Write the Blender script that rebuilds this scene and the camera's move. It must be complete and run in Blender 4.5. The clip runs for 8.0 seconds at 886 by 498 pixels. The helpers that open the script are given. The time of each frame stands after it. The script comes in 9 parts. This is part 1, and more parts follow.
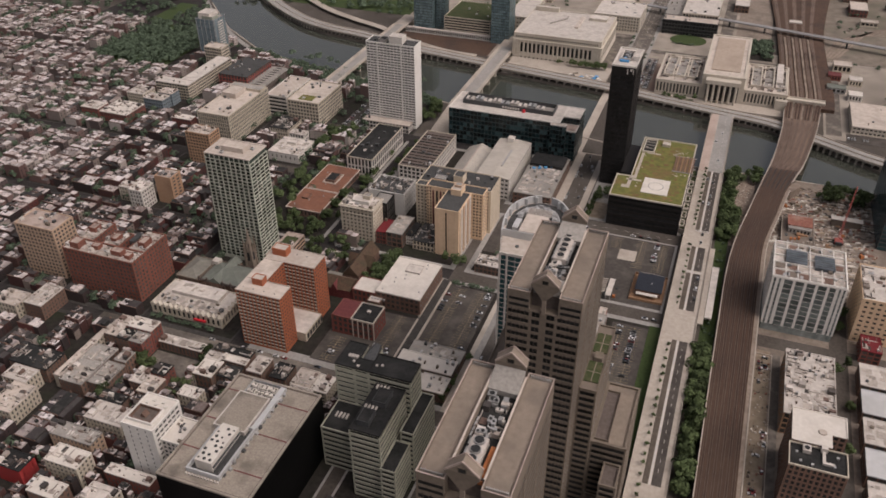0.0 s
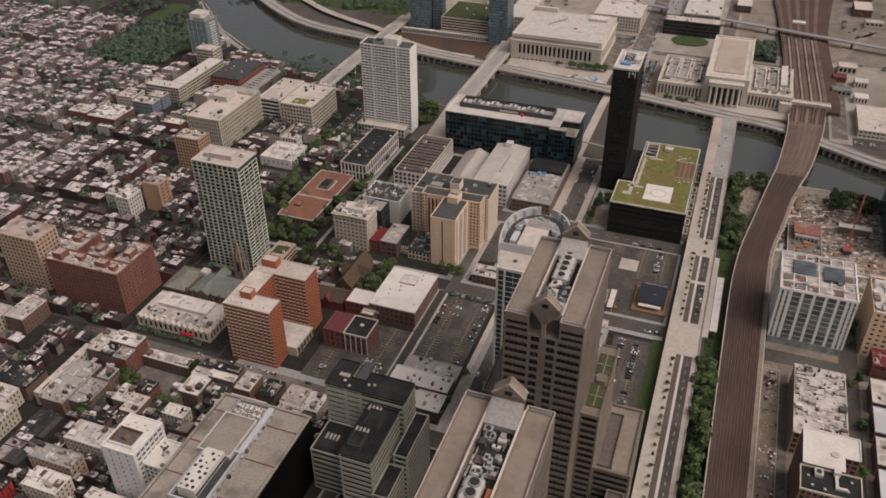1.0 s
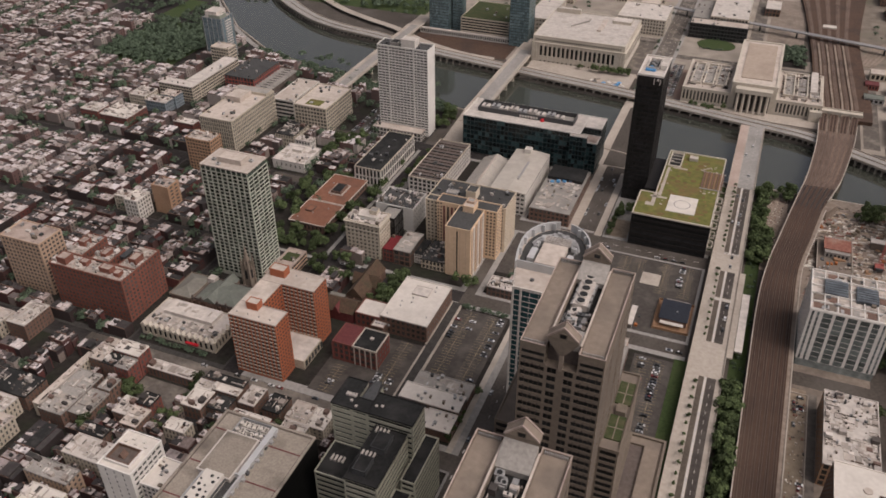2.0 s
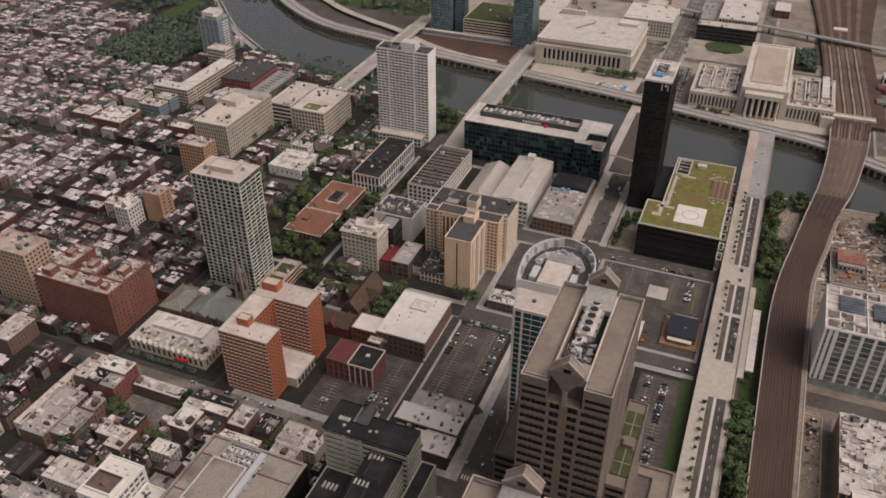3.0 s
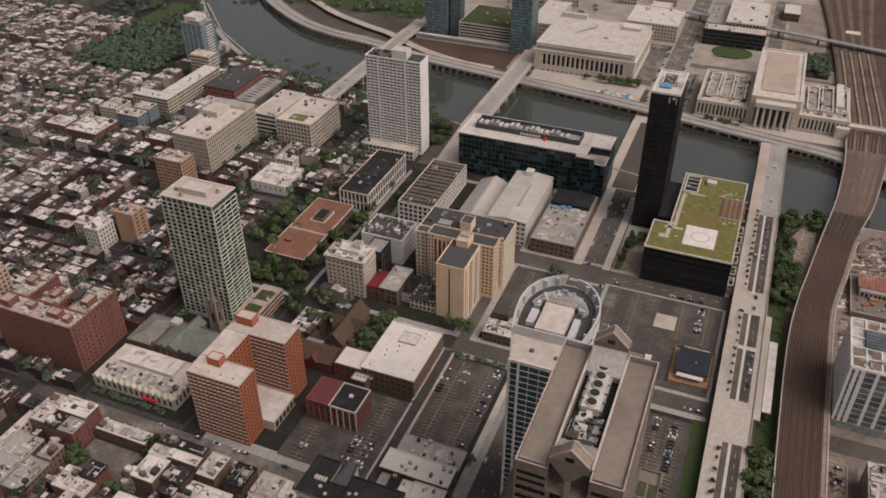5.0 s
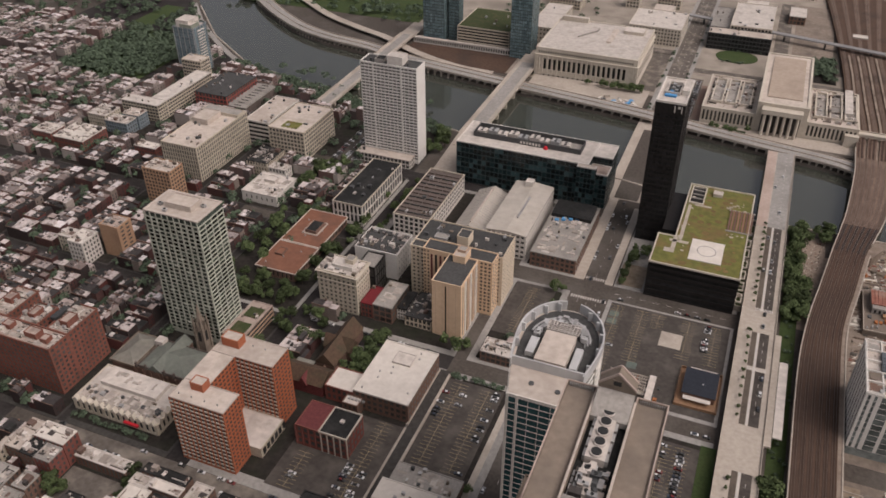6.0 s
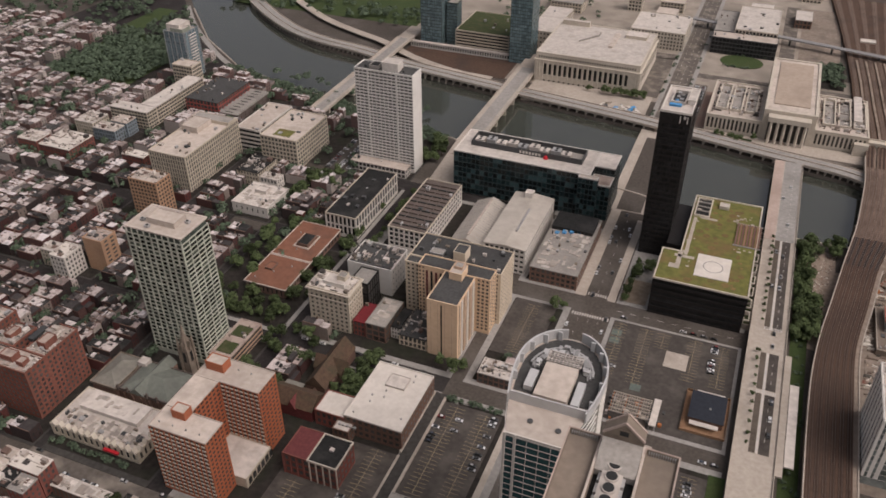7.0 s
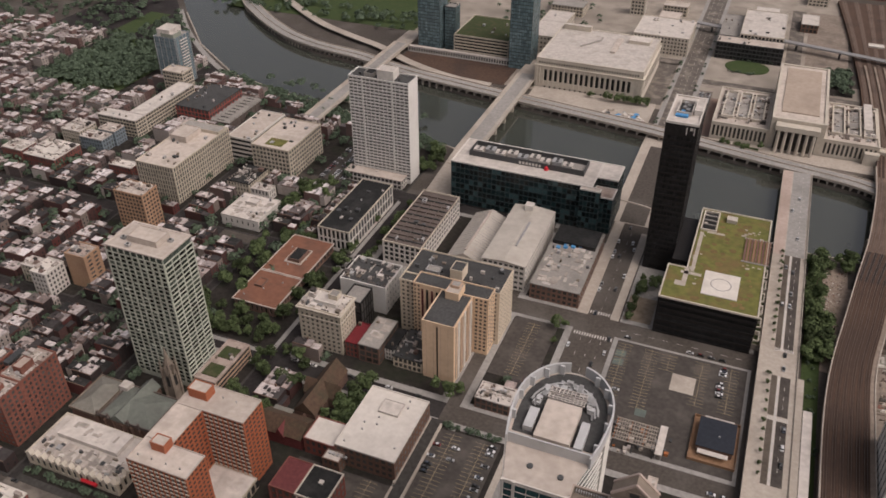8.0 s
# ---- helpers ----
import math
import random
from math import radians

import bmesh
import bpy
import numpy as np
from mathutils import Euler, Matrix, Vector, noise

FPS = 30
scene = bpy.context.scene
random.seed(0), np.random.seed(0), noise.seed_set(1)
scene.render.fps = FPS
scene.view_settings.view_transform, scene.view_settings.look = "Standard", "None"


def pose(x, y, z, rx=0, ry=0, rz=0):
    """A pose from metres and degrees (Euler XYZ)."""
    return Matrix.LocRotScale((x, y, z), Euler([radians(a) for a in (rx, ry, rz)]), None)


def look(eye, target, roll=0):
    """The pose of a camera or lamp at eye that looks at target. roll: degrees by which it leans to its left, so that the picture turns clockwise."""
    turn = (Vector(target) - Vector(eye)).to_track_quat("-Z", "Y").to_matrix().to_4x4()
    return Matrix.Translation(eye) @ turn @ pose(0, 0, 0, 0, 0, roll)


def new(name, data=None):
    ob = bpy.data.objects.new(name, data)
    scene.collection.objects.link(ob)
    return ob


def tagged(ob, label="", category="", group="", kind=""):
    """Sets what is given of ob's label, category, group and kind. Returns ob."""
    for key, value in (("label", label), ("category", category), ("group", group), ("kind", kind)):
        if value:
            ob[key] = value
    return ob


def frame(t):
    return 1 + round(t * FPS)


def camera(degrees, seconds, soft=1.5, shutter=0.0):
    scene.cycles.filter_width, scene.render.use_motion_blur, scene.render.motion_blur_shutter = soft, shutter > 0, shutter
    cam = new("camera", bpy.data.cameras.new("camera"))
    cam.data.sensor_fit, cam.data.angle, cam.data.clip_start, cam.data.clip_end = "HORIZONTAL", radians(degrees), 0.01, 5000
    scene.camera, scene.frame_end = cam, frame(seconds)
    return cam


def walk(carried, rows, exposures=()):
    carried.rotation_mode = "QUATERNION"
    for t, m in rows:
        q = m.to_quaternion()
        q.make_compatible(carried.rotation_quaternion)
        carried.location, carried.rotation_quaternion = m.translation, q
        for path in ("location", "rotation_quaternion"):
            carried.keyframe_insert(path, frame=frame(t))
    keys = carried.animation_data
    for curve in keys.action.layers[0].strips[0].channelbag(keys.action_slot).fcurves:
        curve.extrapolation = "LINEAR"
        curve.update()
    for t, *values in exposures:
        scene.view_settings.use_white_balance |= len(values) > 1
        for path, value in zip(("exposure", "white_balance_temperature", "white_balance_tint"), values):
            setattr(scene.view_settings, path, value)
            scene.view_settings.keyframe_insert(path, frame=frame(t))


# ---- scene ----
cam = camera(56.61, 8.0, soft=1.7)
# seconds, place (x north, y west, z up), heading, tilt, roll
ROWS = [
    (0.0, 0.00, 0.00, 381.06, 20.433, -34.397, -0.324),
    (0.5, -2.62, 10.72, 378.87, 20.365, -34.459, -0.346),
    (1.0, -5.50, 21.18, 376.72, 20.338, -34.511, -0.354),
    (1.5, -8.57, 31.96, 374.81, 21.146, -34.593, -0.265),
    (3.0, -17.47, 65.41, 368.83, 22.090, -34.798, -0.140),
    (3.5, -20.29, 76.51, 366.63, 22.102, -34.835, -0.130),
    (4.0, -23.15, 87.69, 364.50, 22.088, -34.893, -0.156),
    (4.5, -26.26, 98.91, 362.33, 22.074, -34.947, -0.182),
    (6.0, -35.85, 133.27, 356.11, 22.106, -34.956, -0.172),
    (6.5, -39.00, 144.74, 354.09, 22.126, -34.951, -0.164),
    (7.0, -42.15, 156.40, 352.07, 22.127, -34.955, -0.158),
    (7.5, -45.51, 168.22, 350.01, 22.133, -34.926, -0.170),
    (8.0, -48.95, 179.90, 347.81, 22.150, -34.915, -0.181),
]
EXPOSURE = 0.11
walk(cam, [(t, pose(x, y, z, 90 + tilt, 0, turn) @ pose(0, 0, 0, 0, 0, roll)) for t, x, y, z, turn, tilt, roll in ROWS],
     exposures=((0.0, EXPOSURE, 6480, 16), (8.0, EXPOSURE, 6480, 16)))

# ---- sky and sun: a high overcast with a weak, wide sun from the north ----
SUN_UP, SUN_TURN = 54, 102
world = bpy.data.worlds.new("sky")
scene.world = world
world.use_nodes = True
wn = world.node_tree.nodes
sky = wn.new("ShaderNodeTexSky")
sky.sky_type, sky.sun_disc = "NISHITA", False
sky.sun_elevation, sky.sun_rotation = radians(SUN_UP), radians(SUN_TURN)
sky.air_density, sky.dust_density, sky.ozone_density = 1.0, 6.0, 0.5
wn["Background"].inputs["Strength"].default_value = 0.094
pale = wn.new("ShaderNodeHueSaturation")
pale.inputs["Saturation"].default_value = 0.35
world.node_tree.links.new(sky.outputs["Color"], pale.inputs["Color"])
world.node_tree.links.new(pale.outputs["Color"], wn["Background"].inputs["Color"])
sun = new("sun", bpy.data.lights.new("sun", "SUN"))
sun.data.energy, sun.data.angle, sun.data.color = 1.5, radians(58), (1.0, 0.91, 0.81)
sun_from = Vector((math.sin(radians(SUN_TURN)) * math.cos(radians(SUN_UP)), math.cos(radians(SUN_TURN)) * math.cos(radians(SUN_UP)), math.sin(radians(SUN_UP))))
sun.matrix_world = look(sun_from * 900, (0, 0, 0))


# ---- materials ----
def surface(name, low, high, rough=0.85, grain=1.2, broad=0.05, stain=None, amount=0.35, metal=0.0, bump=0.0, palette=None, spread="object", vary=0.25, spec=0.3):
    """Two scales of mottling between two colours, a stain with its own shape, and a tint that differs from piece to piece."""
    m = bpy.data.materials.new(name)
    m.use_nodes = True
    n, link = m.node_tree.nodes, m.node_tree.links.new
    b = n["Principled BSDF"]
    geo = n.new("ShaderNodeNewGeometry")
    fine, wide = n.new("ShaderNodeTexNoise"), n.new("ShaderNodeTexNoise")
    fine.inputs["Scale"].default_value, wide.inputs["Scale"].default_value = grain, broad
    fine.inputs["Detail"].default_value, wide.inputs["Detail"].default_value = 5, 6
    for k in (fine, wide):
        link(geo.outputs["Position"], k.inputs["Vector"])
    mix = n.new("ShaderNodeMix")
    mix.data_type = "RGBA"
    mix.inputs["A"].default_value, mix.inputs["B"].default_value = (*low, 1), (*high, 1)
    add = n.new("ShaderNodeMath")
    add.operation = "MULTIPLY_ADD"
    link(fine.outputs["Fac"], add.inputs[0])
    add.inputs[1].default_value, add.inputs[2].default_value = 1.8, -0.4
    link(add.outputs[0], mix.inputs["Factor"])
    out = mix.outputs["Result"]
    if palette or vary:
        if spread == "island":
            pick = geo.outputs["Random Per Island"]
        elif spread == "both":
            both = n.new("ShaderNodeMath")
            both.operation = "ADD"
            link(geo.outputs["Random Per Island"], both.inputs[0])
            link(n.new("ShaderNodeObjectInfo").outputs["Random"], both.inputs[1])
            turn = n.new("ShaderNodeMath")
            turn.operation = "FRACT"
            link(both.outputs[0], turn.inputs[0])
            pick = turn.outputs[0]
        else:
            pick = n.new("ShaderNodeObjectInfo").outputs["Random"]
        if palette:
            ramp = n.new("ShaderNodeValToRGB")
            ramp.color_ramp.interpolation = "CONSTANT"
            for i, c in enumerate(palette):
                e = ramp.color_ramp.elements[i] if i < 2 else ramp.color_ramp.elements.new(i / len(palette))
                e.position, e.color = i / len(palette), (*c, 1)
            link(pick, ramp.inputs["Fac"])
            tint = n.new("ShaderNodeMix")
            tint.data_type, tint.blend_type = "RGBA", "MULTIPLY"
            tint.inputs["Factor"].default_value = 1
            link(ramp.outputs["Color"], tint.inputs["A"])
            link(out, tint.inputs["B"])
            out = tint.outputs["Result"]
        else:
            hsv = n.new("ShaderNodeHueSaturation")
            rng = n.new("ShaderNodeMapRange")
            rng.inputs["To Min"].default_value, rng.inputs["To Max"].default_value = 1 - vary, 1 + vary
            link(pick, rng.inputs["Value"])
            link(rng.outputs["Result"], hsv.inputs["Value"])
            link(out, hsv.inputs["Color"])
            out = hsv.outputs["Color"]
    if stain:
        st = n.new("ShaderNodeMix")
        st.data_type = "RGBA"
        st.inputs["B"].default_value = (*stain, 1)
        cut = n.new("ShaderNodeMapRange")
        cut.inputs["From Min"].default_value, cut.inputs["From Max"].default_value = 0.48, 0.72
        cut.inputs["To Max"].default_value = amount
        link(wide.outputs["Fac"], cut.inputs["Value"])
        link(cut.outputs["Result"], st.inputs["Factor"])
        link(out, st.inputs["A"])
        out = st.outputs["Result"]
    link(out, b.inputs["Base Color"])
    b.inputs["Roughness"].default_value, b.inputs["Metallic"].default_value = rough, metal
    b.inputs["Specular IOR Level"].default_value = spec
    if bump:
        bm_ = n.new("ShaderNodeBump")
        bm_.inputs["Strength"].default_value, bm_.inputs["Distance"].default_value = bump, 0.3
        link(fine.outputs["Fac"], bm_.inputs["Height"])
        link(bm_.outputs["Normal"], b.inputs["Normal"])
    return m


def grey(a, warm=0.0):
    return (a * (1 + warm), a, a * (1 - warm))


M = {
    "lane": surface("dark_lane_asphalt", (0.045, 0.038, 0.034), (0.085, 0.073, 0.064), 0.9, 0.5, 0.05, (0.13, 0.11, 0.095), 0.7, vary=0.1, spec=0.12),
    "lane_brown": surface("brownish_lane_asphalt", (0.075, 0.06, 0.048), (0.12, 0.098, 0.079), 0.9, 0.5, 0.05, (0.15, 0.124, 0.1), 0.6, vary=0.1, spec=0.12),
    "asphalt": surface("asphalt", (0.056, 0.047, 0.040), (0.098, 0.083, 0.071), 0.9, 0.5, 0.03, (0.14, 0.125, 0.11), 0.6, vary=0, spec=0.12),
    "lot": surface("parking_asphalt", (0.050, 0.043, 0.038), (0.082, 0.071, 0.063), 0.9, 0.35, 0.07, (0.13, 0.113, 0.098), 0.6, vary=0, spec=0.12),
    "lot_worn": surface("worn_lot_asphalt", (0.085, 0.073, 0.063), (0.145, 0.125, 0.108), 0.92, 0.35, 0.08, (0.27, 0.23, 0.195), 0.85, vary=0, spec=0.12),
    "deck_boards": surface("weathered_roof_boards", (0.22, 0.185, 0.15), (0.35, 0.298, 0.245), 0.9, 0.9, 0.07, (0.12, 0.10, 0.082), 0.85, vary=0.1),
    "roof_pink": surface("dusty_pink_roof", (0.30, 0.235, 0.20), (0.42, 0.335, 0.285), 0.9, 0.5, 0.12, (0.17, 0.12, 0.10), 0.75, vary=0.1),
    "west_ground": surface("tan_city_ground", (0.20, 0.168, 0.138), (0.37, 0.318, 0.265), 0.95, 0.06, 0.015, (0.13, 0.11, 0.09), 0.8, vary=0),
    "roof_slate": surface("grey_felt_roof", grey(0.045, 0.03), grey(0.075, 0.03), 0.9, 0.6, 0.1, grey(0.035, 0.03), 0.6, vary=0.1, spec=0.2),
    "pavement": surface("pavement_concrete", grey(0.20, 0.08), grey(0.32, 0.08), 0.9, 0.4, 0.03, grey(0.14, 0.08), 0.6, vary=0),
    # asphalt and paving tones lowered to hold the shade between house rows
    "side_street": surface("shade_dark_asphalt", (0.020, 0.017, 0.0165), (0.040, 0.034, 0.033), 0.9, 0.5, 0.05, grey(0.06, 0.08), 0.5, vary=0, spec=0.12),
    "pavement_dark": surface("shade_dark_paving", grey(0.032, 0.09), grey(0.07, 0.09), 0.9, 0.4, 0.05, grey(0.04, 0.08), 0.6, vary=0, spec=0.12),
    "gravel": surface("tan_gravel", (0.155, 0.122, 0.098), (0.275, 0.222, 0.18), 0.95, 0.3, 0.04, (0.10, 0.08, 0.066), 0.8, vary=0),
    "bridge": surface("bridge_concrete", (0.324, 0.275, 0.230), (0.441, 0.383, 0.324), 0.85, 0.4, 0.04, (0.234, 0.198, 0.162), 0.65, vary=0),
    # yard earth and weeds, with the shade between houses in the tone
    "yard": surface("shade_dark_yard", (0.018, 0.015, 0.0135), (0.042, 0.036, 0.031), 0.95, 0.25, 0.05, (0.024, 0.028, 0.016), 0.7, vary=0, spec=0.12),
    "dirt": surface("bare_earth", (0.16, 0.12, 0.085), (0.30, 0.24, 0.18), 0.95, 0.25, 0.03, (0.10, 0.085, 0.06), 0.7, vary=0),
    "grass": surface("grass", (0.027, 0.044, 0.013), (0.05, 0.072, 0.022), 0.95, 0.6, 0.08, (0.065, 0.075, 0.028), 0.5, vary=0),
    "bed": surface("planted_terrace_bed", (0.027, 0.039, 0.014), (0.058, 0.07, 0.025), 0.95, 1.2, 0.2, (0.11, 0.085, 0.05), 0.6, vary=0),
    "stripe": surface("pale_green_stone_stripe", (0.33, 0.32, 0.25), (0.44, 0.42, 0.335), 0.8, 0.5, 0.05, (0.25, 0.24, 0.19), 0.5, vary=0),
    "sedum": surface("green_roof_sedum", (0.074, 0.085, 0.023), (0.174, 0.157, 0.044), 0.95, 0.22, 0.06, (0.165, 0.100, 0.048), 0.95, vary=0),
    "sedum_dry": surface("dry_brown_sedum", (0.12, 0.082, 0.035), (0.19, 0.125, 0.05), 0.95, 0.5, 0.1, (0.1, 0.1, 0.03), 0.8, vary=0.2, spread="island"),
    "ballast": surface("track_ballast", (0.055, 0.032, 0.022), (0.104, 0.063, 0.044), 0.95, 0.35, 0.03, (0.045, 0.033, 0.028), 0.8, vary=0),
    "track_bed": surface("oiled_track_bed", (0.034, 0.0195, 0.014), (0.068, 0.040, 0.028), 0.95, 0.3, 0.02, (0.105, 0.066, 0.047), 0.7, vary=0.12),
    "shoulder": surface("sandy_track_shoulder", (0.180, 0.135, 0.104), (0.306, 0.243, 0.194), 0.95, 0.3, 0.05, (0.108, 0.081, 0.063), 0.8, vary=0),
    "atrium": surface("dusty_atrium_glass", (0.045, 0.052, 0.06), (0.15, 0.165, 0.18), 0.35, 0.22, 0.1, (0.03, 0.033, 0.036), 0.7, vary=0.2, spec=0.3),
    "formwork": surface("red_formwork_deck", (0.20, 0.075, 0.052), (0.33, 0.15, 0.11), 0.9, 0.4, 0.1, (0.36, 0.26, 0.21), 0.6, vary=0.1),
    "track_worn": surface("worn_open_track", (0.105, 0.07, 0.053), (0.175, 0.122, 0.093), 0.95, 0.5, 0.03, (0.05, 0.033, 0.026), 0.8, vary=0.12),
    "deck_ballast": surface("rusty_deck_ballast", (0.125, 0.084, 0.064), (0.225, 0.16, 0.124), 0.95, 0.4, 0.05, (0.08, 0.055, 0.043), 0.85, vary=0),
    "brown_waste": surface("brown_waste_ground", (0.12, 0.098, 0.078), (0.24, 0.2, 0.16), 0.95, 0.08, 0.02, (0.085, 0.085, 0.055), 0.85, vary=0),
    "brick_pave": surface("brown_brick_paving", (0.16, 0.1, 0.078), (0.24, 0.158, 0.125), 0.9, 0.8, 0.05, (0.2, 0.16, 0.13), 0.6, vary=0),
    "teal_paint": surface("faded_teal_paint", (0.085, 0.105, 0.092), (0.125, 0.15, 0.13), 0.9, 0.8, 0.2, (0.06, 0.055, 0.05), 0.7, vary=0),
    "black_glass": surface("black_mirror_glass", grey(0.003), grey(0.006), 0.35, 0.5, 0.05, vary=0, spec=0.06),
    "bridge_pink": surface("pinkish_bridge_paving", (0.35, 0.265, 0.225), (0.46, 0.36, 0.305), 0.9, 0.4, 0.04, (0.27, 0.2, 0.165), 0.6, vary=0),
    "rail": surface("rail_steel", (0.10, 0.075, 0.06), (0.17, 0.13, 0.105), 0.5, 1.0, 0.1, metal=0.3, vary=0),
    "water": surface("river_water", (0.042, 0.045, 0.036), (0.056, 0.058, 0.047), 0.08, 0.05, 0.01, vary=0, bump=0.03, spec=1.0),
    "paint": surface("white_road_paint", grey(0.36, 0.1), grey(0.58, 0.1), 0.8, 1.5, 0.3, grey(0.3), 0.6, vary=0),
    "ochre": surface("yellow_road_paint", (0.26, 0.20, 0.11), (0.38, 0.30, 0.17), 0.8, 1.5, 0.3, grey(0.15), 0.6, vary=0),
    "roof_white": surface("white_roof_membrane", (0.407, 0.359, 0.320), (0.582, 0.524, 0.470), 0.8, 0.3, 0.11, (0.281, 0.242, 0.209), 0.5, vary=0.1),
    "roof_bright": surface("fresh_white_roof", (0.539, 0.484, 0.428), (0.632, 0.577, 0.516), 0.8, 0.4, 0.08, (0.409, 0.363, 0.316), 0.5, vary=0.05),
    "white_bright": surface("clean_white_panels", (0.620, 0.583, 0.536), (0.696, 0.658, 0.611), 0.7, 0.4, 0.06, (0.517, 0.479, 0.432), 0.4, vary=0),
    "roof_tan": surface("tan_roof_membrane", (0.385, 0.325, 0.275), (0.53, 0.455, 0.395), 0.85, 0.3, 0.08, (0.29, 0.24, 0.20), 0.6, vary=0.1),
    "roof_grey": surface("grey_gravel_roof", grey(0.20, 0.1), grey(0.31, 0.1), 0.95, 0.8, 0.07, grey(0.14, 0.1), 0.6, vary=0.1),
    "roof_dark": surface("dark_tar_roof", grey(0.014, 0.02), grey(0.03, 0.03), 0.9, 0.5, 0.08, grey(0.06, 0.05), 0.5, vary=0.15, spec=0.15),
    "roof_rust": surface("rust_red_roof", (0.153, 0.066, 0.041), (0.221, 0.100, 0.062), 0.9, 0.3, 0.05, (0.093, 0.055, 0.043), 0.6, vary=0.05),
    "roof_metal": surface("pale_metal_roof", grey(0.42, 0.02), grey(0.52, 0.02), 0.5, 0.2, 0.03, grey(0.33, 0.06), 0.5, metal=0.1, vary=0),
    "roof_cream": surface("cream_metal_roof", (0.40, 0.355, 0.305), (0.50, 0.45, 0.39), 0.6, 0.2, 0.04, (0.32, 0.275, 0.23), 0.6, metal=0.1, vary=0),
    "mess": surface("roof_equipment", grey(0.75), grey(1.15), 0.8, 0.8, 0.2, palette=[(0.09, 0.075, 0.066), (0.6, 0.54, 0.49), (0.2, 0.165, 0.14), (0.31, 0.26, 0.225), (0.5, 0.45, 0.4), (0.14, 0.09, 0.072), (0.055, 0.047, 0.043), (0.34, 0.3, 0.27), (0.42, 0.365, 0.32)], spread="island"),
    "concrete": surface("tower_concrete", (0.132, 0.104, 0.08), (0.19, 0.152, 0.119), 0.85, 0.5, 0.04, (0.11, 0.088, 0.07), 0.6, vary=0),
    "flank_roof": surface("pale_flank_roof", (0.178, 0.140, 0.110), (0.25, 0.2, 0.158), 0.9, 0.4, 0.06, (0.13, 0.107, 0.087), 0.65, vary=0),
    "plaza": surface("roof_ballast_grey", (0.145, 0.115, 0.092), (0.20, 0.16, 0.13), 0.9, 0.4, 0.05, (0.11, 0.088, 0.072), 0.6, vary=0),
    "brick_orange": surface("orange_red_brick", (0.30, 0.093, 0.046), (0.40, 0.135, 0.068), 0.9, 1.0, 0.05, (0.27, 0.095, 0.058), 0.5, vary=0),
    "brick_red": surface("dark_red_brick", (0.16, 0.055, 0.044), (0.24, 0.092, 0.073), 0.9, 1.0, 0.06, (0.14, 0.06, 0.05), 0.5, vary=0.08),
    "brick_pink": surface("rose_brick", (0.16, 0.062, 0.045), (0.24, 0.10, 0.072), 0.9, 0.8, 0.06, (0.105, 0.05, 0.04), 0.5, vary=0.05),
    "brick_tan": surface("tan_orange_brick", (0.33, 0.20, 0.125), (0.42, 0.265, 0.17), 0.9, 0.8, 0.06, (0.24, 0.14, 0.09), 0.5, vary=0),
    "brick_brown": surface("brown_brick", (0.13, 0.075, 0.055), (0.20, 0.125, 0.095), 0.9, 1.0, 0.06, (0.09, 0.06, 0.05), 0.5, vary=0.08),
    "beige": surface("beige_stucco", (0.57, 0.40, 0.265), (0.67, 0.49, 0.335), 0.85, 0.4, 0.05, (0.50, 0.355, 0.24), 0.4, vary=0),
    "beige_pink": surface("pinkish_beige_stucco", (0.40, 0.275, 0.195), (0.48, 0.345, 0.25), 0.85, 0.4, 0.05, (0.33, 0.23, 0.165), 0.4, vary=0),
    "cream": surface("cream_masonry", (0.42, 0.36, 0.28), (0.54, 0.47, 0.38), 0.85, 0.5, 0.06, (0.30, 0.26, 0.20), 0.5, vary=0.05),
    "cream_warm": surface("warm_cream_render", (0.50, 0.41, 0.305), (0.60, 0.505, 0.39), 0.85, 0.4, 0.06, (0.40, 0.33, 0.25), 0.4, vary=0.03),
    "limestone": surface("pale_limestone", (0.44, 0.385, 0.315), (0.55, 0.49, 0.41), 0.85, 0.3, 0.03, (0.34, 0.295, 0.24), 0.5, vary=0.04),
    "white": surface("white_painted_wall", (0.52, 0.475, 0.425), (0.65, 0.60, 0.545), 0.75, 0.4, 0.06, grey(0.42, 0.1), 0.45, vary=0.03),
    "black": surface("black_facade_metal", (0.014, 0.0125, 0.012), (0.026, 0.023, 0.022), 0.5, 0.5, 0.05, grey(0.035), 0.4, vary=0, spec=0.15),
    "slab": surface("grey_green_slab_edge", (0.207, 0.220, 0.176), (0.282, 0.295, 0.238), 0.7, 0.4, 0.05, grey(0.3, 0.05), 0.4, vary=0),
    "tower_frame": surface("grey_green_tower_frame", (0.34, 0.345, 0.285), (0.44, 0.445, 0.37), 0.75, 0.4, 0.08, (0.119, 0.128, 0.106), 0.5, vary=0),
    "glass_dark": surface("dark_window_glass", grey(0.008), grey(0.022), 0.3, 0.35, 0.2, spread="both", vary=0.5, spec=0.18),
    "glass_room": surface("shaded_window_glass", grey(0.02, 0.1), grey(0.06, 0.1), 0.3, 0.35, 0.2, spread="both", vary=0.5, spec=0.3),
    "glass_blue": surface("blue_green_window_glass", (0.012, 0.034, 0.038), (0.032, 0.075, 0.08), 0.12, 0.25, 0.2, spread="both", vary=0.35, spec=0.6),
    "frame_teal": surface("teal_grey_curtain_frame", (0.024, 0.036, 0.037), (0.045, 0.062, 0.063), 0.4, 0.5, 0.1, vary=0),
    # teal glass for the distant towers, paled by haze mixed into the colour
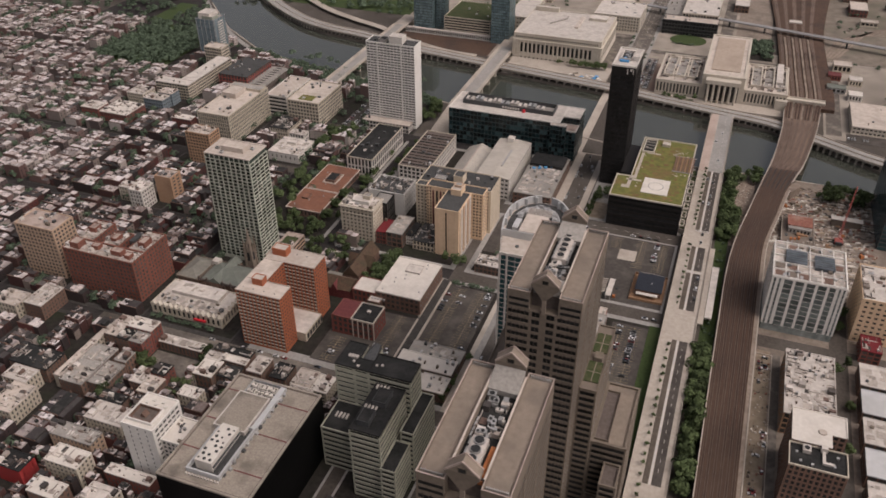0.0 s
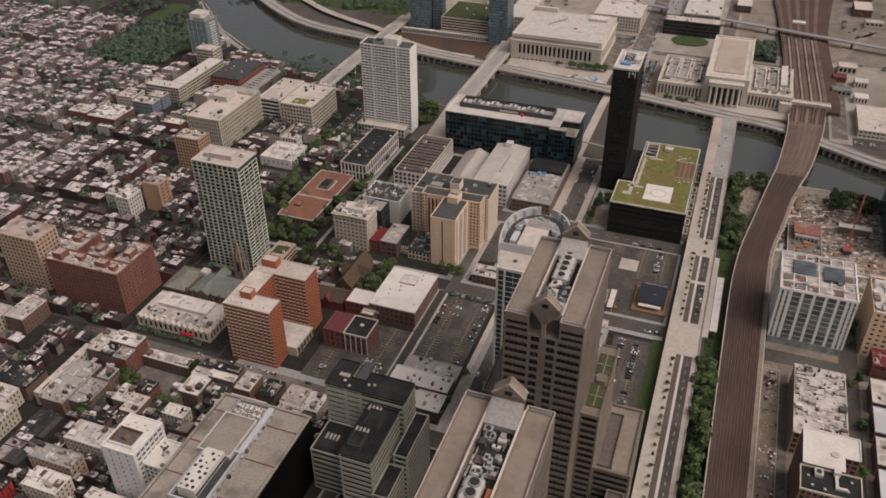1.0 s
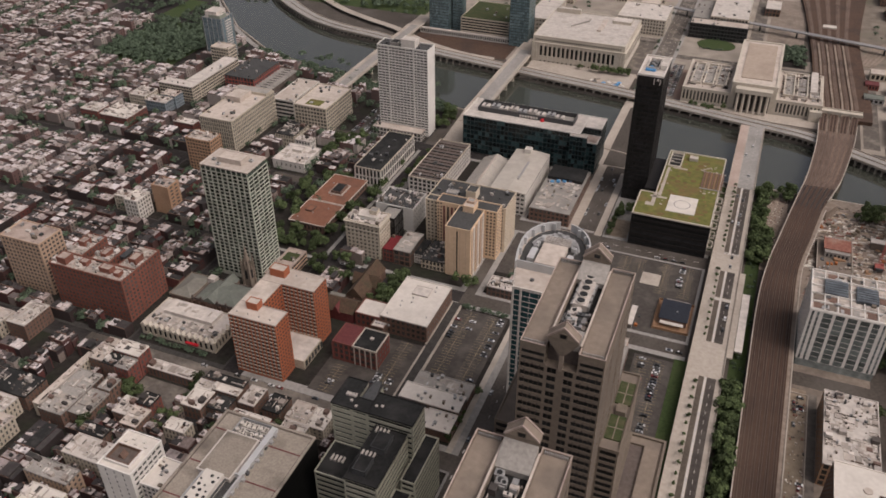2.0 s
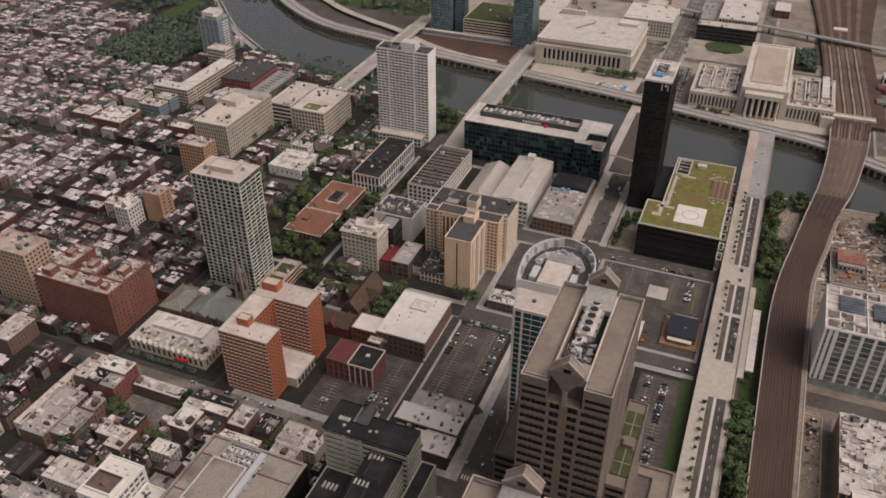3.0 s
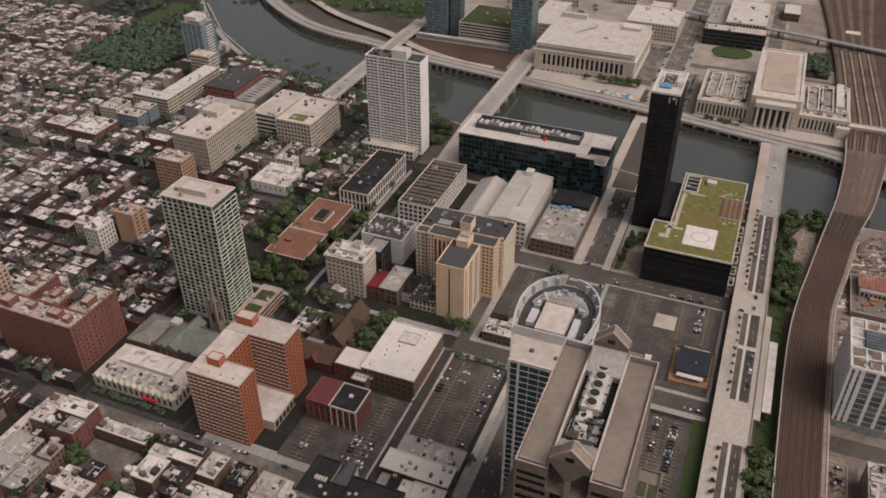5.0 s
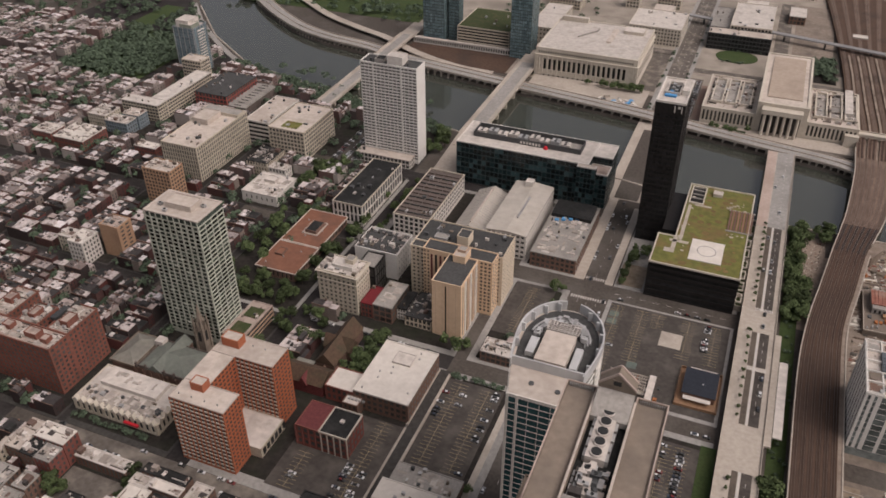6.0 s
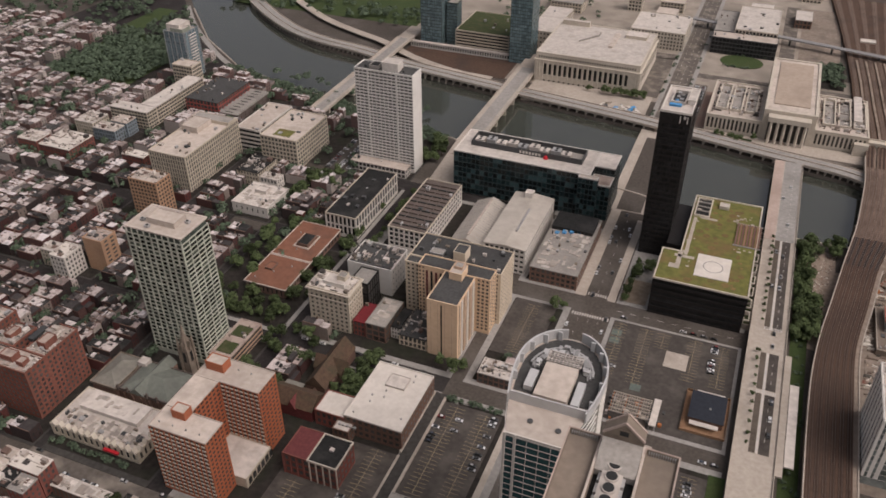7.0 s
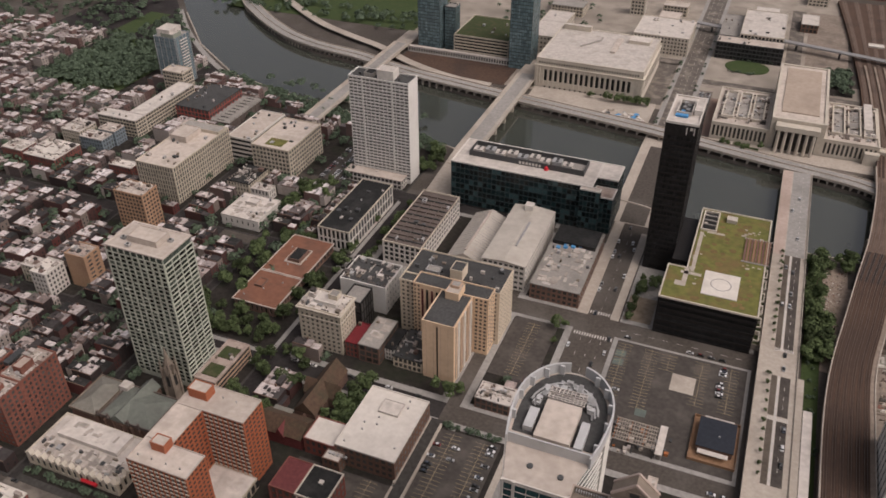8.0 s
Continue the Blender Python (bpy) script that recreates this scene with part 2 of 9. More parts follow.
    "glass_haze": surface("hazed_teal_tower_glass", (0.085, 0.13, 0.14), (0.19, 0.25, 0.26), 0.15, 0.25, 0.1, spread="both", vary=0.3, spec=0.5),
    "glass_teal": surface("dark_teal_window_glass", grey(0.8), grey(1.2), 0.15, 0.3, 0.2, palette=[(0.007, 0.012, 0.013), (0.012, 0.022, 0.024), (0.006, 0.009, 0.01), (0.02, 0.038, 0.04), (0.009, 0.015, 0.016), (0.05, 0.085, 0.088), (0.008, 0.012, 0.012)], spread="both", vary=0.3, spec=0.4),
    "glass_green": surface("grey_green_window_glass", (0.03, 0.04, 0.034), (0.10, 0.12, 0.10), 0.2, 0.3, 0.2, spread="both", vary=0.5, spec=0.5),
    "glass_tower": surface("shaded_balcony_glass", grey(0.6), grey(1.3), 0.25, 0.3, 0.25, palette=[(0.008, 0.010, 0.008), (0.018, 0.023, 0.019), (0.006, 0.007, 0.006), (0.05, 0.06, 0.048), (0.008, 0.010, 0.008), (0.028, 0.034, 0.028), (0.011, 0.014, 0.011), (0.008, 0.010, 0.008), (0.085, 0.095, 0.078), (0.015, 0.019, 0.015), (0.007, 0.008, 0.007)], spread="both", spec=0.2),
    "site_rubble": surface("site_rubble", grey(0.8), grey(1.1), 0.9, 0.8, 0.2, palette=[(0.28, 0.23, 0.19), (0.16, 0.12, 0.095), (0.40, 0.35, 0.30), (0.20, 0.09, 0.065), (0.14, 0.11, 0.09), (0.38, 0.30, 0.22), (0.62, 0.57, 0.5), (0.08, 0.07, 0.06), (0.5, 0.44, 0.38), (0.2, 0.16, 0.13)], spread="island"),
    "glass_pale": surface("pale_blue_grey_glass", (0.11, 0.125, 0.12), (0.29, 0.31, 0.295), 0.25, 0.25, 0.2, spread="both", vary=0.3, spec=0.4),
    "glass_grey": surface("grey_office_glass", (0.06, 0.07, 0.066), (0.17, 0.185, 0.175), 0.25, 0.25, 0.2, spread="both", vary=0.4, spec=0.4),
    "metal": surface("galvanised_metal", grey(0.28, 0.03), grey(0.42, 0.03), 0.5, 0.8, 0.2, grey(0.22, 0.1), 0.5, metal=0.35, vary=0.25),
    "metal_dark": surface("dark_plant_metal", grey(0.05), grey(0.09), 0.6, 0.8, 0.2, metal=0.2, vary=0.3),
    "fan": surface("fan_well_black", grey(0.015), grey(0.03), 0.7, 1, 0.2, vary=0),
    "rust": surface("rust_orange_paint", (0.32, 0.10, 0.03), (0.42, 0.16, 0.06), 0.8, 0.6, 0.2, (0.2, 0.08, 0.04), 0.6, vary=0),
    "maroon": surface("maroon_panel", (0.095, 0.024, 0.024), (0.15, 0.042, 0.04), 0.7, 0.6, 0.1, vary=0.1),
    "timber": surface("tan_timber_deck", (0.22, 0.125, 0.07), (0.31, 0.185, 0.11), 0.8, 0.5, 0.1, vary=0.1),
    "verdigris": surface("verdigris_roof", (0.115, 0.122, 0.104), (0.165, 0.172, 0.146), 0.8, 0.4, 0.06, (0.09, 0.09, 0.078), 0.5, vary=0),
    "slate": surface("slate_roof", (0.085, 0.065, 0.055), (0.14, 0.11, 0.095), 0.85, 0.6, 0.08, (0.06, 0.05, 0.045), 0.5, vary=0.1),
    "old_lead": surface("old_lead_roof", (0.15, 0.14, 0.118), (0.215, 0.2, 0.17), 0.8, 0.4, 0.06, (0.11, 0.102, 0.088), 0.6, vary=0),
    "gothic": surface("weathered_brown_stone", (0.17, 0.133, 0.104), (0.27, 0.218, 0.172), 0.9, 0.8, 0.2, (0.1, 0.078, 0.062), 0.7, vary=0.1),
    "moss_roof": surface("russet_mossy_slate", (0.055, 0.034, 0.023), (0.105, 0.065, 0.042), 0.9, 0.6, 0.1, (0.05, 0.047, 0.027), 0.8, vary=0.1),
    "loft_red": surface("red_loft_brick", (0.30, 0.075, 0.062), (0.38, 0.11, 0.09), 0.9, 0.8, 0.06, (0.22, 0.07, 0.06), 0.5, vary=0),
    "blue_paint": surface("blue_grey_paint", (0.15, 0.18, 0.2), (0.21, 0.245, 0.265), 0.8, 0.5, 0.1, (0.13, 0.15, 0.16), 0.5, vary=0),
    "red_roof": surface("red_metal_roof", (0.12, 0.012, 0.016), (0.17, 0.022, 0.026), 0.7, 0.6, 0.1, (0.13, 0.015, 0.018), 0.5, vary=0),
    "sign_red": surface("red_sign_enamel", (0.45, 0.02, 0.03), (0.55, 0.03, 0.04), 0.5, 1, 0.2, vary=0),
    "sign_wall": surface("red_painted_wall", (0.32, 0.03, 0.03), (0.42, 0.05, 0.045), 0.8, 0.8, 0.1, (0.25, 0.05, 0.05), 0.5, vary=0),
    "sign_blue": surface("blue_tarpaulin", (0.05, 0.20, 0.42), (0.10, 0.30, 0.52), 0.6, 0.6, 0.2, vary=0.1),
    "bark": surface("bark", (0.07, 0.05, 0.035), (0.12, 0.09, 0.065), 0.95, 2, 0.3, vary=0.2),
    "leaf": surface("foliage", (0.033, 0.048, 0.021), (0.075, 0.094, 0.039), 0.9, 0.8, 0.03, vary=0.45, spread="object", spec=0.15),
    "leaf_bush": surface("bush_foliage", (0.046, 0.066, 0.044), (0.095, 0.122, 0.078), 0.9, 0.8, 0.02, vary=0.35, spread="island", spec=0.15),
    "tyre": surface("tyre_rubber", grey(0.015), grey(0.03), 0.9, 3, 1, vary=0),
    "car": surface("car_paint", grey(0.95), grey(1.0), 0.3, 2, 0.5, palette=[grey(0.6), grey(0.03), grey(0.28), grey(0.55, 0.03), grey(0.08), grey(0.65), (0.16, 0.02, 0.02), grey(0.025), grey(0.42, 0.02), grey(0.05), grey(0.6), grey(0.035), grey(0.3), (0.04, 0.05, 0.07)], spec=0.6),
    # brick and render tones, lowered further for the shade between houses
    "house_wall": surface("row_house_wall", grey(0.8), grey(1.1), 0.9, 0.8, 0.08, palette=[(0.062, 0.026, 0.023), (0.036, 0.023, 0.022), (0.08, 0.038, 0.033), (0.044, 0.03, 0.028), (0.2, 0.158, 0.136), (0.05, 0.032, 0.03), (0.34, 0.285, 0.255), (0.09, 0.046, 0.04), (0.035, 0.026, 0.025), (0.105, 0.035, 0.03), (0.042, 0.03, 0.028)]),
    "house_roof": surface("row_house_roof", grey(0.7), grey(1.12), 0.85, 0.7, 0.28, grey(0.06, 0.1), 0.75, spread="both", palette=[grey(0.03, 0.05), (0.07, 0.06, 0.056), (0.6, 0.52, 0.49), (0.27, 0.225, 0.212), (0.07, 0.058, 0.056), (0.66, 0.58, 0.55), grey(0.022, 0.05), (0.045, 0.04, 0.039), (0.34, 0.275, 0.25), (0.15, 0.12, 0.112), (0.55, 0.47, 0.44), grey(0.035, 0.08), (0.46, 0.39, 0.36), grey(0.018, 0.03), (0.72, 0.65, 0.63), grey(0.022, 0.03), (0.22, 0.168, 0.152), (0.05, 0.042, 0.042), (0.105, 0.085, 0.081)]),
    "house_trim": surface("row_house_trim", grey(0.8), grey(1.1), 0.8, 1.0, 0.2, palette=[(0.42, 0.37, 0.33), (0.25, 0.2, 0.17), (0.55, 0.5, 0.46), (0.12, 0.08, 0.07), (0.34, 0.29, 0.25)]),
    "patch": surface("mended_roof_membrane", grey(0.8), grey(1.1), 0.85, 0.6, 0.2, grey(0.15, 0.1), 0.6, palette=[(0.47, 0.41, 0.36), (0.41, 0.355, 0.31), (0.34, 0.295, 0.255), (0.52, 0.46, 0.41), (0.29, 0.25, 0.215), (0.45, 0.385, 0.335), (0.38, 0.33, 0.285)], spread="island"),
    # nearer terraces, their walls darkened like the row houses for shade between them
    "old_wall": surface("near_terrace_wall", grey(0.75), grey(1.15), 0.9, 0.8, 0.08, palette=[(0.062, 0.026, 0.023), (0.036, 0.023, 0.022), (0.08, 0.038, 0.033), (0.044, 0.03, 0.028), (0.2, 0.158, 0.136), (0.05, 0.032, 0.03), (0.34, 0.285, 0.255), (0.09, 0.046, 0.04), (0.035, 0.026, 0.025), (0.105, 0.035, 0.03), (0.042, 0.03, 0.028)], spread="island"),
    "old_roof": surface("near_terrace_roof", grey(0.65), grey(1.12), 0.85, 0.7, 0.28, grey(0.06, 0.1), 0.75, palette=[(0.6, 0.52, 0.49), grey(0.028, 0.05), (0.34, 0.283, 0.267), grey(0.022, 0.06), (0.06, 0.05, 0.049), (0.64, 0.56, 0.53), grey(0.03, 0.05), (0.42, 0.335, 0.305), (0.13, 0.105, 0.098), (0.54, 0.465, 0.435), (0.04, 0.035, 0.034), (0.5, 0.42, 0.392), (0.05, 0.042, 0.041), (0.72, 0.65, 0.635), grey(0.02, 0.05), (0.22, 0.168, 0.152), (0.045, 0.038, 0.038)], spread="island"),
    # far terraces: distance haze is put into these paler walls and roofs
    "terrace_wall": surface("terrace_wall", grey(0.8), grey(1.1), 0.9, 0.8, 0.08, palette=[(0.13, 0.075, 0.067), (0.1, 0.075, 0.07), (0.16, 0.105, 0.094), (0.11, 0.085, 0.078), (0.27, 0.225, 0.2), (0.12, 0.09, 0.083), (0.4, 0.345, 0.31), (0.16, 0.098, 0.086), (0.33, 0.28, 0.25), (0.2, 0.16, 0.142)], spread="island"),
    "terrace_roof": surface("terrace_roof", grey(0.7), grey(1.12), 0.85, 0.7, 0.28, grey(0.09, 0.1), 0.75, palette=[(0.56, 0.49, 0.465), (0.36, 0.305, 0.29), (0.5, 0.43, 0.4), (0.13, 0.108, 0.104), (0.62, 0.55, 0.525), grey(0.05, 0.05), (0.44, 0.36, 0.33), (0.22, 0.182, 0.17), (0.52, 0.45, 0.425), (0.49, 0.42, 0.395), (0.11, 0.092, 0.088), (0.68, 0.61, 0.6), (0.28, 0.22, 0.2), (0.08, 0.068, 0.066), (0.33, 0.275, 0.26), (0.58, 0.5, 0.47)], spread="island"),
}


# ---- mesh helpers ----
QUADS = ((0, 3, 2, 1), (4, 5, 6, 7), (0, 1, 5, 4), (1, 2, 6, 5), (2, 3, 7, 6), (3, 0, 4, 7))


class Solid:
    """Boxes, prisms and loose faces gathered into one mesh."""

    def __init__(self):
        self.v, self.f = [], []

    def box(self, x0, x1, y0, y1, z0, z1):
        k = len(self.v)
        self.v += [(x0, y0, z0), (x1, y0, z0), (x1, y1, z0), (x0, y1, z0), (x0, y0, z1), (x1, y0, z1), (x1, y1, z1), (x0, y1, z1)]
        self.f += [tuple(k + i for i in q) for q in QUADS]
        return self

    def prism(self, ring, z0, z1, top=None):
        """A ring of (x, y), counter-clockwise, drawn up from z0 to z1; top: another ring for the upper end."""
        k, n = len(self.v), len(ring)
        self.v += [(x, y, z0) for x, y in ring] + [(x, y, z1) for x, y in (top or ring)]
        self.f += [tuple(range(k + n - 1, k - 1, -1)), tuple(range(k + n, k + 2 * n))]
        self.f += [(k + i, k + (i + 1) % n, k + n + (i + 1) % n, k + n + i) for i in range(n)]
        return self

    def ring(self, x0, x1, y0, y1, z0, z1, w):
        """A connected frame, w wide, inside the given rectangle."""
        k = len(self.v)
        for z in (z0, z1):
            self.v += [(x0, y0, z), (x1, y0, z), (x1, y1, z), (x0, y1, z), (x0 + w, y0 + w, z), (x1 - w, y0 + w, z), (x1 - w, y1 - w, z), (x0 + w, y1 - w, z)]
        for i in range(4):
            j = (i + 1) % 4
            self.f += [tuple(k + q for q in f) for f in ((i, j, 8 + j, 8 + i), (4 + j, 4 + i, 12 + i, 12 + j), (8 + i, 8 + j, 12 + j, 12 + i), (j, i, 4 + i, 4 + j))]
        return self

    def disc(self, x, y, z0, z1, r, n=12, r1=None):
        a = [(math.cos(2 * math.pi * i / n), math.sin(2 * math.pi * i / n)) for i in range(n)]
        return self.prism([(x + r * c, y + r * s) for c, s in a], z0, z1, [(x + (r1 or r) * c, y + (r1 or r) * s) for c, s in a])

    def face(self, *pts):
        k = len(self.v)
        self.v += list(pts)
        self.f.append(tuple(range(k, k + len(pts))))
        return self

    def gable(self, x0, x1, y0, y1, z0, z1, along="y"):
        """A roof with a ridge along one axis."""
        k = len(self.v)
        if along == "y":
            m = (x0 + x1) / 2
            self.v += [(x0, y0, z0), (x1, y0, z0), (x1, y1, z0), (x0, y1, z0), (m, y0, z1), (m, y1, z1)]
            self.f += [tuple(k + i for i in q) for q in ((0, 1, 4), (2, 3, 5), (1, 2, 5, 4), (3, 0, 4, 5), (3, 2, 1, 0))]
        else:
            m = (y0 + y1) / 2
            self.v += [(x0, y0, z0), (x1, y0, z0), (x1, y1, z0), (x0, y1, z0), (x0, m, z1), (x1, m, z1)]
            self.f += [tuple(k + i for i in q) for q in ((3, 0, 4), (1, 2, 5), (0, 1, 5, 4), (2, 3, 4, 5), (3, 2, 1, 0))]
        return self

    def mesh(self, name, material):
        me = bpy.data.meshes.new(name)
        me.from_pydata(self.v, [], self.f)
        me.materials.append(material if not isinstance(material, str) else M[material])
        me.update()
        return me


def part(name, solid, material, parent, label=""):
    """One mesh under a thing or a part; a ready mesh may be shared."""
    ob = new(name, solid.mesh(name, material) if isinstance(solid, Solid) else solid)
    ob.parent = parent
    return tagged(ob, label)


def thing(name, label, category, x=0, y=0, z=0, group="", kind=""):
    ob = new(name)
    ob.empty_display_size = 1
    ob.location = (x, y, z)
    return tagged(ob, label, category, group, kind)


def setting(name, solid, material, label, category):
    return tagged(new(name, solid.mesh(name, material)), label, category, kind="structure")


UNIT = {}


def pane_mesh(w, h, d, axis, glass):
    """A window pane that is shared by all of one size."""
    key = (round(w, 2), round(h, 2), round(d, 2), axis, glass)
    if key not in UNIT:
        s = Solid()
        s.box(-w / 2, w / 2, -d / 2, d / 2, 0, h) if axis == "x" else s.box(-d / 2, d / 2, -w / 2, w / 2, 0, h)
        UNIT[key] = s.mesh("window", glass)
    return UNIT[key]


def shell(x0, x1, y0, y1, z0, z1, spans, levels, depth):
    """One closed wall mesh with window recesses: spans gives, for each side, the stretches that open, levels the heights between which they do."""
    s, seen = Solid(), {}

    def at(side, u, v, d):
        p = {"e": (u, y0 + d, v), "w": (u, y1 - d, v), "s": (x0 + d, u, v), "n": (x1 - d, u, v)}[side]
        key = tuple(round(c, 3) for c in p)
        if key not in seen:
            seen[key] = len(s.v)
            s.v.append(p)
        return seen[key]

    for side in "ensw":
        lo, hi = (x0, x1) if side in "ew" else (y0, y1)
        us = [lo] + [q for sp in spans[side] for q in sp] + [hi]
        vs = [z0] + [q for lv in levels for q in lv] + [z1]
        for i in range(len(us) - 1):
            for j in range(len(vs) - 1):
                ring = [(us[i], vs[j]), (us[i + 1], vs[j]), (us[i + 1], vs[j + 1]), (us[i], vs[j + 1])]
                if side in "sw":
                    ring.reverse()
                out = [at(side, u, v, 0) for u, v in ring]
                if i % 2 and j % 2:
                    back = [at(side, u, v, depth) for u, v in ring]
                    s.f.append(tuple(back))
                    s.f += [(out[k], out[(k + 1) % 4], back[(k + 1) % 4], back[k]) for k in range(4)]
                else:
                    s.f.append(tuple(out))
    s.f.append((at("e", x0, z1, 0), at("e", x1, z1, 0), at("w", x1, z1, 0), at("w", x0, z1, 0)))
    return s


def even(lo, hi, n, gap, end=None):
    """n equal openings between lo and hi with gap between them."""
    end = gap / 2 if end is None else end
    step = (hi - lo - 2 * end + gap) / n
    return [(lo + end + i * step, lo + end + (i + 1) * step - gap) for i in range(n)]


def facade(root, x0, x1, y0, y1, z0, z1, floors, nx, ny, wall, glass, pier=0.9, band=1.2, proud=0.22, mode="each", show="en", base=0.0, blank="", spans=None, fine=False):
    """Walls of one block with recessed openings, and panes set back in them.
    mode: each, a pane per window; row, one strip of panes per floor and side; band, ribbons that run on along a side.
    show: the sides (e, n, s, w) whose panes are parts of their own; the rest are joined per side. blank: sides without windows."""
    fh = (z1 - z0 - base) / floors
    levels = [(z0 + base + f * fh + band * 0.6, z0 + base + (f + 1) * fh - band * 0.4) for f in range(floors)]
    open_at = {}
    for side in "ensw":
        lo, hi, n = (x0, x1, nx) if side in "ew" else (y0, y1, ny)
        open_at[side] = [] if side in blank else [(lo + 0.8, hi - 0.8)] if mode == "band" else even(lo, hi, n, pier, pier)
    open_at.update(spans or {})
    part("wall", shell(x0, x1, y0, y1, z0, z1, open_at, levels, proud), wall, root)
    joined = Solid()
    for side in "ensw":
        at = {"e": y0, "w": y1, "s": x0, "n": x1}[side] + (proud - 0.08) * (1 if side in "es" else -1)
        for lo_z, hi_z in levels:
            ribbon = Solid()
            for a, b in open_at[side]:
                if side in show and mode != "row" and (mode == "each" or side in "es"):
                    ob = part("window", pane_mesh(b - a, hi_z - lo_z, 0.12, "x" if side in "ew" else "y", glass), None, root)
                    ob.location = ((a + b) / 2, at, lo_z) if side in "ew" else (at, (a + b) / 2, lo_z)
                else:
                    into = ribbon if side in show and fine else joined
                    into.box(a, b, at - 0.06, at + 0.06, lo_z, hi_z) if side in "ew" else into.box(at - 0.06, at + 0.06, a, b, lo_z, hi_z)
            if ribbon.f:
                tagged(part("glazing", ribbon, glass, root), kind="stuff")
    if joined.f:
        tagged(part("glazing", joined, glass, root), kind="stuff")


def flat_roof(root, x0, x1, y0, y1, z, roof, edge, lip=0.9, w=0.5, drop=0.0):
    """A roof deck with a parapet round it."""
    part("roof", Solid().box(x0 + w, x1 - w, y0 + w, y1 - w, z - drop - 0.3, z - drop + 0.12), roof, root)
    part("parapet", Solid().ring(x0 - 0.1, x1 + 0.1, y0 - 0.1, y1 + 0.1, z - 0.3 - drop, z + lip, w + 0.1), edge, root)


def roof_unit(root, x, y, z, w, d, h, material="metal", fans=0, turn=0):
    """A plant unit on a plinth, with lidded top and fan wells."""
    s = Solid().box(-w / 2, w / 2, -d / 2, d / 2, 0.25, h).box(-w / 2 - 0.1, w / 2 + 0.1, -d / 2 - 0.1, d / 2 + 0.1, h, h + 0.15).box(-w / 2 + 0.2, w / 2 - 0.2, -d / 2 + 0.2, d / 2 - 0.2, 0, 0.25)
    ob = part("rooftop_unit", s, material, root)
    ob.location, ob.rotation_euler = (x, y, z), (0, 0, radians(turn))
    for i in range(fans):
        r = min(w, d / fans) * 0.36
        part("fan", Solid().disc(0, (i + 0.5) * d / fans - d / 2, h + 0.15, h + 0.4, r), "fan", ob)
    return ob


def clutter(root, x0, x1, y0, y1, z, count, seed, big=4.0):
    """Plant units, vents and hatches spread over a roof."""
    rnd = random.Random(seed)
    for i in range(count):
        w, d = rnd.uniform(0.8, big), rnd.uniform(0.8, big)
        if x1 - x0 < w + 2 or y1 - y0 < d + 2:
            continue
        roof_unit(root, rnd.uniform(x0 + w / 2 + 0.8, x1 - w / 2 - 0.8), rnd.uniform(y0 + d / 2 + 0.8, y1 - d / 2 - 0.8), z + 0.12, w, d, rnd.uniform(0.6, 2.4),
                  rnd.choice(["metal", "metal", "roof_white", "metal_dark", "concrete"]), rnd.choice([0, 0, 0, 1, 2]) if min(w, d) > 2.8 else 0)


def patches(root, x0, x1, y0, y1, z, seed, area=34):
    """Mended fields, seams and low kerbs over a flat roof."""
    r, s = random.Random(seed), Solid()
    for i in range(max(3, int((x1 - x0) * (y1 - y0) / area))):
        w, d = r.uniform(1.2, 6), r.uniform(1.2, 6)
        if x1 - x0 < w + 2 or y1 - y0 < d + 2:
            continue
        x, y = r.uniform(x0 + 1, x1 - w - 1), r.uniform(y0 + 1, y1 - d - 1)
        s.box(x, x + w, y, y + d, z - 0.1, z + 0.15 + 0.006 * (i + 1) + r.choice((0, 0, 0, 0, 0.2)))
    if s.f:
        tagged(part("roof_patch", s, "patch", root), kind="stuff")


def roof_mess(root, x0, x1, y0, y1, z, seed):
    """Small vents, ducts, hatches, bulkheads and boards crowded on an old roof."""
    r, s = random.Random(seed), Solid()
    for i in range(int((x1 - x0) * (y1 - y0) / 13) + 4):
        w, d, h = r.uniform(0.3, 1.3), r.uniform(0.3, 1.3), r.uniform(0.3, 1.3)
        if i % 5 == 0:
            w, d, h = r.uniform(1.6, 4.2), r.uniform(1.6, 4.2), r.choice((0.05, 0.08, 0.11, 1.8, 2.5))
        elif i % 3 == 0:
            w, d, h = r.choice(((0.3, r.uniform(2, 9), 0.5), (r.uniform(2, 9), 0.3, 0.5)))
        if x1 - x0 > w + 1.6 and y1 - y0 > d + 1.6:
            x, y = r.uniform(x0 + 0.7, x1 - w - 0.7), r.uniform(y0 + 0.7, y1 - d - 0.7)
            if r.random() < 0.5:
                x = r.choice((x0 + 0.7, x1 - w - 0.7))
            s.box(x, x + w, y, y + d, z, z + 0.2 + h + 0.003 * i)
    tagged(part("roof_clutter", s, "mess", root), kind="stuff")


TAKEN = []


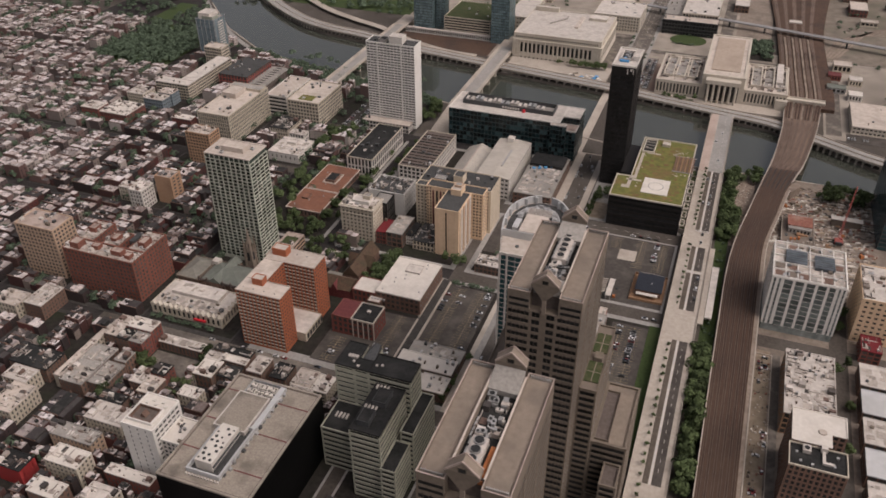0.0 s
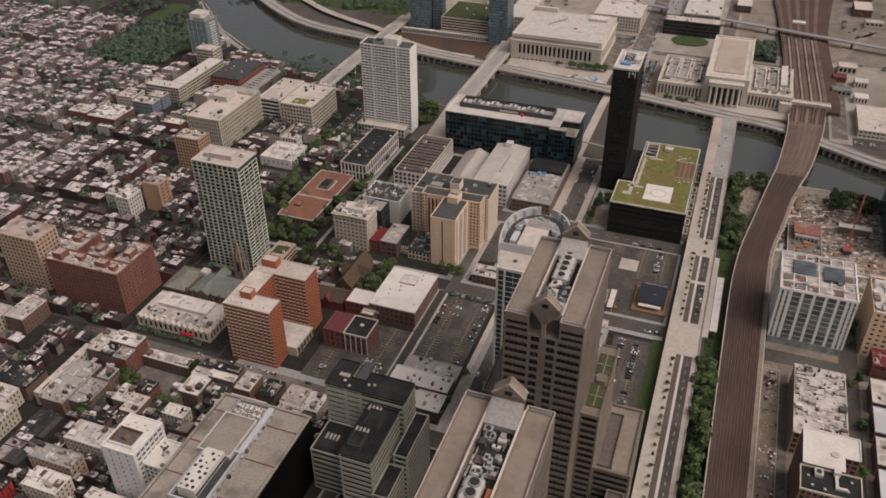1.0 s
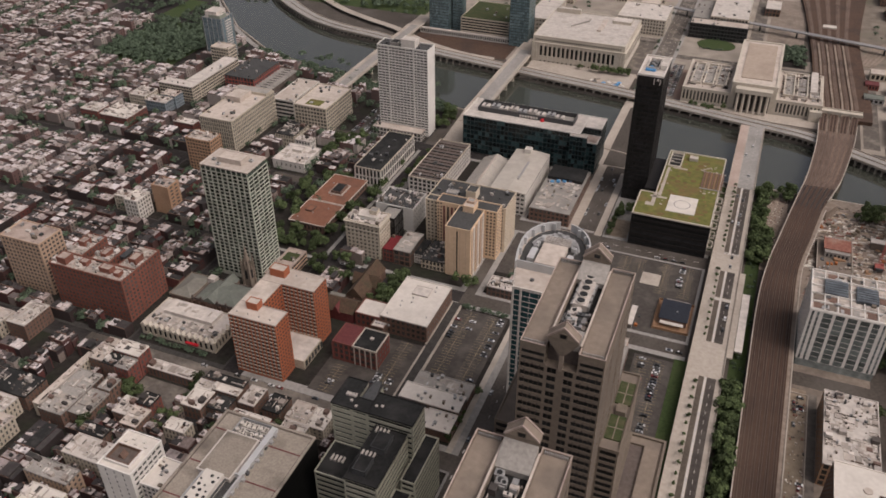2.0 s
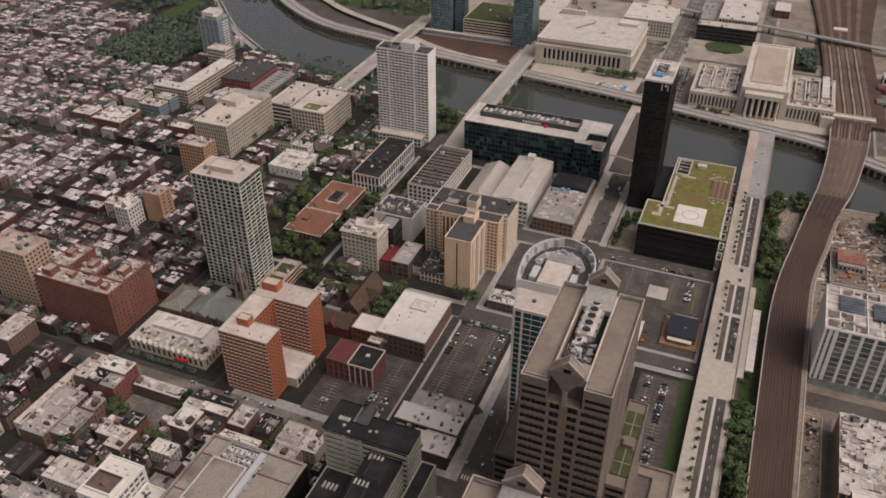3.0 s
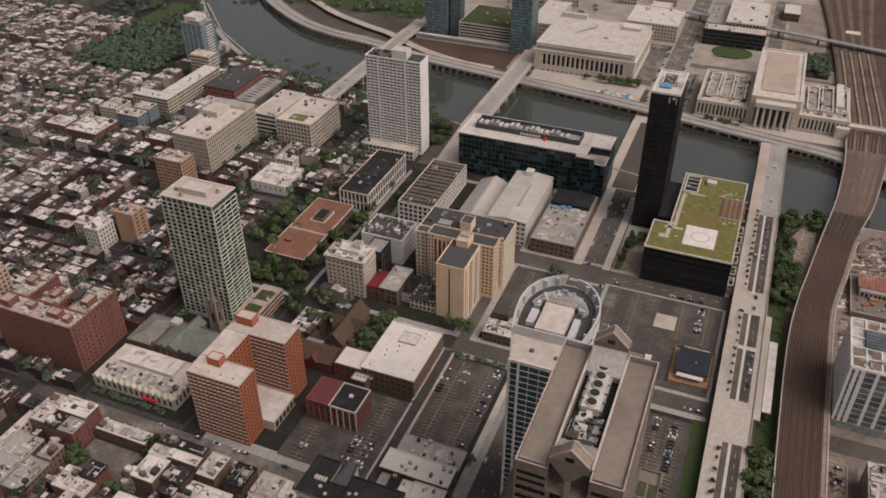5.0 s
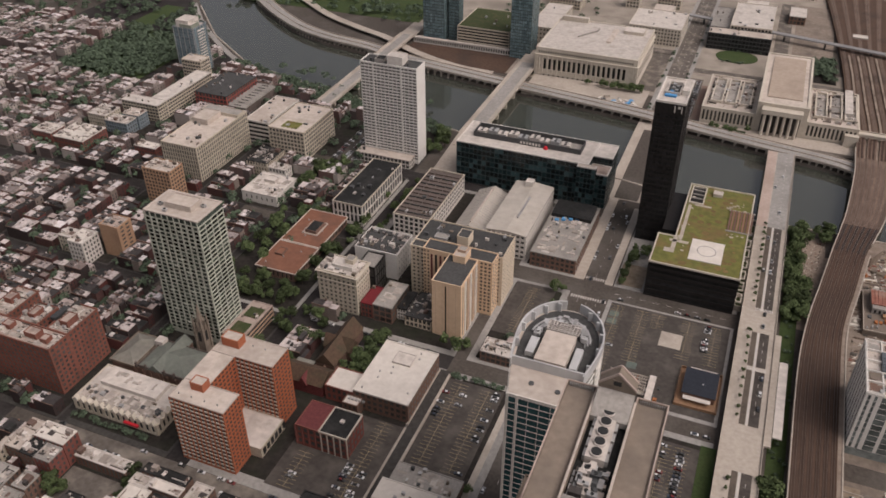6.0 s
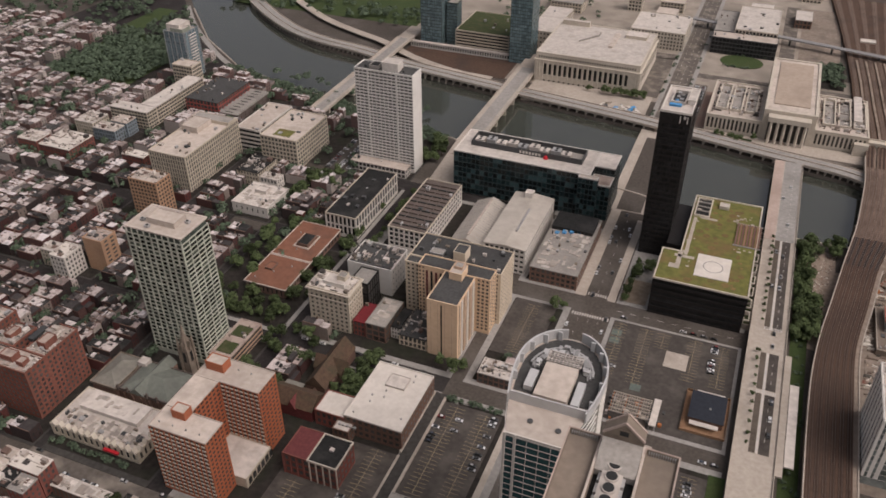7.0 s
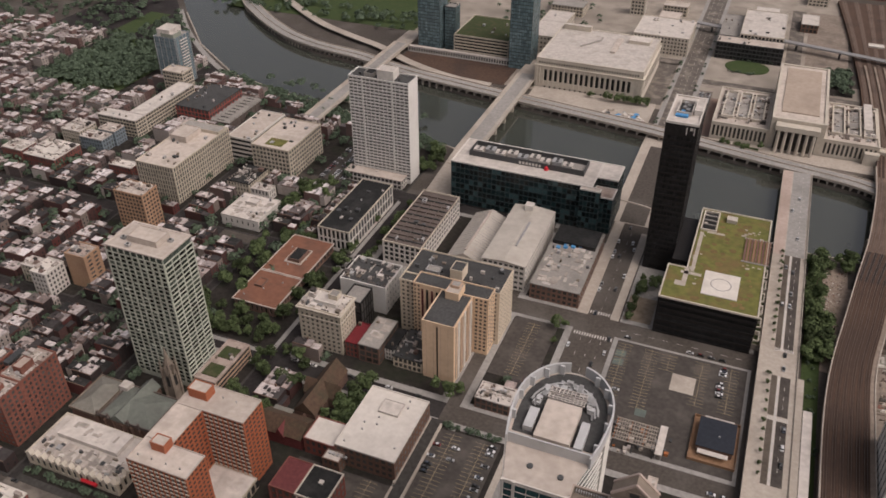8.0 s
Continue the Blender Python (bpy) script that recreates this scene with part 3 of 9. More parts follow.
def block(name, label, x0, x1, y0, y1, h, floors, nx, ny, wall, glass="glass_room", roof="roof_white", category="building", units=4, edge=None, group="", mess=False, **kw):
    """A plain flat-roofed building of one block."""
    root = thing(name, label, category, (x0 + x1) / 2, (y0 + y1) / 2, 0.0 if group == "far buildings" else 0.1, group)
    a, b = (x1 - x0) / 2, (y1 - y0) / 2
    facade(root, -a, a, -b, b, 0, h, floors, nx, ny, wall, glass, **kw)
    flat_roof(root, -a, a, -b, b, h, roof, edge or (roof if h < 18 else wall), 0.5 if h < 18 else 0.9)
    if group != "far buildings" and roof in ("roof_white", "roof_tan", "roof_grey") and 250 < y0 < 700 and h < 18:
        patches(root, -a, a, -b, b, h, round(x0 * 3 + y1))
    clutter(root, -a, a, -b, b, h, units, round(x0 * 7 + y0), 2.0 if h < 18 else 3.6)
    if mess or group == "low buildings" or (units and not group and 480 < y0 < 600 and h < 40):
        roof_mess(root, -a, a, -b, b, h, round(x0 + y0 * 5))
    TAKEN.append((x0, x1, y0, y1))
    return root


# ---- ground, river, streets ----
# stations along the river, from north to south: east bank and west bank
BANKS = [((1500, 640), (1500, 700)), ((600, 690), (600, 735)), ((250, 722), (250, 760)), ((150, 734), (150, 783)), ((95, 737), (98, 815)), ((45, 737), (49, 840)), ((-15, 733), (-21, 854)), ((-111, 756), (-129, 875)),
         ((-200, 772), (-225, 890)), ((-291, 792), (-317, 904)), ((-402, 822), (-458, 936)), ((-480, 836), (-520, 948)), ((-566, 860), (-573, 970)), ((-650, 920), (-640, 1015)),
         ((-731, 1004), (-691, 1068)), ((-860, 1150), (-790, 1230)), ((-1200, 1500), (-1100, 1620)), ((-1900, 2300), (-1750, 2450))]


def east_bank(x):
    for (e, _), (f, _) in zip(BANKS, BANKS[1:]):
        if f[0] <= x <= e[0]:
            return e[1] + (f[1] - e[1]) * (x - e[0]) / (f[0] - e[0])
    return 900


ground = Solid()
for e, w in BANKS:
    ground.v += [(e[0] * 2.2, -3500, 0), (e[0], e[1], 0), (e[0], e[1] + 1, -6), (w[0], w[1] - 1, -6), (w[0], w[1], 0), (w[0] * 2.2, 4200, 0)]
for i in range(len(BANKS) - 1):
    for k in range(5):
        a = i * 6 + k
        ground.f.append((a, a + 1, a + 7, a + 6))
setting("ground", ground, "asphalt", "dark asphalt city ground with a river channel cut through it", "ground")
water = Solid()
for i in range(len(BANKS)):
    e, w = BANKS[i]
    water.v += [(e[0], e[1] + 0.4, -2.5), (w[0], w[1] - 0.4, -2.5)]
    if i:
        water.f.append((2 * i - 2, 2 * i - 1, 2 * i + 1, 2 * i))
setting("water", water, "water", "dull grey-green river water, almost still", "river")


def slab(name, x0, x1, y0, y1, material, label, category, h=0.15, z=0.0):
    return setting(name, Solid().box(x0, x1, y0, y1, z - 0.25, z + h), material, label, category)


def strip(line, half, z, thick=0.3):
    """A ribbon of even width along a line of (x, y); z may be a number or a list."""
    s = Solid()
    zs = z if isinstance(z, list) else [z] * len(line)
    for i, (x, y) in enumerate(line):
        a, b = line[max(0, i - 1)], line[min(len(line) - 1, i + 1)]
        d = Vector((b[0] - a[0], b[1] - a[1])).normalized()
        lo, hi = half if isinstance(half, tuple) else (-half, half)
        for off, dz in ((lo, 0), (hi, 0), (hi, -thick), (lo, -thick)):
            s.v.append((x + d.y * off, y - d.x * off, zs[i] + dz))
        if i:
            k = 4 * i
            s.f += [(k - 4 + q, k - 4 + (q + 1) % 4, k + (q + 1) % 4, k + q) for q in range(4)]
    s.f += [(3, 2, 1, 0), tuple(len(s.v) - 4 + q for q in range(4))]
    return s


def smooth(line, n=6):
    """More points along a line, by a spline through its own."""
    out = []
    for i in range(len(line) - 1):
        p0, p1, p2, p3 = (Vector(line[max(0, min(len(line) - 1, i + k))]) for k in (-1, 0, 1, 2))
        for j in range(n):
            t = j / n
            out.append(tuple(0.5 * ((2 * p1) + (p2 - p0) * t + (2 * p0 - 5 * p1 + 4 * p2 - p3) * t * t + (3 * p1 - p0 - 3 * p2 + p3) * t ** 3)))
    return out + [line[-1]]


# city blocks between the streets, each a raised pavement slab with kerbs
ROWS_Y = [(-340, -215), (-200, -120), (-105, 5), (20, 142), (156, 336), (349, 484), (497, 591), (607, 693), (705, 788), (800, 905)]
COLS_X = [(-98, -14), (-168, -125), (-281, -176), (-367, -295), (-441, -372), (-494, -449), (-547, -500), (-599, -554), (-652, -605), (-706, -659), (-760, -712), (-815, -766), (-870, -821), (-930, -876), (-990, -936), (-1050, -996)]
BLOCKS = []
count = 0
for x0, x1 in COLS_X:
    for y0, y1 in ROWS_Y:
        if x1 < -170 and y0 == 156:
            y1 = 348
        if x1 < -170 and y0 == 349:
            y0 = 363
        if x1 < -368:
            y0, y1 = y0 - 3, y1 + 3
        top = min(east_bank(x0), east_bank(x1)) - 10
        if y0 > top - 20 or (x0 > -200 and y1 > 700):
            continue
        y1 = min(y1, top)
        count += 1
        # outer blocks take the paving tone darkened for shade between houses
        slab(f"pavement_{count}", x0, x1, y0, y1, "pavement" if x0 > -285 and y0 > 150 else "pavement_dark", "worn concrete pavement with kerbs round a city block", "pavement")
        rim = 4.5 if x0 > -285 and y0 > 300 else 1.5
        slab(f"yard_{count}", x0 + rim, x1 - rim, y0 + rim, y1 - rim, "yard", "yards, asphalt and weeds in a city block, darkened for house shade", "yard", 0.18)
        BLOCKS.append((x0, x1, y0, y1))
slab("pavement_riverside", -281, -176, 705, 766, "pavement", "concrete pavement beside the river", "pavement")
slab("pavement_quay", -168, -133, 700, 750, "pavement", "concrete pavement beside the river", "pavement")
slab("pavement_plaza", -98, -14, 607, 730, "pavement", "concrete plaza round the black tower", "pavement", 0.2)
slab("pavement_north", 50, 400, -100, 736, "gravel", "stained pale concrete and gravel ground beside the railway", "pavement", 0.12)
slab("road_north_cross", 50, 400, 484, 497, "asphalt", "dark asphalt street crossing beside a white building", "road", 0.16)
slab("road_north", 100, 112, -100, 700, "asphalt", "dark asphalt side street", "road", 0.18)
slab("road_gravel", 52, 62, 330, 480, "dirt", "gravel car park strip beside the railway", "road", 0.17)
slab("grass_verge", -20.5, -11.9, 352, 480, "grass", "mown grass strip beside the boulevard wall", "grass", 0.30)
slab("drive_north", 63.6, 68.6, 342, 478, "lot_worn", "dark worn driveway beside warehouses", "road", 0.2)
setting("kerb_drive", Solid().box(63.0, 63.5, 342, 476, 0.1, 0.7).box(53, 63, 475.4, 476, 0.1, 0.7), "bridge", "pale concrete kerb beside a gravel strip", "kerb")
r, scraps = random.Random(44), Solid()
for _ in range(110):
    x, y, w = r.uniform(53, 62.4), r.uniform(350, 474), r.uniform(0.3, 1.4)
    scraps.box(x, x + w, y, y + w * r.uniform(0.5, 1.8), 0.1, 0.2 + w * r.uniform(0.2, 0.7))
tagged(setting("yard_scraps", scraps, "site_rubble", "scattered scrap and rubble on a gravel strip", "rubble"), kind="stuff")
slab("dirt_site", 58, 165, 562, 728, "gravel", "bare earth of a building site", "earth", 0.25)
slab("earth_railway", 24.2, 44, 606, 700, "shoulder", "bare sandy earth beside the railway wall", "earth", 0.22)
slab("grass_railway", 14, 24, 340, 728, "grass", "rough grass between boulevard and railway", "grass", 0.30)

# one dark sheet under the house districts; street shade is in its colour
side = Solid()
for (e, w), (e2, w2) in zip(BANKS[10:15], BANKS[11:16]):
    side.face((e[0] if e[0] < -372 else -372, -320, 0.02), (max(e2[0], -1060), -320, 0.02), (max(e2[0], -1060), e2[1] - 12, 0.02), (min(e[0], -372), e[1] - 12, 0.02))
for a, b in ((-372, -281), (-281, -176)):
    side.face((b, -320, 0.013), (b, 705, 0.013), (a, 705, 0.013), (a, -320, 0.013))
setting("road_side_streets", side, "side_street", "side street asphalt, darkened for the shade between houses", "road")

slab("road_row", -372, -176, 350.3, 360.4, "lot_worn", "worn pale asphalt street between low buildings", "road", 0.04)
for k, (x0, x1) in enumerate(((-281, -182), (-367, -295), (-441, -372))):
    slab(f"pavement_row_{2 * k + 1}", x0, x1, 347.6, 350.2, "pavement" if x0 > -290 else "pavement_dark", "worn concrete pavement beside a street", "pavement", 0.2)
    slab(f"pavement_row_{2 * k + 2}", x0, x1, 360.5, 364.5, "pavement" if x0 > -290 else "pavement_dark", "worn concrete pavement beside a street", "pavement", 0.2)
for k, (x0, x1, y0, y1) in enumerate(((-296, -293, 499, 690), (-283, -280.4, 499, 690), (-367, -300, 484.5, 487.5), (-367, -300, 494, 497), (-300, -176, 591.4, 594), (-300, -176, 604, 606.6))):
    slab(f"pavement_kerb_{k + 1}", x0, x1, y0, y1, "pavement", "pale concrete pavement beside a street", "pavement", 0.2)
slab("pavement_market", -133, -129.4, 349, 484, "bridge", "pale concrete pavement along the main street", "pavement", 0.24)
slab("pavement_quay_2", -104.5, -99, 607, 716, "bridge", "tan concrete pavement beside a black building", "pavement", 0.22)
slab("pavement_quay", -126.9, -119.5, 607, 726, "bridge", "tan concrete pavement along the main street", "pavement", 0.22)
slab("pavement_alley", -180, -172.5, 364, 483, "pavement_dark", "worn concrete alley beside a parking lot", "pavement", 0.3)
setting("wall_lot", Solid().box(-180.6, -179.4, 432, 482, 0, 1.4).box(-180.6, -179.4, 366, 430, 0, 0.9), "bridge", "low tan wall beside an alley", "wall")
setting("wall_alley", Solid().box(-172.9, -171.5, 404, 480, 0, 1.5), "bridge", "low tan wall beside a parking lot", "wall")
# parking lots
for k, (x0, x1, y0, y1) in enumerate([(-172, -136, 405, 478), (-235, -180, 366, 430), (-95, -16, 500, 589), (-46, -20.6, 350, 476), (-163, -134, 530, 588), (-375, -350, 700, 760)]):
    slab(f"parking_lot_{k + 1}", x0, x1, y0, y1, "lot", "dark patched asphalt parking lot with worn lines", "parking lot", 0.28)
lines = Solid()
for x, y0, y1, arm in ((-163, 409, 476, 5), (-145, 409, 476, 5), (-90, 504, 587, 4.5), (-73, 534, 587, 4.5), (-62, 572, 587, 4.5), (-42, 548, 587, 4.5), (-25, 548, 587, 4.5), (-224, 368, 394, 4.5), (-192, 368, 430, 4.5), (-40, 355, 474, 4.4), (-30, 355, 474, 4.4), (-149, 534, 584, 4.5)):
    lines.box(x - 0.1, x + 0.1, y0, y1, 0.27, 0.31)
    for i in range(int((y1 - y0) / 2.75) + 1):
        y = y0 + i * 2.75
        lines.box(x - arm, x + arm, y - 0.09, y + 0.09, 0.265, 0.306)
tagged(setting("parking_lines", lines, "ochre", "worn yellowish parking bay lines on asphalt", "road marking"), kind="stuff")

# lane lines and crossings on the streets
marks = Solid()
for x in (-118, -111.5, -105):
    for y in range(160, 600, 14):
        if not any(a - 4 < y < b + 4 for a, b in ((336, 349), (484, 497), (591, 607), (693, 705))):
            marks.box(x - 0.1, x + 0.1, y, y + 2.6, -0.1, 0.02)
for y in range(614, 720, 12):
    marks.box(-112.1, -111.9, y, y + 3, -0.1, 0.02)
for y in (333, 352, 480.5, 500.5, 587, 611):
    for x in np.arange(-123.5, -99.5, 1.7):
        if abs(y - 352) < 1:
            y = 353.5
        marks.box(x, x + 0.8, y - 1.6, y + 1.6, -0.1, 0.022)
for y in (599,):
    for x in range(-96, -16, 9):
        marks.box(x, x + 4, y - 0.12, y + 0.12, -0.1, 0.02)
for y in (356,):
    for x in range(-276, -190, 12):
        marks.box(x, x + 4, y - 0.12, y + 0.12, -0.1, 0.02)
tagged(setting("road_markings", marks, "paint", "worn white lane lines and zebra crossings", "road marking"), kind="stuff")

# boulevard on a raised deck, with walls below it and gaps where streets pass under
DECK = 7.0
setting("boulevard_deck", Solid().box(-11.8, 11.2, -200, 846, DECK - 1.2, DECK), "bridge", "pale concrete boulevard deck with wide pavements", "road")
for k, (y0, y1) in enumerate([(-200, 142), (156, 336), (349, 484), (497, 591), (607, 732)]):
    setting(f"boulevard_wall_{k + 1}", Solid().box(-11.4, 10.8, y0, y1, -0.2, DECK - 1.2), "bridge", "concrete retaining wall under the boulevard", "wall")
for k, (y0, y1) in enumerate([(-200, 312), (330, 462), (498, 546), (550, 584), (608, 716)]):
    slab(f"road_boulevard_{k + 1}", -3.3, 0.0, y0, y1, "lane_brown", "brownish asphalt lane of the boulevard", "road", 0.05, DECK)
    slab(f"road_boulevard_{k + 11}", 1.8, 7.4, y0, y1, "lane", "dark asphalt lanes of the boulevard", "road", 0.05, DECK)
slab("road_river_bridge", -3.4, 9.6, 716.1, 846, "pavement", "worn grey roadway on the boulevard bridge", "road", 0.05, DECK)
slab("pavement_river_bridge", -11.3, -4.0, 716.1, 846, "bridge_pink", "pinkish paved walk on the boulevard bridge", "pavement", 0.12, DECK)
for k, (y0, y1) in enumerate([(330, 462), (498, 584), (608, 716)]):
    slab(f"kerb_boulevard_{k + 1}", 0.3, 1.5, y0, y1, "paint", "pale kerb line along the boulevard", "kerb", 0.16, DECK)
dashes = Solid()
for y in range(-100, 840, 8):
    if any(a + 2 < y < b - 4 for a, b in ((-200, 312), (330, 462), (498, 546), (550, 584), (608, 846))):
        dashes.box(4.4, 4.6, y, y + 3, DECK, DECK + 0.07)
for y in (547.2, 608.6):
    for i in range(12):
        dashes.box(-3.2 + i * 0.95, -2.7 + i * 0.95, y - 1.2, y + 1.8, DECK, DECK + 0.07)
tagged(setting("boulevard_markings", dashes, "paint", "white lane dashes and zebra bars", "road marking"), kind="stuff")
for k, x in enumerate((-11.8, 10.8)):
    setting(f"boulevard_parapet_{k + 1}", Solid().box(x, x + 0.4, -200, 846, DECK, DECK + 1.0), "bridge", "low concrete parapet along the boulevard", "parapet")
setting("boulevard_walk", Solid().box(11.22, 14.9, 486, 586, DECK - 0.9, DECK - 0.02).box(12, 14.6, 498, 584, -0.2, DECK - 0.9), "bridge", "pale widened walk beside the boulevard", "pavement")
setting("boulevard_canopy", Solid().box(15.2, 20.2, 494, 560, DECK - 0.6, DECK + 0.2).box(16, 16.6, 500, 555, 0, DECK - 0.6).box(19.2, 19.8, 500, 555, 0, DECK - 0.6), "roof_white", "long low white canopy beside the boulevard", "canopy")

# river bridges: a deck on piers with parapets and a road
for k, (x0, x1, y0, y1, z) in enumerate([(-437, -419, 700, 1030, 8.0), (-281, -260, 705, 1000, 7.0), (-132, -100, 726, 900, 0.2)]):
    deck = strip([((x0 + x1) / 2, y0), ((x0 + x1) / 2, y0 + 70), ((x0 + x1) / 2, y1 - 40), ((x0 + x1) / 2, y1)], (x1 - x0) / 2, [0.3 if k < 2 else z, z, z, z], 1.2)
    b = tagged(new("bridge", deck.mesh("bridge", "bridge")), "pale concrete road bridge on piers across the river", "bridge", "river bridges")
    mid = (x0 + x1) / 2
    w = (x1 - x0) / 2
    part("roadway", strip([(mid, y0 + (70 if k < 2 else 1)), (mid, y0 + 70.5), (mid, y1 - 40)], w - 4.2 if k < 2 else (-w + 8, w - 4.5), z + 0.06, 0.1), "pavement" if k < 2 else "asphalt", b)
    for sx in (-1, 1):
        part("parapet", strip([(mid + sx * (w - 0.3), y0 + (70 if k < 2 else 8)), (mid + sx * (w - 0.3), y1 - 40)], 0.3, z + 1.1, 1.1), "bridge", b)
    e = east_bank(mid)
    for y in range(int(e) - 30, int(e) + 125, 26):
        part("pier", Solid().box(x0 + 2, x1 - 2, y - 1.6, y + 1.6, -7, z - 1.3), "bridge", b)
for y in (755, 783, 811):
    setting(f"boulevard_pier_{y}", Solid().box(-11, 11, y - 1.7, y + 1.7, -7, DECK - 1.2), "bridge", "concrete bridge pier standing in the river", "pier")

# railway on a raised bed that swings west across the river
# stations: y, south edge, north edge
RAIL_EDGES = [(-150, 25.3, 47.3), (120, 25.3, 47.3), (340, 25.4, 47.4), (470, 25.2, 48.4), (555, 25.8, 49.4), (605, 29.4, 51), (652, 36.4, 58.4), (700, 43.6, 66), (730, 48.6, 73.5), (762, 53.4, 81), (826, 59, 90.5), (870, 60, 94.5), (898, 61, 97)]
SOUTH, NORTH = smooth([(a, y) for y, a, b in RAIL_EDGES], 6), smooth([(b, y) for y, a, b in RAIL_EDGES], 6)
RAIL = 9.0


def lane(u0, u1, z, thick=0.3, lo=-200, hi=2000, south=None, north=None, out=(0, 0)):
    """A ribbon between two fractions of the way from the south edge to the north edge of the tracks."""
    solid, k = Solid(), 0
    for (xa, ya), (xb, yb) in zip(south or SOUTH, north or NORTH):
        if not lo <= (ya + yb) / 2 <= hi:
            continue
        p, q = (xa + (xb - xa) * u0 + out[0], ya + (yb - ya) * u0), (xa + (xb - xa) * u1 + out[1], ya + (yb - ya) * u1)
        solid.v += [(*p, z), (*q, z), (*q, z - thick), (*p, z - thick)]
        if k:
            n = 4 * k
            solid.f += [(n - 4 + i, n - 4 + (i + 1) % 4, n + (i + 1) % 4, n + i) for i in range(4)]
        k += 1
    solid.f += [(3, 2, 1, 0), tuple(len(solid.v) - 4 + i for i in range(4))]
    return solid


setting("earth_railway", Solid().prism([(23, 628), (30, 628), (40, 700), (40, 724), (24, 724)], -0.1, 0.42), "shoulder", "stony bare earth beside the railway", "earth")
r, rubble = random.Random(71), Solid()
for _ in range(420):
    y = r.uniform(630, 722)
    x, w = r.uniform(23.6, 28 + (y - 630) * 0.13), r.uniform(0.2, 0.8)
    rubble.box(x, x + w, y, y + w * r.uniform(0.6, 1.6), 0.3, 0.45 + w * 0.5)
tagged(setting("rubble_railway", rubble, "site_rubble", "loose stones and rubble beside the railway", "rubble"), kind="stuff")
for k in range(9):
    y = 611 + k * 12
    setting(f"planter_{k + 1}", Solid().ring(-16.6, -11.9, y, y + 11, 0, 4.6, 0.4), "bridge", "concrete planter beside the boulevard", "planter")
    setting(f"planter_bed_{k + 1}", Solid().box(-16.2, -12.3, y + 0.4, y + 10.6, 0, 4.1), "bed", "dark planting in a concrete planter", "planting")
setting("railway_bed", lane(0, 1, RAIL, 1.6, hi=740), "ballast", "brown ballasted railway bed with many tracks", "railway")
setting("railway_wall", lane(0.01, 0.99, RAIL - 1.5, RAIL - 1.4, hi=738), "concrete", "concrete retaining walls under the railway", "wall")
setting("railway_parapet_1", lane(0, 0, RAIL + 0.8, 2.4, hi=738, out=(-0.7, 0)), "bridge", "pale stone edge of the railway viaduct", "parapet")
setting("railway_parapet_2", lane(1, 1, RAIL + 0.6, 2.0, hi=700, out=(2.4, 3.1)), "bridge", "pale stone edge of the railway viaduct", "parapet")
setting("railway_parapet_3", lane(0, 0, RAIL + 0.9, 2.2, lo=730, hi=880, out=(-0.8, 0)), "bridge", "grey steel edge girder of the railway bridge", "parapet")
setting("railway_parapet_4", lane(1, 1, RAIL + 0.9, 2.2, lo=715, hi=880, out=(0, 0.8)), "bridge", "grey steel edge girder of the railway bridge", "parapet")
setting("track_shoulder", lane(1, 1, RAIL + 0.1, 1.8, hi=702, out=(0, 2.4)), "shoulder", "sandy walkway along the railway wall", "railway")
setting("railway_bridge", lane(0, 1, RAIL, 1.6, lo=738, hi=862), "deck_ballast", "rusty brown ballast on a wide railway bridge", "railway")
TRACKS = 6
for k in range(TRACKS):
    c = (k + 0.5) / TRACKS
    setting(f"track_bed_{k + 1}", lane(c - 0.056, c + 0.056, RAIL + 0.045, 0.1, hi=700), "track_bed", "dark oiled bed between the rails of a track", "railway")
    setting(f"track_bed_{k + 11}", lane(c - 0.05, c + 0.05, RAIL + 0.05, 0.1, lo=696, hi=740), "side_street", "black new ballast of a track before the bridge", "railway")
    setting(f"track_bed_{k + 21}", lane(c - 0.05, c + 0.05, RAIL + 0.04, 0.1, lo=738, hi=862), "track_worn", "worn track on the open bridge deck", "railway")
    for j, g in enumerate((-0.031, 0.031)):
        setting(f"rail_{k}_{'ab'[j]}", lane(c + g - 0.005, c + g + 0.005, RAIL + 0.18, 0.2, hi=862), "rail", "worn steel rail on dark sleepers", "rail")
sleepers = Solid()
for (xa, ya), (xb, yb), (xc, yc) in zip(SOUTH, NORTH, SOUTH[1:]):
    steps = max(1, int((yc - ya) / 2.2))
    for j in range(steps):
        shift = (xc - xa) * j / steps
        y = ya + (yc - ya) * j / steps
        if 260 < y < 850:
            for k in range(TRACKS):
                u0, u1 = (k + 0.5) / TRACKS - 0.06, (k + 0.5) / TRACKS + 0.06
                p, q = xa + shift + (xb - xa) * u0, xa + shift + (xb - xa) * u1
                sleepers.face((p, y, RAIL + 0.06), (q, y, RAIL + 0.06), (q, y + 0.4, RAIL + 0.06), (p, y + 0.4, RAIL + 0.06))
tagged(setting("sleepers", sleepers, "track_bed", "dark timber railway sleepers", "railway"), kind="stuff")
for k, (x, y) in enumerate(((66, 758), (71, 790), (75, 824), (77, 850))):
    setting(f"railway_pier_{k + 1}", Solid().box(x - 15, x + 15, y - 2, y + 2, -7, RAIL - 1.6), "concrete", "stone railway pier standing in the river", "pier")
setting("railway_abutment", Solid().prism([(64, 698), (70, 698), (78, 713), (71, 716)], -0.2, RAIL - 0.3), "shoulder", "pale stone abutment beside the railway bridge", "wall")
# the deck parts into fingers, passes below a road and runs on between platforms
setting("throat_floor", lane(0, 1, RAIL - 1.2, 6, lo=852, hi=900), "shoulder", "grey floor between the railway decks", "railway")
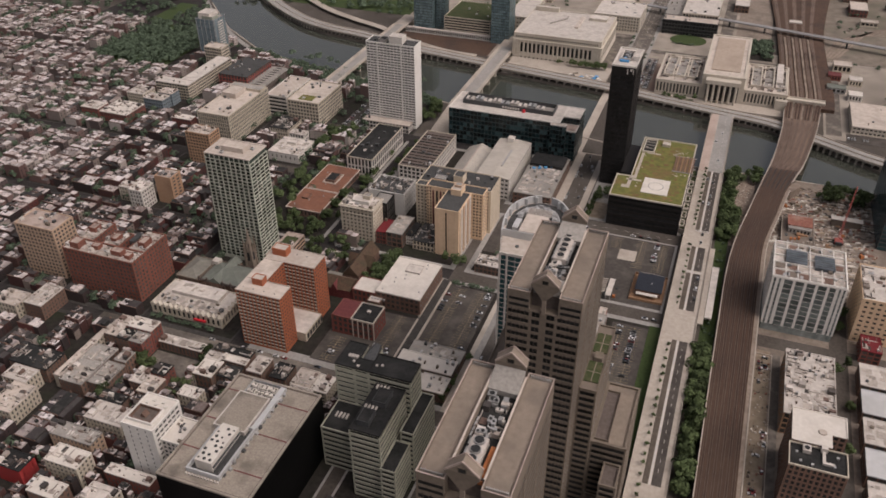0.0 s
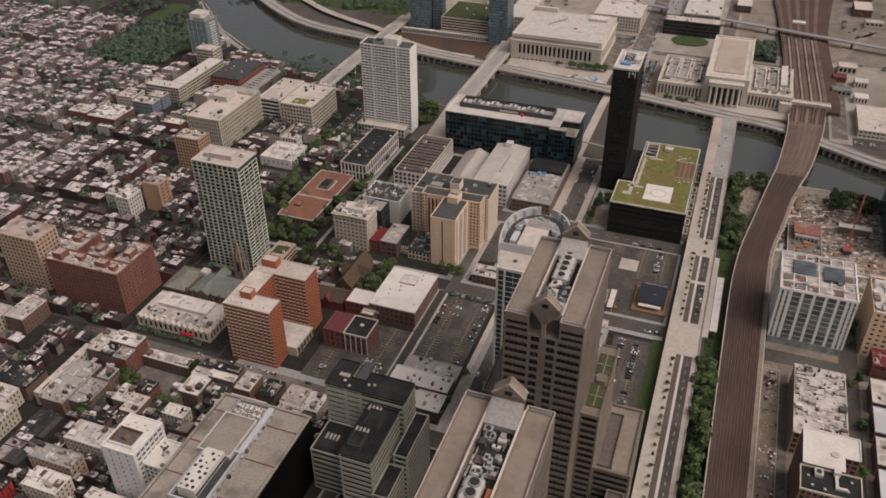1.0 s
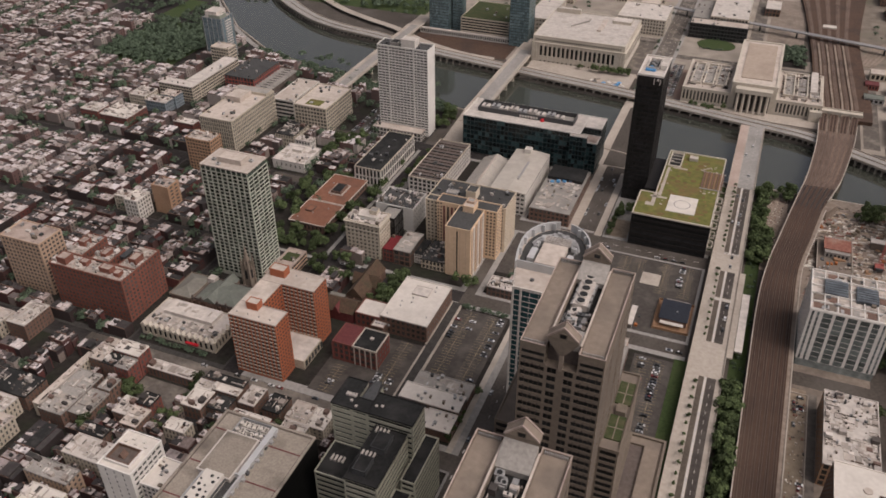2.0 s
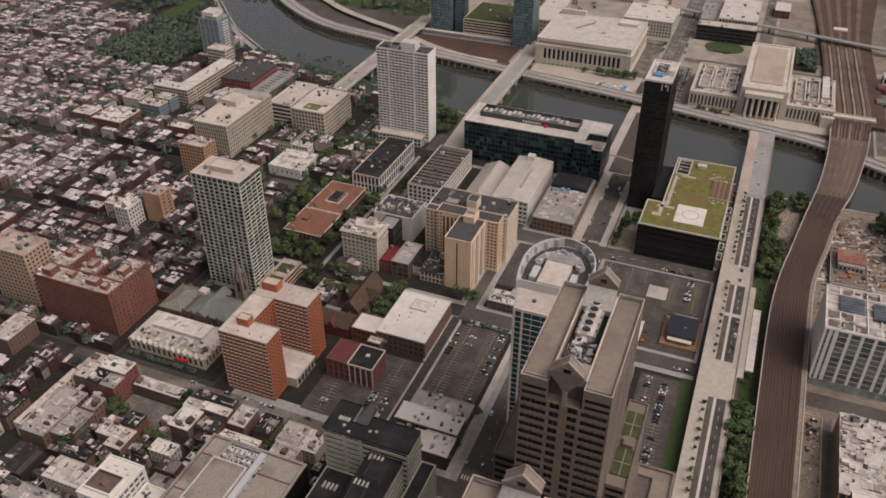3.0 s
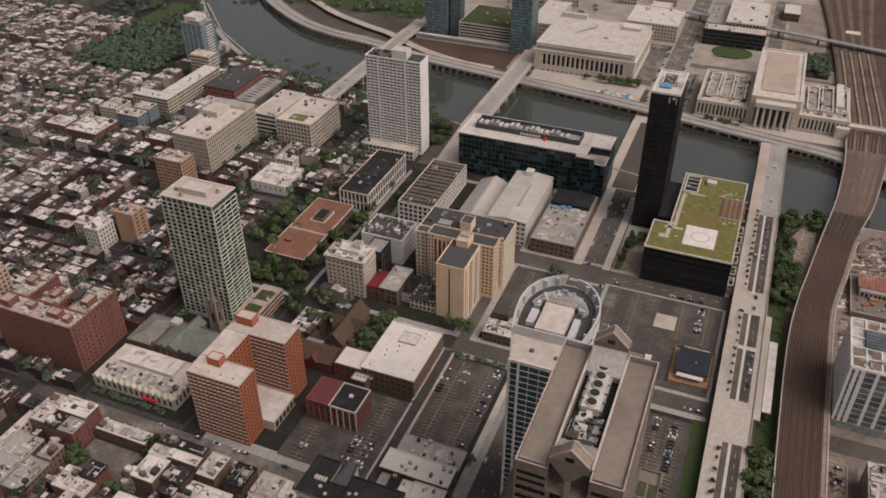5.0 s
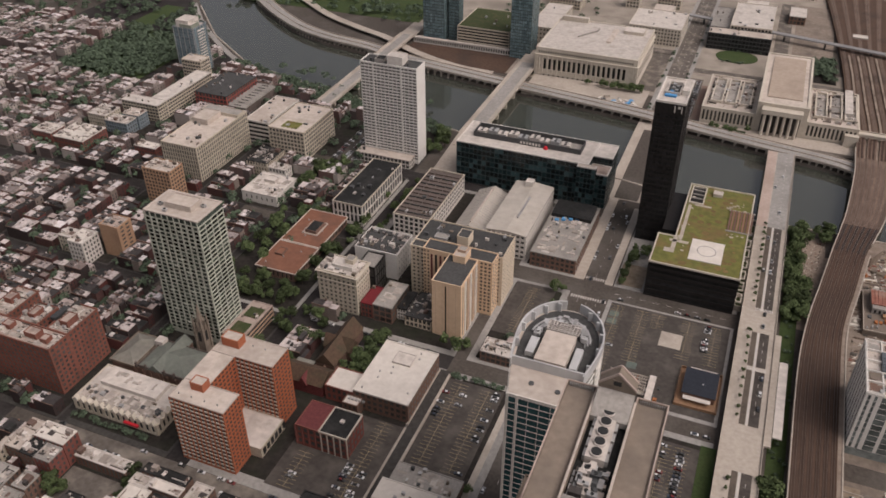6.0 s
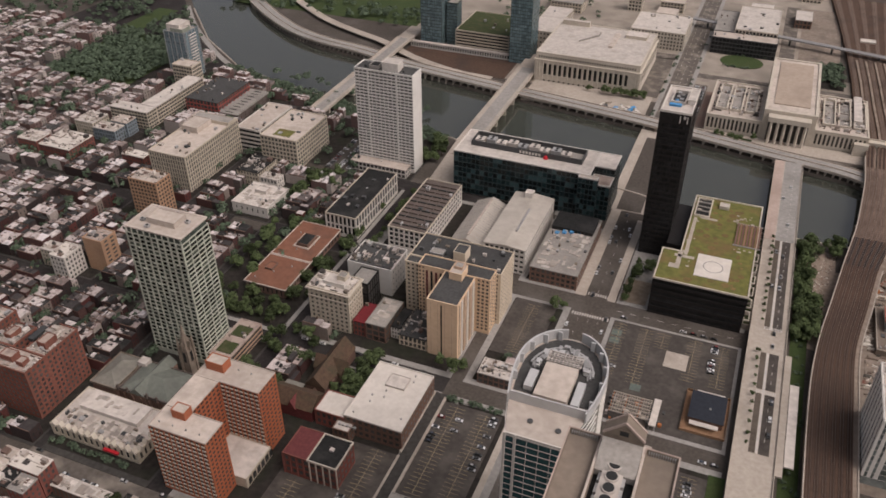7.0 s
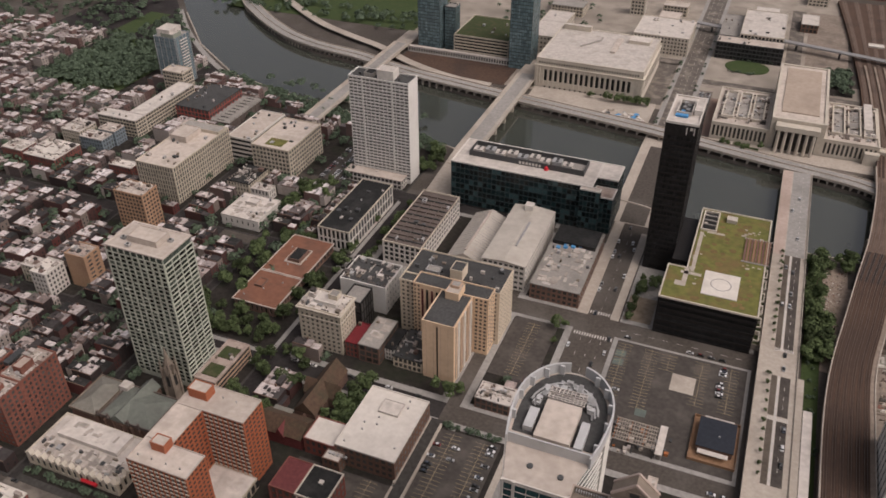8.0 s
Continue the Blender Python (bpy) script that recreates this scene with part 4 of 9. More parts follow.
for k, (u0, u1) in enumerate(((0, 0.2), (0.26, 0.48), (0.55, 0.77), (0.82, 1.0))):
    setting(f"throat_deck_{k + 1}", lane(u0, u1, RAIL, 1.6, lo=856, hi=900), "track_worn", "brown railway deck before the station", "railway")
    for j in (0.3, 0.7):
        c = u0 + (u1 - u0) * j
        setting(f"throat_track_{2 * k + (j > 0.5) + 1}", lane(c - 0.026, c + 0.026, RAIL + 0.06, 0.1, lo=856, hi=900), "track_bed", "dark track bed before the station", "railway")
setting("throat_bridge", Solid().box(56, 100, 897, 905, RAIL + 1.5, RAIL + 3.2).box(56, 100, 896.6, 897.4, RAIL + 3.2, RAIL + 4.2).box(56, 100, 904.6, 905.4, RAIL + 3.2, RAIL + 4.2), "limestone", "pale stone road bridge over the station tracks", "bridge")
for k, u in enumerate((0, 0.23, 0.515, 0.795, 0.97)):
    x = 61 + 36 * u
    setting(f"throat_pier_{k + 1}", Solid().box(x - 0.9, x + 0.9, 898, 904, -0.2, RAIL + 1.5), "limestone", "stone pier under a road bridge", "pier")
YARD_S, YARD_N = smooth([(58, 904), (57, 940), (54, 1000), (52, 1060), (47, 1140), (40, 1230), (30, 1340)], 4), smooth([(99, 904), (99, 940), (96, 1000), (93, 1060), (90, 1140), (92, 1230), (96, 1340)], 4)
setting("yard_station", lane(-0.04, 1.3, 4.0, 6, south=YARD_S, north=YARD_N), "ballast", "brown rail yard beside the station", "railway")
for k in range(9):
    c = (k + 0.5) / 9
    pale = k % 2 == 1
    setting(f"yard_track_{k + 1}", lane(c - (0.026 if pale else 0.05), c + (0.026 if pale else 0.05), 5.1 if pale else 4.3, 0.9 if pale else 0.3, hi=1135 if pale else 2000, south=YARD_S, north=YARD_N), "shoulder" if pale else "track_worn", "sandy platform between station tracks" if pale else "brown sleepered station track", "railway")
    if not pale:
        for j, g in enumerate((-0.016, 0.016)):
            setting(f"yard_rail_{k}_{'ab'[j]}", lane(c + g - 0.003, c + g + 0.003, 4.5, 0.2, south=YARD_S, north=YARD_N), "rail", "worn steel rail in a yard", "rail")

# west bank: raised expressway on columns along the water, ramps, a sunken rail yard
EXPRESS = smooth([(500, 762), (300, 772), (170, 788), (104, 818), (50, 848), (-20, 862), (-129, 884), (-225, 899), (-317, 913), (-400, 928), (-458, 946), (-520, 958), (-573, 980), (-640, 1028), (-691, 1082), (-790, 1244), (-1100, 1634)], 5)
setting("expressway", strip(EXPRESS, 9, 5.0, 1.3), "bridge", "pale concrete expressway raised along the river bank", "road")
setting("expressway_lanes", strip(EXPRESS, (-7.2, -0.8), 5.08, 0.1), "pavement", "greyish worn expressway lanes", "road")
setting("expressway_lanes_2", strip(EXPRESS, (0.8, 7.2), 5.08, 0.1), "pavement", "greyish worn expressway lanes", "road")
for k, off in enumerate((-8.8, 0, 8.8)):
    setting(f"expressway_barrier_{k + 1}", strip(EXPRESS, (off - 0.25, off + 0.25), 6.0, 1.0), "bridge", "concrete barrier of the expressway", "barrier")
for k in range(10, len(EXPRESS) - 10, 1):
    (x, y), (x2, y2) = EXPRESS[k], EXPRESS[k + 1]
    for j in (0, 0.5):
        cx, cy = x + (x2 - x) * j, y + (y2 - y) * j
        d = Vector((x2 - x, y2 - y)).normalized()
        setting(f"expressway_column_{k}_{int(j * 2)}", strip([(cx + d.y * 8, cy - d.x * 8), (cx - d.y * 8, cy + d.x * 8)], 0.8, 3.7, 10), "bridge", "concrete wall column under the expressway", "column")
RAMP = smooth([(-300, 925), (-345, 930), (-400, 950), (-450, 980), (-500, 1000), (-560, 1030), (-640, 1090)], 4)
setting("expressway_ramp", strip(RAMP, 5, 4.5, 1.0), "bridge", "pale concrete slip road", "road")
slab("rail_yard", -420, -290, 938, 988, "ballast", "brown rail yard with tracks beside the expressway", "railway", 0.2)
slab("riverside_plaza", -258, -135, 896, 946, "bridge", "pale concrete forecourt above the river", "pavement", 2.0)
slab("station_forecourt", -100, 62, 872, 892, "bridge", "pale concrete forecourt and roads before the station", "pavement", 2.5)
slab("station_plaza", -110, 64, 892, 1062, "west_ground", "pale paved ground round the station", "pavement", 0.2)
slab("avenue_west", -127, -103, 898, 1400, "lot_worn", "grey asphalt avenue beside the station", "road", 0.3)
slab("pavement_west", -290, -128, 940, 1400, "west_ground", "pale paved ground round the mail building", "pavement", 0.1)
slab("pavement_far_west", -101, 30, 1062, 1500, "west_ground", "pale paved ground behind the station", "pavement", 0.1)
slab("yard_far_west", 100.5, 420, 840, 1061,  "west_ground", "tan waste ground beside the rail yard", "earth", 0.1)
slab("yard_between", 100, 420, 1062, 1500, "brown_waste", "brown waste ground beyond the rail yard", "railway", 0.13)
setting("oval_lawn", Solid().prism([(-61 + 23 * math.cos(u), 1079 + 19 * math.sin(u)) for u in np.linspace(0, 2 * math.pi, 28, endpoint=False)], 0.1, 0.5), "grass", "oval mown lawn before an office", "grass")
slab("field_west", -700, -440, 1048, 1500, "grass", "green playing field among trees beyond the river", "grass", 0.1)
slab("track_west", -440, -296, 1000, 1400, "west_ground", "pale paved ground under far towers", "pavement", 0.08)
slab("field_east", -775, -745, 915, 990, "grass", "mown sports field with a bare infield", "grass", 0.25)
slab("park_ground", -760, -650, 770, 905, "grass", "shaded park ground under trees", "grass", 0.22)
slab("bank_path", -540, -395, 806, 820, "grass", "grassy river bank", "grass", 0.22)
setting("river_wall", strip([(e[0], e[1] - 0.6) for e, w in BANKS[2:15]], 0.7, 0.9, 6), "bridge", "pale stone wall along the east river bank", "wall")
setting("river_path", strip(smooth([(-566, 852), (-620, 890), (-690, 950), (-745, 1010)], 4), 3, 0.3, 0.4), "pavement", "river path and tracks along the bank", "path")


slab("plaza_station", -100, -87, 905, 1000, "lot_worn", "worn asphalt car park beside the station", "parking lot", 0.34)
slab("walk_station", -86.5, -79, 900, 985, "brick_pave", "brown brick walk beside the station", "pavement", 0.34)
slab("road_station", -102, 100, 1018, 1030, "lot_worn", "worn grey street behind the station", "road", 0.34)
slab("road_hall", -24, -8, 1030, 1290, "lot_worn", "grey asphalt street beyond the station hall", "road", 0.35)
slab("lot_hall", -4, 40, 1106, 1290, "gravel", "tan gravel lot beside a rail yard", "earth", 0.32)
slab("wood_ground", 10, 44, 1036, 1102, "yard", "dark shaded ground under trees beside the tracks", "earth", 0.33)
slab("road_depot", 103, 118, 850, 1000, "lot_worn", "worn grey street beside the railway", "road", 0.3)
slab("lot_depot", 122, 175, 838, 858, "lot", "dark car park before a depot", "parking lot", 0.3)
slab("street_west", -128, -294, 1058, 1074, "lot_worn", "grey street behind the mail building", "road", 0.3)
slab("lot_mail", -150, -131, 950, 1060, "lot_worn", "worn asphalt yard beside the mail building", "parking lot", 0.3)
for k, x in enumerate((-127.6, -102.8)):
    slab(f"kerb_avenue_{k + 1}", x - 2.2, x + 2.2, 900, 1400, "pavement", "pale concrete pavement along the avenue", "pavement", 0.42)
slab("verge_station", -76, -34, 880.5, 886, "grass", "green verge before the station wing", "grass", 2.62)
lanes = Solid()
for y in range(910, 1390, 12):
    for x in (-121, -115, -109):
        lanes.box(x - 0.15, x + 0.15, y, y + 4, 0.2, 0.33)
tagged(setting("avenue_markings", lanes, "paint", "worn white lane dashes on the avenue", "road marking"), kind="stuff")
# looping sidings on the waste ground
for k in range(5):
    loop = smooth([(100 + k * 4, 1070), (118 + k * 5, 1130), (150 + k * 4, 1170 + k * 6), (210 + k * 2, 1180 + k * 9), (300, 1165 + k * 12)], 5)
    setting(f"siding_{k + 1}", strip(loop, 1.6, 0.4, 0.4), "shoulder", "pale sanded siding on waste ground", "railway")
slab("earth_podium", -97, -79, 611, 638, "dirt", "bare brown earth beside a black building", "earth", 0.3)
for k, (x, y) in enumerate(((-91, 577), (-91, 569), (-70, 531))):
    slab(f"bay_teal_{k + 1}", x - 3.2, x + 3.2, y - 3, y + 3, "teal_paint", "faded teal painted parking bays", "road marking", 0.292)


# ---- landmark buildings ----
def base_of(name, label, category, x0, x1, y0, y1, group=""):
    TAKEN.append((x0, x1, y0, y1))
    return thing(name, label, category, (x0 + x1) / 2, (y0 + y1) / 2, 0.1, group), (x1 - x0) / 2, (y1 - y0) / 2


def pent(root, x0, x1, y0, y1, z0, z1, wall, roof="roof_white", name="penthouse"):
    """A small box room on a roof, with its own coping."""
    p = part(name, Solid().box(x0, x1, y0, y1, z0, z1), wall, root)
    part("roof_deck", Solid().box(x0 + 0.3, x1 - 0.3, y0 + 0.3, y1 - 0.3, z1 - 0.1, z1 + 0.1), roof, p)
    part("coping", Solid().ring(x0 - 0.1, x1 + 0.1, y0 - 0.1, y1 + 0.1, z1 - 0.2, z1 + 0.5, 0.4), wall, p)
    return p


def beam(p, q, w):
    """A square bar, w thick, from p to q."""
    p, q = Vector(p), Vector(q)
    d = (q - p).normalized()
    u = (d.cross(Vector((0, 0, 1))) if abs(d.z) < 0.95 else Vector((1, 0, 0))).normalized() * w / 2
    v = d.cross(u).normalized() * w / 2
    solid = Solid()
    solid.v = [tuple(c + i * u + j * v) for c in (p, q) for i, j in ((-1, -1), (1, -1), (1, 1), (-1, 1))]
    solid.f = list(QUADS)
    return solid


def twin_tower(y0, y1, wings):
    """Concrete office tower: ribbon windows either side of a bay of square ones, a plant trench along the roof, a peaked crest at each end."""
    root, a, b = base_of("office_tower", "grey-brown concrete office tower with dark ribbon windows and peaked crests", "office tower", -71, -39, y0, y1, "twin office towers")
    H = 171.0
    T = H - 8.2
    cols = [(-15.4, -6.2), (-4.9, -1.5), (1.5, 4.9), (6.2, 15.4)]
    sides = even(-b, b, 3, 1.2, 0.8)
    facade(root, -a, a, -b, b, 0, T, 39, 1, 1, "concrete", "glass_dark", band=1.45, proud=0.3, mode="band", base=6, show="en", spans={"e": cols, "w": cols, "n": sides, "s": sides})
    # deep lintels that narrow the ribbons, small vents in them, slim mullions
    fins, lintels, vents = Solid(), Solid(), Solid()
    for lo, hi in (cols[0], cols[3]):
        for f in range(39):
            z = 6 + (f + 1) * (T - 6) / 39 - 0.58
            lintels.box(lo, hi, -b + 0.02, -b + 0.28, z - 0.55, z)
            for i in range(3):
                x = lo + (hi - lo) * (i + 0.5) / 3
                vents.box(x - 0.25, x + 0.25, -b - 0.03, -b + 0.1, z - 0.3, z + 0.1)
    for lo, hi in cols:
        n = max(2, round((hi - lo) / 1.7))
        for i in range(1, n):
            x = lo + (hi - lo) * i / n
            fins.box(x - 0.05, x + 0.05, -b + 0.14, -b + 0.4, 6, T - 0.8)
    tagged(part("mullion", fins, "concrete", root), kind="stuff")
    tagged(part("lintel", lintels, "concrete", root), kind="stuff")
    tagged(part("wall_vent", vents, "glass_dark", root), kind="stuff")
    # attic, flank roofs with low parapets
    for s in (-1, 1):
        lo, hi = (s * 6.2, s * a) if s > 0 else (-a, -6.2)
        part("attic", Solid().box(lo, hi, -b, b, T + 0.01, H), "concrete", root)
        part("attic_ribbon", Solid().box(lo + 0.8, hi - 0.4, -b - 0.04, -b + 0.1, T + 1.0, T + 2.4).box(lo + 0.8, hi - 0.4, -b - 0.04, -b + 0.1, T + 4.1, T + 5.5), "glass_dark", root)
        part("roof", Solid().box(lo + 0.6, hi - 0.6, -b + 0.8, b - 0.8, H, H + 0.15), "flank_roof", root)
        part("parapet", Solid().ring(lo, hi, -b, b, H, H + 1.0, 0.6), "concrete", root)
        part("parapet_coping", Solid().ring(lo - 0.05, hi + 0.05, -b - 0.05, b + 0.05, H + 1.0, H + 1.25, 0.45), "roof_pink", root)
        hooks = Solid()
        for i in range(12):
            x = lo + 0.9 + (hi - lo - 1.8) * (i + 0.5) / 12
            hooks.box(x - 0.15, x + 0.15, b - 1.8, b - 1.2, H + 0.15, H + 1.4)
            hooks.box(x - 0.15, x + 0.15, -b + 1.2, -b + 1.8, H + 0.15, H + 1.4)
        tagged(part("davit", hooks, "metal", root), kind="stuff")
    # floor coloured tar-dark for the shade down in the trench
    part("trench_floor", Solid().box(-6.2, 6.2, -b + 6, b - 4, H - 3.38, H - 1.6), "roof_dark", root)
    for s in (-1, 1):
        part("ridge_wall", Solid().box(s * 6.2 - 0.5, s * 6.2 + 0.5, -b + 4, b - 4, H - 2, H + 1.7), "flank_roof", root)
        part("ridge_coping", Solid().box(s * 6.2 - 0.35, s * 6.2 + 0.35, -b + 3.6, b - 3.6, H + 1.7, H + 2.0), "roof_tan", root)
    # cooling fans in a row, then plant
    n = 5 if wings else 4
    fan_y = (b - 8 - n * 4.2) if wings else -b + 4.2
    bank = part("cooling_tower", Solid().box(-3.4, 2.4, fan_y, fan_y + n * 4.2, H - 1.6, H + 1.4), "roof_white", root)
    for i in range(n):
        for x in (-3.8, 2.8) if wings else (-3.8,):
            part("louvre_box", Solid().box(x - 0.45, x + 0.45, fan_y + i * 4.2 + 0.5, fan_y + i * 4.2 + 3.7, H - 1.6, H + 0.6), "metal", bank)
    for i in range(n):
        cy = fan_y + (i + 0.5) * 4.2
        part("fan_ring", Solid().disc(-0.5, cy, H + 1.4, H + 2.2, 2.0, 16, 1.9), "roof_white" if wings else "metal", bank)
        part("fan", Solid().disc(-0.5, cy, H + 2.15, H + 2.3, 1.6, 16), "fan", bank)
    rnd = random.Random(int(y0))
    lo, hi = (-b + 14, fan_y - 1) if wings else (fan_y + n * 4.2 + 1, b - 14)
    for i in range(20):
        w, d = rnd.uniform(1, 3.2), rnd.uniform(1, 3.6)
        roof_unit(root, rnd.uniform(-4, 3.4), rnd.uniform(lo, hi), H - 1.6, w, d, rnd.uniform(1.0, 3.2), rnd.choice(["metal", "roof_white", "metal", "metal_dark"]), rnd.choice([0, 1]))
    roof_mess(root, -5.4, 5.4, lo - 1, hi + 1, H - 1.6, int(y0))
    if not wings:
        part("service_deck", Solid().box(3.7, 5.5, fan_y - 0.5, fan_y + 15, H - 1.5, H + 0.2), "rust", root, "rust-orange service deck")
    for i in range(4):
        part("duct", Solid().box(-5.2, -4.6, lo + i * 2.5, lo + i * 2.5 + 2.0, H - 1.6, H - 0.6), "metal", root)
    # crests: a gabled prow over each end, tapering down to a shaft between two dark niches
    for s in (-1, 1):
        w, e, top = 5.8, H + 6.6, H + 11.8
        lo, hi = sorted((s * (b + 0.3), s * (b - 3.5)))
        # back of the niche in a dark colour that adds to its shade
        part("niche_wall", Solid().box(-6.18, 6.18, *sorted((s * (b - 4.6), s * (b - 4.0))), T, H + 1.2), "slate", root)
        part("crest_shaft", Solid().prism([(-0.8, s * b - 0.8), (0.8, s * b - 0.8), (0.8, s * b + 0.3), (-0.8, s * b + 0.3)] if s > 0 else [(-0.8, s * b - 0.3), (0.8, s * b - 0.3), (0.8, s * b + 0.8), (-0.8, s * b + 0.8)], T - 1, H - 1.4), "flank_roof", root)
        near = (s * (b - 0.8), s * (b + 0.3))
        part("crest_prow", Solid().prism([(-0.8, min(near)), (0.8, min(near)), (0.8, max(near)), (-0.8, max(near))], H - 1.4, H + 5.0, [(-w, lo), (w, lo), (w, hi), (-w, hi)]), "concrete", root)
        part("crest_base", Solid().box(-w, w, lo, hi, H + 5.0, e), "concrete", root)
        c = part("crest", Solid().gable(-w, w, lo, hi, e, top), "flank_roof", root)
        for y in (lo, hi):
            part("crest_window", Solid().box(-1.2, 1.2, y - 0.2, y + 0.2, e + 0.4, e + 2.2), "glass_dark", c)
            part("crest_frame", Solid().box(-1.6, 1.6, y - 0.25, y + 0.25, e + 0.1, e + 0.4).box(-1.6, 1.6, y - 0.25, y + 0.25, e + 2.2, e + 2.5).box(-1.6, -1.2, y - 0.25, y + 0.25, e + 0.4, e + 2.2).box(1.2, 1.6, y - 0.25, y + 0.25, e + 0.4, e + 2.2), "concrete", c)
            for x in (-w, w):
                part("coping", beam((x, y, e), (0, y, top + 0.1), 0.6), "roof_pink", c)
        if s < 0 and not wings:
            continue
        # pale panel that climbs from the plant trench to the crest
        ramp = Solid()
        p, q = s * (b - 12.8), s * (b - 3.4)
        ramp.v = [(-5.7, p, H - 1), (5.7, p, H - 1), (5.7, q, H - 1), (-5.7, q, H - 1), (-5.7, p, H + 1.3), (5.7, p, H + 1.3), (5.7, q, H + 4.8), (-5.7, q, H + 4.8)]
        ramp.f = [f if s > 0 else f[::-1] for f in QUADS]
        part("trench_roof", ramp, "roof_grey", root)
    if wings:
        facade(root, a + 0.02, a + 8.5, -b + 18, b + 10, 0, 108, 26, 2, 5, "concrete", "glass_dark", band=1.7, proud=0.3, mode="band", base=6)
        part("terrace", Solid().box(a + 0.2, a + 8.2, -b + 18.4, b + 9.6, 108, 108.4), "plaza", root)
        part("terrace_parapet", Solid().ring(a + 0.1, a + 8.7, -b + 17.8, b + 10.2, 107.5, 109.3, 0.5), "concrete", root)
        for y in (-b + 24, -b + 46):
            part("planting_bed", Solid().box(a + 0.9, a + 7.8, y, y + 14.5, 108.4, 109.0), "bed", root)
            part("bed_path", Solid().box(a + 4.2, a + 4.7, y, y + 14.5, 109.0, 109.06), "flank_roof", root)
            part("bed_path", Solid().box(a + 0.9, a + 7.8, y + 6.6, y + 7.1, 109.0, 109.07), "flank_roof", root)
        facade(root, -a - 13.5, -a - 0.02, -b + 17, b + 10, 0, 108, 26, 2, 5, "concrete", "glass_dark", band=1.7, proud=0.3, mode="band", base=6, show="e")
        flat_roof(root, -a - 13.5, -a - 0.02, -b + 17, b + 10, 108, "plaza", "concrete", 1.2, 0.5)
        part("terrace_pavilion", Solid().box(a + 2.6, a + 6.8, -b + 39, -b + 44, 108.4, 111), "concrete", root)
        facade(root, a + 8.6, a + 26, -b + 21, b + 9, 0, 72, 17, 3, 6, "concrete", "glass_dark", band=1.7, proud=0.3, mode="band", base=5)
        flat_roof(root, a + 8.6, a + 26, -b + 21, b + 9, 72, "flank_roof", "concrete", 1.3, 1.2)
        part("sunken_court", Solid().box(a + 9.9, a + 16.6, -b + 24, b + 2, 72.0, 72.25), "slate", root)
        part("court_kerb", Solid().ring(a + 9.6, a + 16.9, -b + 23.6, b + 2.4, 72.0, 73.5, 0.4), "concrete", root)
        facade(root, a + 16.5, a + 25, -b + 6, -b + 20.9, 0, 60, 14, 2, 3, "concrete", "glass_dark", band=1.7, proud=0.3, mode="band", base=5)
        flat_roof(root, a + 16.5, a + 25, -b + 6, -b + 20.9, 60, "slate", "concrete", 1.3, 0.8)
        facade(root, a + 8.7, a + 16.4, -b + 6, -b + 20.9, 0, 34, 8, 2, 3, "concrete", "glass_dark", band=1.7, proud=0.3, mode="band", base=5)
        flat_roof(root, a + 8.7, a + 16.4, -b + 6, -b + 20.9, 34, "slate", "concrete", 1.3, 0.8)


twin_tower(164, 221, False)
twin_tower(268, 325, True)


# oval apartment tower: slab edges round a glass core, corner columns, crown ring
def oval(cx, y0, y1, wide, n=14, k=1.0):
    """A boat-shaped ring: a flat east end, bulging sides, a round west end; counter-clockwise."""
    right = [(cx + 11 * k, y0)]
    for i in range(1, n + 1):
        t = i / n
        y = y0 + (y1 - y0) * math.sin(t * math.pi / 2) ** 0.9
        u = (y - y0) / (y1 - y0)
        half = (11 + (wide - 11) * math.sin(min(1, u / 0.62) * math.pi / 2)) * (1 if u < 0.62 else math.sqrt(max(0, 1 - ((u - 0.62) / 0.38) ** 2)))
        right.append((cx + half * k, y))
    left = [(2 * cx - x, y) for x, y in reversed(right)]
    return right[:-1] + left


